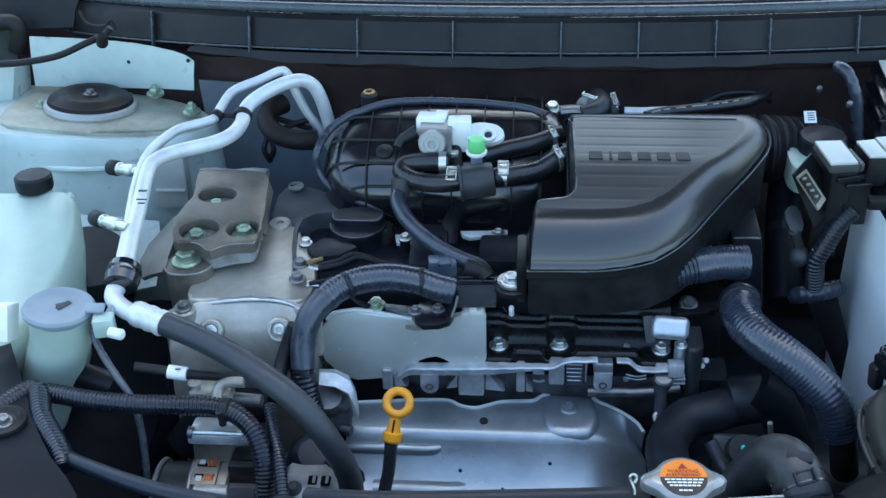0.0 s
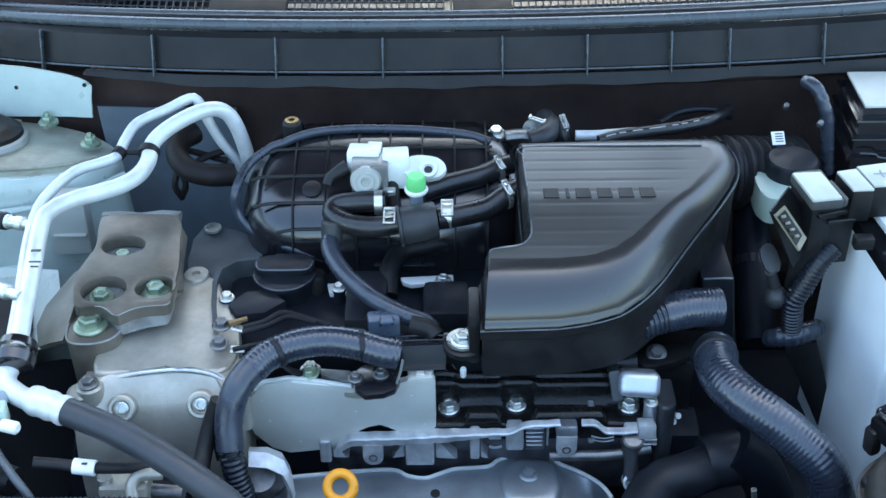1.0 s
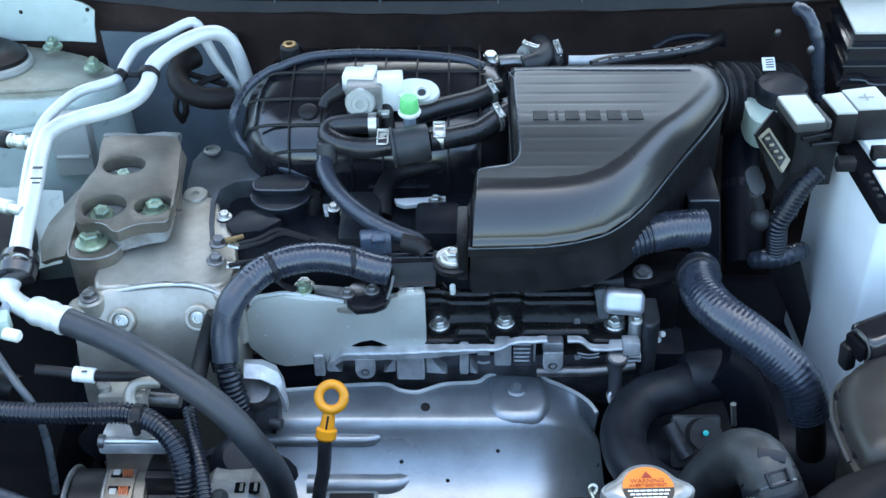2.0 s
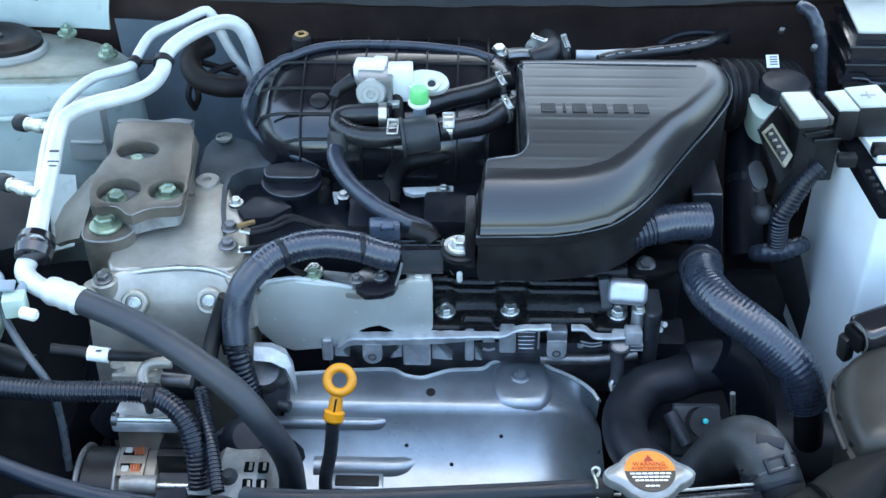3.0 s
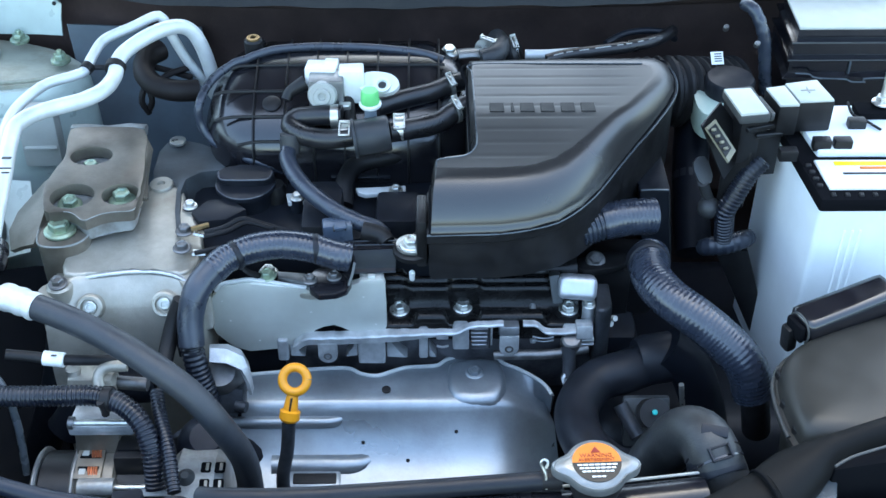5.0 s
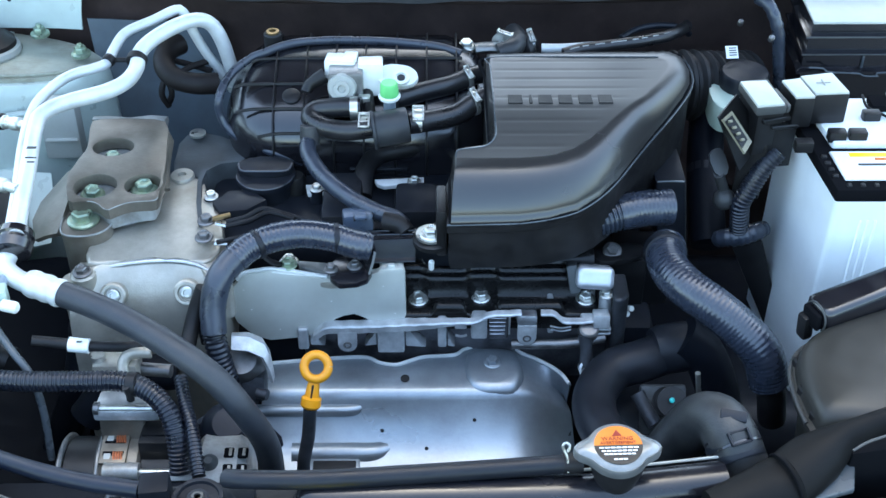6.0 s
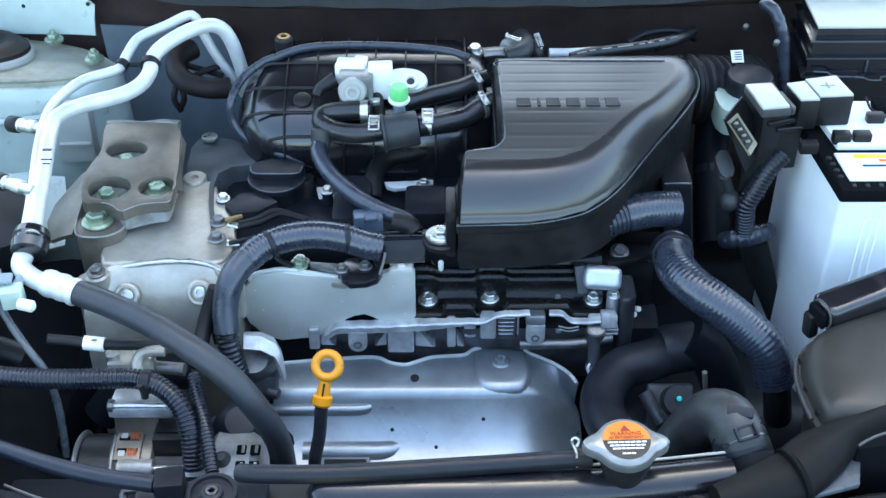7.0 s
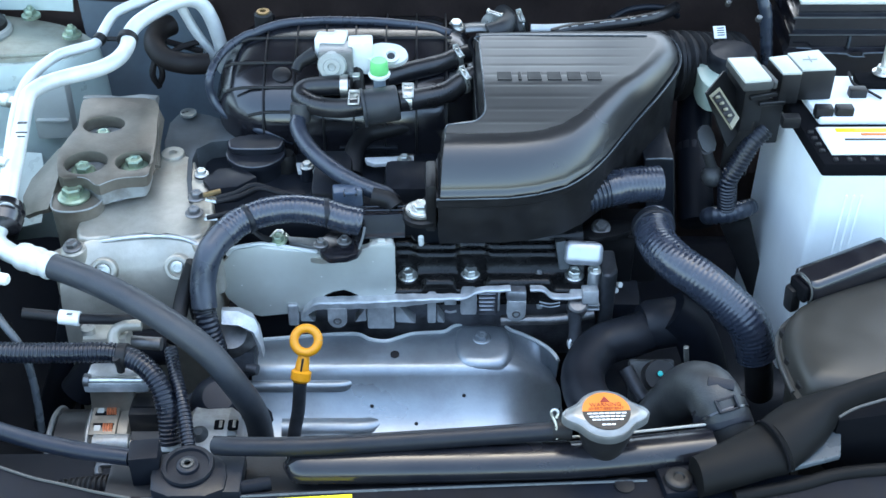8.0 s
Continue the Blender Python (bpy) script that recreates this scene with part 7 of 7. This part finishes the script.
part("stripe", box((0.18, 0.007, 0.0006), at((bx + 0.115, by + 0.058, 0.8430)), 0.0001, 1), M["yellow"], slip, "yellow print stripe")
part("print_bar", box((0.04, 0.004, 0.0006), at((bx + 0.07, by + 0.050, 0.8430)), 0.0001, 1), M["orange"], slip)
part("print_bar", box((0.10, 0.003, 0.0006), at((bx + 0.08, by + 0.040, 0.8430)), 0.0001, 1), M["label_black"], slip)
for k in range(7):
    part("notch", box((0.005, 0.006, 0.003), at((bx + 0.012 + 0.014 * k, by + 0.006, 0.8405)), 0.001, 1), M["rubber"], bat_lid)
for k in range(4):
    part("side_notch", box((0.006, 0.005, 0.004), at((bx + 0.002 - 0.001 * k, by + 0.022 + 0.012 * k, 0.8405)), 0.001, 1), M["rubber"], bat_case)
for k in range(3):
    part("rib", box((0.003, 0.003, 0.20), at((bx + 0.030 + 0.008 * k, by - 0.0005, 0.70)), 0.001, 1), M["battery"], bat_case)
part("white_top", prism([(bx + 0.012, by + 0.074), (bx + 0.215, by + 0.074), (bx + 0.205, by + 0.165), (bx + 0.0, by + 0.165)], 0.838, 0.848, 0.003, 2), M["battery"], bat, "white upper lid")
for p in ((0.365, 1.151, 0.850), (0.405, 1.170, 0.850), (0.427, 1.170, 0.850), (0.452, 1.208, 0.850)):
    part("vent", box((0.019, 0.012, 0.013), at((p[0], p[1] - 0.002, p[2] + 0.001)), 0.002, 2), M["plastic"], bat_lid, "black vent plug")
hx, hy, hz = (0.486, 1.235, 0.852)
part("hold_down_rod", lathe([(0.0035, 0), (0.0035, 0.05), (0.0025, 0.052)], at((hx, hy, hz)), 12), M["zinc"], bat, "bright threaded rod")
part("hold_down_nut", bolt_shape(0.011, None, at((hx, hy, hz + 0.008))), M["zinc"], bat)
part("hold_down_bar", box((0.10, 0.026, 0.010), at((hx + 0.02, hy - 0.004, hz)), 0.005, 2), M["matt"], bat)
part("lead", tube([(0.449, 1.236, 0.860), (0.450, 1.218, 0.856), (0.462, 1.213, 0.852), (0.476, 1.196, 0.850)], 0.0016, 6, 0.004), M["rubber"], bat, "thin black lead")

pos = thing("terminal_cover", "light grey plastic cover over the positive battery terminal", "terminal cover", (0.39, 1.2, 0.84))
for corners in ([(0.352, 1.224), (0.374, 1.229), (0.382, 1.188), (0.360, 1.187)], [(0.374, 1.233), (0.412, 1.241), (0.421, 1.197), (0.382, 1.194)]):
    part("skirt", prism(corners, 0.848, 0.8845, 0.003, 2), M["plastic"], pos, "dark side of the cover")
    cx_, cy_ = sum(c[0] for c in corners) / 4, sum(c[1] for c in corners) / 4
    part("top", prism([(cx_ + (x - cx_) * 0.95, cy_ + (y - cy_) * 0.95) for x, y in corners], 0.8835, 0.8865, 0.001, 2), M["lid"], pos, "light grey top")
pc = (0.396, 1.217, 0.887)
part("plus_sign", box((0.016, 0.0016, 0.0008), at(pc, 0, 0, 3), 0.0002, 1), M["off_white"], pos, "embossed plus sign")
part("plus_sign", box((0.0016, 0.013, 0.0008), at((pc[0], pc[1], pc[2] + 0.0003), 0, 0, 3), 0.0002, 1), M["off_white"], pos)
fl = thing("fusible_link_box", "black fusible link holder with a grey lid and a clear window", "fuse holder", (0.33, 1.2, 0.78))
fl_lid = part("lid", prism([(0.306, 1.217), (0.335, 1.219), (0.344, 1.171), (0.315, 1.167)], 0.8855, 0.889, 0.001, 2), M["lid"], fl, "grey lid")
part("rim", prism([(0.306, 1.221), (0.337, 1.223), (0.347, 1.171), (0.315, 1.166)], 0.876, 0.8858, 0.002, 2), M["rim_grey"], fl_lid, "grey rim under the lid")
part("ridge", prism([(0.341, 1.213), (0.3465, 1.215), (0.3545, 1.180), (0.349, 1.177)], 0.872, 0.882, 0.0012, 1), M["rim_grey"], fl, "worn light ridge")
part("body", prism([(0.314, 1.240), (0.344, 1.245), (0.352, 1.190), (0.322, 1.183)], 0.815, 0.8765, 0.003, 2), M["plastic"], fl)
part("shelf", prism([(0.325, 1.190), (0.361, 1.198), (0.362, 1.190), (0.329, 1.180)], 0.856, 0.862, 0.001, 1), M["plastic"], fl)
frame_pts = [(0.281, 1.175, 0.866), (0.292, 1.185, 0.870), (0.315, 1.171, 0.840), (0.305, 1.155, 0.836)]
mid = sum((V(p) for p in frame_pts), V()) / 4
own = sheet([[frame_pts[0], frame_pts[1]], [frame_pts[3], frame_pts[2]]], 0.003)
win = part("window_frame", own, M["cream"], fl, "cream fuse window frame")
off = V((-0.0010, -0.0030, 0.0030))
inner_pts = [mid + (V(p) - mid) * 0.78 + off for p in frame_pts]
part("window", sheet([[inner_pts[0], inner_pts[1]], [inner_pts[3], inner_pts[2]]], 0.001), M["plastic"], win)
for k in range(4):
    q = inner_pts[0].lerp(inner_pts[3], 0.14 + 0.24 * k).lerp(inner_pts[1].lerp(inner_pts[2], 0.14 + 0.24 * k), 0.5) + off
    part("fuse", box((0.0042, 0.0042, 0.0030), at(q, -40, 0, 20), 0.0006, 1), M["cream"], win)
part("face", sheet([[(0.277, 1.178, 0.868), (0.301, 1.208, 0.878)], [(0.309, 1.176, 0.800), (0.342, 1.214, 0.820)]], 0.002), M["plastic"], fl)
fl_connector = part("connector", prism([(0.343, 1.188), (0.343, 1.197), (0.370, 1.200), (0.369, 1.191)], 0.796, 0.8500, 0.002, 2), M["plastic"], fl)
part("connector_lip", prism([(0.339, 1.182), (0.340, 1.190), (0.370, 1.195), (0.369, 1.187)], 0.8475, 0.8525, 0.001, 1), M["plastic"], fl_connector)
part("lower_body", box((0.030, 0.026, 0.075), at((0.330, 1.202, 0.790), 0, 0, -20), 0.004, 2), M["plastic"], fl)
solo("battery_lead", tube([(0.355, 1.192, 0.815), (0.341, 1.187, 0.800), (0.328, 1.182, 0.774), (0.320, 1.180, 0.754), (0.322, 1.182, 0.732), (0.326, 1.186, 0.705)], 0.0112, 16, rings=(0.0046, 0.0013)), M["conduit"], "glossy black corrugated battery lead", "cable")
bm = tube([(0.304, 1.196, 0.690), (0.311, 1.187, 0.699), (0.325, 1.183, 0.704), (0.344, 1.186, 0.708), (0.358, 1.196, 0.706)], 0.0115, 16, rings=(0.007, 0.0008), radius=lambda s: 0.72 + 0.28 * math.sin(math.pi * min(1, max(0, s))) ** 0.5)
solo("taped_joint", bm, M["tape"], "taped cable joint beside the battery", "cable joint")
own = gusset([(0.378, 0, 0.565), (0.397, 0, 0.572), (0.357, 0, 0.690), (0.319, 0, 0.690)], 1.199, 0.020)
solo("tray_post", own, M["plastic"], "black slanted battery tray support", "battery tray")
bm = prism(soften([(-0.009, -0.015), (0.008, -0.016), (0.010, 0.012), (0.0, 0.017), (-0.010, 0.010)], 1), -0.002, 0.002, 0.0008)
bm.transform(at((0.291, 1.193, 0.800), 50, -10, 20))
solo("fuse_tag", bm, M["grey_plastic"], "pale plastic tag on the wiring", "tag")
bm = tube([(0.291, 1.185, 0.790), (0.299, 1.192, 0.770), (0.308, 1.198, 0.750)], 0.006, 12, 0.005)
lathe([(0.002, -0.0125), (0.008, -0.0105), (0.0118, -0.005), (0.0125, 0.0), (0.0115, 0.006), (0.007, 0.0110), (0.002, 0.0125)], along((0.303, 1.190, 0.752), (0, -0.5, 1)), 20, bm)
solo("sensor_joint", bm, M["grey_plastic"], "dull grey cable joint below the tag", "cable joint")
loom = thing("dark_loom", "black wiring loom in the shade beside the battery", "wiring harness", (0.306, 1.28, 0.66))
loom_line = [(0.334, 1.421, 0.780), (0.316, 1.364, 0.740), (0.306, 1.286, 0.700), (0.304, 1.224, 0.660)]
part("sleeve", tube(loom_line, 0.022, 14, 0.01), M["front_black"], loom)
for p, d in (((0.322, 1.385, 0.754), (0.3, 0.8, 0.55)), ((0.308, 1.305, 0.709), (0.1, 0.85, 0.45))):
    part("tape_band", lathe([(0.0220, -0.006), (0.0228, -0.005), (0.0228, 0.005), (0.0220, 0.006)], along(p, d), 22), M["mount_rubber"], loom, "band of tape round the loom")

brake = thing("brake_fluid_reservoir", "milky brake fluid reservoir with a black cap and a label", "fluid reservoir", (0.34, 1.36, 0.74))
part("tank", prism(soften([(0.306, 1.345), (0.309, 1.305), (0.33, 1.300), (0.38, 1.33), (0.38, 1.40), (0.315, 1.38)], 2), 0.768, 0.802, 0.008, 2), M["tank"], brake)
part("cap", lathe([(0.029, -0.020), (0.0295, -0.004), (0.027, 0.0), (0.014, 0.002)], at((0.350, 1.356, 0.822)), 34), M["mount_rubber"], brake)
lab = at((0.336, 1.378, 0.835), 40, 0, 4)
slip = part("label", box((0.015, 0.016, 0.001), lab, 0.0002, 1), M["paper"], brake, "white label with print bars")
for k in range(4):
    part("print_bar", box((0.009, 0.0012, 0.0004), lab @ pose(0.001, -0.004 + 0.0030 * k, 0.0008)), M["label_black"], slip)
grey_h = tube([(0.372, 1.430, 0.880), (0.381, 1.412, 0.880), (0.393, 1.400, 0.855), (0.400, 1.400, 0.820), (0.408, 1.400, 0.775)], 0.0080, 14, rings=(0.013, 0.0006))
solo("clutch_hose", grey_h, M["tape"], "dark blue grey rubber hose beside the fuse box", "hose")
bm = lathe([(0.0036, 0), (0.0036, 0.007), (0.002, 0.009)], along((0.352, 1.422, 0.850), (0, -0.6, 0.8)), 16)
solo("dash_stud", bm, M["steel"], "bright stud on the firewall", "stud")
bm = lathe([(0.0036, 0), (0.0036, 0.007), (0.002, 0.009)], along((0.381, 1.381, 0.850), (0, -0.6, 0.8)), 16)
solo("dash_stud", bm, M["steel"], "bright stud on the firewall", "stud")

fuse = thing("fuse_box", "black plastic fuse box with a glossy stepped lid", "fuse box", (0.52, 1.43, 0.70))
fx, fy = (0.430, 1.391)
rings = []
for g, z in ((-0.002, 0.72), (-0.002, 0.800), (-0.010, 0.803), (-0.010, 0.806), (-0.003, 0.809), (-0.003, 0.824), (-0.006, 0.826), (-0.006, 0.829), (0.000, 0.831), (0.000, 0.845), (-0.004, 0.847), (-0.004, 0.850), (0.003, 0.852), (0.003, 0.863), (0.005, 0.8655)):
    rings.append([(fx + g, fy + g, z), (fx + 0.26 - g, fy + g, z), (fx + 0.26 - g, fy + 0.095 - g, z), (fx + 0.004 + g, fy + 0.095 - g, z)])
part("box", hull_rings(rings), M["gloss"], fuse, sharp=30)
part("lid_top", prism([(fx + 0.003, fy + 0.001), (fx + 0.25, fy + 0.001), (fx + 0.25, fy + 0.085), (fx + 0.005, fy + 0.085)], 0.8645, 0.868, 0.0012, 2), M["lid"], fuse, "pale lid top")
# lighter tubes stand in for sky highlights on the moulded edges
for d, z, r in ((0.0045, 0.8500, 0.0011), (0.0065, 0.8275, 0.0008)):
    part("moulded_line", tube([(fx - d, fy - d, z), (fx + 0.12, fy - d, z), (fx + 0.26, fy - d, z)], r, 6, 0.02), M["rim_grey"], fuse, "thin moulded edge with a painted highlight")
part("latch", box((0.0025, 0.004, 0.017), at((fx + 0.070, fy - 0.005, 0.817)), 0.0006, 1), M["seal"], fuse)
# the ledge's highlight, drawn as a pale tube
part("ledge_edge", tube([(fx + 0.004, fy - 0.010, 0.812), (fx + 0.022, fy - 0.011, 0.811), (fx + 0.030, fy - 0.011, 0.806), (fx + 0.066, fy - 0.011, 0.804), (fx + 0.074, fy - 0.012, 0.801), (fx + 0.092, fy - 0.012, 0.801), (fx + 0.097, fy - 0.011, 0.805), (fx + 0.24, fy - 0.011, 0.806)], 0.0012, 6, 0.006), M["seal"], fuse, "edge of the stepped ledge with a painted highlight")

# ---------------------------------------------------------------- air intake at the front corner
res = thing("intake_resonator", "dark plastic intake resonator box with a clipped rim", "intake box", (0.42, 0.9, 0.66))
plan = soften([(0.318, 0.916), (0.331, 0.948), (0.356, 0.968), (0.420, 0.997), (0.50, 1.02), (0.52, 0.83), (0.328, 0.832), (0.320, 0.860)], 2)
cxr, cyr = 0.42, 0.92
rings = [[(cxr + (x - cxr) * g, cyr + (y - cyr) * g, z) for x, y in plan] for g, z in ((0.78, 0.60), (0.88, 0.722), (1.03, 0.730), (1.03, 0.738), (0.985, 0.740), (0.975, 0.750), (0.95, 0.757), (0.90, 0.762), (0.80, 0.766), (0.6, 0.769))]
res_shell = part("shell", hull_rings(rings), M["tan_black"], res, sharp=50)
for p in ((0.324, 0.892, 0.742), (0.328, 0.931, 0.742), (0.327, 0.859, 0.742)):
    part("clip", box((0.008, 0.014, 0.012), at(p, 0, 0, 20), 0.002, 1), M["rubber"], res_shell)
part("rim_edge", tube([(cxr + (x - cxr) * 1.03, cyr + (y - cyr) * 1.03, 0.7385) for x, y in plan[-6:] + plan[:16]], 0.0022, 8, 0.005), M["rim_grey"], res_shell, "thin lighter rim edge")
bar = thing("intake_duct_bar", "glossy black duct bar in front of the battery", "intake duct", (0.42, 1.02, 0.72))
a, b = V((0.351, 0.976, 0.765)), V((0.450, 1.017, 0.775))
own = box((0.036, 0.030, (b - a).length), along((a + b) / 2, b - a), 0.009, 3)
part("duct", own, M["gloss"], bar)
# solid black inset paints the shade inside the duct's end
part("mouth", box((0.024, 0.020, 0.006), along(a + V((-0.0035, -0.002, 0.0)), b - a), 0.003, 2), M["matt"], bar, "black inset standing for the shaded open end")
part("mouth_lip", tube([tuple(a + V((0.0005, -0.0005, 0)) + V((0.35, -0.93, 0)) * (0.0155 * math.cos(q)) + V((0, 0, 0.0150)) * math.sin(q)) for q in (math.pi * (0.95 - 0.09 * k) for k in range(14))], 0.0011, 6, 0.003), M["rim_grey"], bar, "lighter lip round the open end")
part("hook", box((0.014, 0.030, 0.012), along(a + V((-0.006, 0.004, -0.016)), b - a), 0.004, 2), M["plastic"], bar)
duct = thing("front_air_duct", "dark grey plastic air duct over the front support", "air duct", (0.32, 0.77, 0.70))


def arch_run(upper, lower, height):
    """Flat round duct between two edge lines."""
    rings_ = []
    for u, w in zip(upper, lower):
        u, w = V(u), V(w)
        c_, a_ = (u + w) / 2, (u - w) / 2
        rings_.append([tuple(c_ + a_ * math.cos(q) + V((0, 0, height)) * math.sin(q)) for q in (math.tau * k / 28 for k in range(28))])
    return hull_rings(rings_)


low_u = [(0.205, 0.764, 0.748), (0.220, 0.772, 0.749), (0.239, 0.783, 0.750), (0.259, 0.795, 0.751), (0.272, 0.802, 0.752)]
low_l = [(0.212, 0.731, 0.744), (0.229, 0.736, 0.744), (0.250, 0.743, 0.744), (0.273, 0.751, 0.744), (0.290, 0.755, 0.744)]
part("lower_piece", arch_run(low_u, low_l, 0.016), M["duct"], duct, sharp=60)
up_u = [(0.269, 0.799, 0.754), (0.279, 0.808, 0.755), (0.294, 0.819, 0.756), (0.315, 0.827, 0.757), (0.337, 0.833, 0.757), (0.371, 0.846, 0.757), (0.418, 0.864, 0.757)]
up_l = [(0.289, 0.754, 0.746), (0.298, 0.760, 0.747), (0.310, 0.769, 0.748), (0.327, 0.784, 0.750), (0.346, 0.808, 0.752), (0.376, 0.822, 0.754), (0.421, 0.838, 0.754)]
part("upper_piece", arch_run(up_u, up_l, 0.019), M["duct"], duct, sharp=60)
su, sl = V((0.269, 0.799, 0.754)), V((0.289, 0.754, 0.746))
part("seam", tube([tuple((su + sl) / 2 + (su - sl) / 2 * 1.02 * math.cos(q) + V((-0.0005, 0, 0.0190)) * math.sin(q)) for q in (math.pi * k / 10 for k in range(11))], 0.0011, 8, 0.003), M["matt"], duct, "dark open seam")
part("seam_lip", tube([tuple((su + sl) / 2 + V((0.004, -0.001, 0)) + (su - sl) / 2 * math.cos(q) + V((0, 0, 0.0195)) * math.sin(q)) for q in (math.pi * (0.35 + 0.065 * k) for k in range(11))], 0.0007, 6, 0.003), M["duct"], duct, "worn seam lip")
part("mouth_rim", tube([(0.339, 0.796, 0.768), (0.352, 0.803, 0.770), (0.368, 0.809, 0.771), (0.407, 0.822, 0.771)], 0.0013, 8, 0.006), M["rim_grey"], duct, "thin lighter rim")
part("mouth_floor", prism([(0.293, 0.761), (0.340, 0.775), (0.354, 0.824), (0.331, 0.805), (0.311, 0.783)], 0.736, 0.742, 0.001, 1), M["seal"], duct, "blue grey floor seen in the mouth")
part("front_lip", tube([(0.242, 0.741, 0.728), (0.298, 0.753, 0.728), (0.341, 0.766, 0.728), (0.403, 0.773, 0.728)], 0.0065, 14, 0.01), M["duct"], duct)
part("mouth_wall", box((0.10, 0.02, 0.07), at((0.388, 0.817, 0.725), 0, 0, 10), 0.01, 2), M["matt"], duct)

# ---------------------------------------------------------------- reservoirs at the fender
cool = thing("coolant_reservoir", "milky plastic coolant reservoir with a black cap", "fluid reservoir", (-0.60, 1.15, 0.62))
plan = soften([(-0.702, 1.234), (-0.641, 1.226), (-0.577, 1.241), (-0.552, 1.213), (-0.537, 1.166), (-0.536, 1.101), (-0.550, 1.050), (-0.564, 0.988), (-0.597, 0.948)], 2)
cxr, cyr = sum(p[0] for p in plan) / len(plan), sum(p[1] for p in plan) / len(plan)
rings = [[(cxr + (x - cxr) * g, cyr + (y - cyr) * g, z - 0.10 * max(0, 1.2 - y) / 0.2 * (0.5 if z > 0.7 else 0)) for x, y in plan] for g, z in ((0.62, 0.60), (0.80, 0.69), (0.95, 0.745), (0.99, 0.782), (0.94, 0.797), (0.84, 0.804))]
cool_tank = part("tank", hull_rings(rings), M["tank"], cool, sharp=60)
part("neck", lathe([(0.020, -0.02), (0.019, 0.010)], at((-0.613, 1.231, 0.800)), 28), M["tank"], cool)
own = lathe([(0.0215, -0.002), (0.0225, 0.001), (0.0225, 0.014), (0.020, 0.017), (0.010, 0.018)], at((-0.610, 1.226, 0.806), -6, 0, 0), 34)
part("cap", own, M["rubber"], cool, "black screw cap")
part("moulded_rib", tube([(-0.582, 1.090, 0.745), (-0.570, 1.136, 0.765), (-0.575, 1.168, 0.780), (-0.564, 1.219, 0.800)], 0.005, 8, 0.006), M["tank"], cool_tank)

wash = thing("washer_filler", "milky washer filler neck with a blue grey lid", "washer filler", (-0.50, 0.98, 0.60))
c = (-0.504, 1.000, 0.795)
part("neck", tube([(c[0], c[1], c[2] - 0.005), (c[0] - 0.006, c[1] + 0.002, c[2] - 0.04), (c[0] - 0.026, c[1] + 0.004, c[2] - 0.09), (c[0] - 0.055, c[1] + 0.004, c[2] - 0.16)], 0.0335, 32, 0.008, radius=lambda s: 1.0 - 0.12 * s), M["tank"], wash)
wash_lid = part("lid", lathe([(0.033, -0.007), (0.0375, -0.005), (0.038, -0.001), (0.036, 0.002), (0.031, 0.002), (0.028, 0.0005), (0.012, 0.002)], at(c, -4, 5, 0), 44), M["washer_cap"], wash, "blue grey flip lid")
part("tab", box((0.020, 0.016, 0.004), at((-0.461, 0.993, 0.800), -4, 5, 10), 0.002, 2), M["washer_cap"], wash_lid)
part("mark", box((0.014, 0.006, 0.0012), at((c[0] + 0.004, c[1] + 0.002, c[2] + 0.0022), -4, 5, 30), 0.0004, 1), M["grey_plastic"], wash_lid)
part("mark", box((0.006, 0.018, 0.0012), at((c[0] + 0.006, c[1], c[2] + 0.0024), -4, 5, -30), 0.0004, 1), M["grey_plastic"], wash_lid)
part("side_clip", box((0.022, 0.018, 0.022), at((-0.451, 0.984, 0.785), 0, 0, 12), 0.003, 2), M["tank"], wash)
part("clip_nub", lathe([(0.006, 0), (0.006, 0.014), (0.004, 0.016)], along((-0.441, 0.972, 0.785), (1, -0.3, 0)), 16), M["white"], wash)
part("strap", tube([(-0.449, 0.983, 0.790), (-0.448, 1.018, 0.790), (-0.457, 1.068, 0.780)], 0.005, 10, 0.005), M["washer_cap"], wash)
solo("fender_label", box((0.02, 0.03, 0.04), at((-0.563, 0.991, 0.780), -30), 0.003, 2), M["white"], "small white plastic block by the fender", "block")
solo("fender_hose", tube([(-0.549, 0.889, 0.740), (-0.517, 0.929, 0.740), (-0.493, 0.887, 0.740), (-0.461, 0.845, 0.735), (-0.452, 0.827, 0.730)], 0.0115, 16, rings=(0.0046, 0.0013)), M["conduit"], "black corrugated hose by the headlamp", "hose")
solo("cross_rail", tube([(-0.542, 1.009, 0.700), (-0.496, 1.004, 0.695), (-0.455, 0.991, 0.690)], 0.016, 14, 0.008), M["plastic"], "black tube under the washer neck", "tube")
solo("bonnet_cable", tube([(-0.762, 1.453, 0.860), (-0.709, 1.460, 0.860), (-0.657, 1.472, 0.865), (-0.622, 1.491, 0.875), (-0.599, 1.510, 0.880), (-0.590, 1.514, 0.890)], 0.0047, 10, 0.006), M["rubber"], "black cable running across the bulkhead panel", "cable")
bm = lathe([(0.008, -0.010), (0.0085, 0.003), (0.005, 0.009)], along((-0.598, 1.495, 0.880), (0.3, -0.5, 1)), 18)
solo("cable_grommet", bm, M["rubber"], "black rubber cable grommet", "grommet")
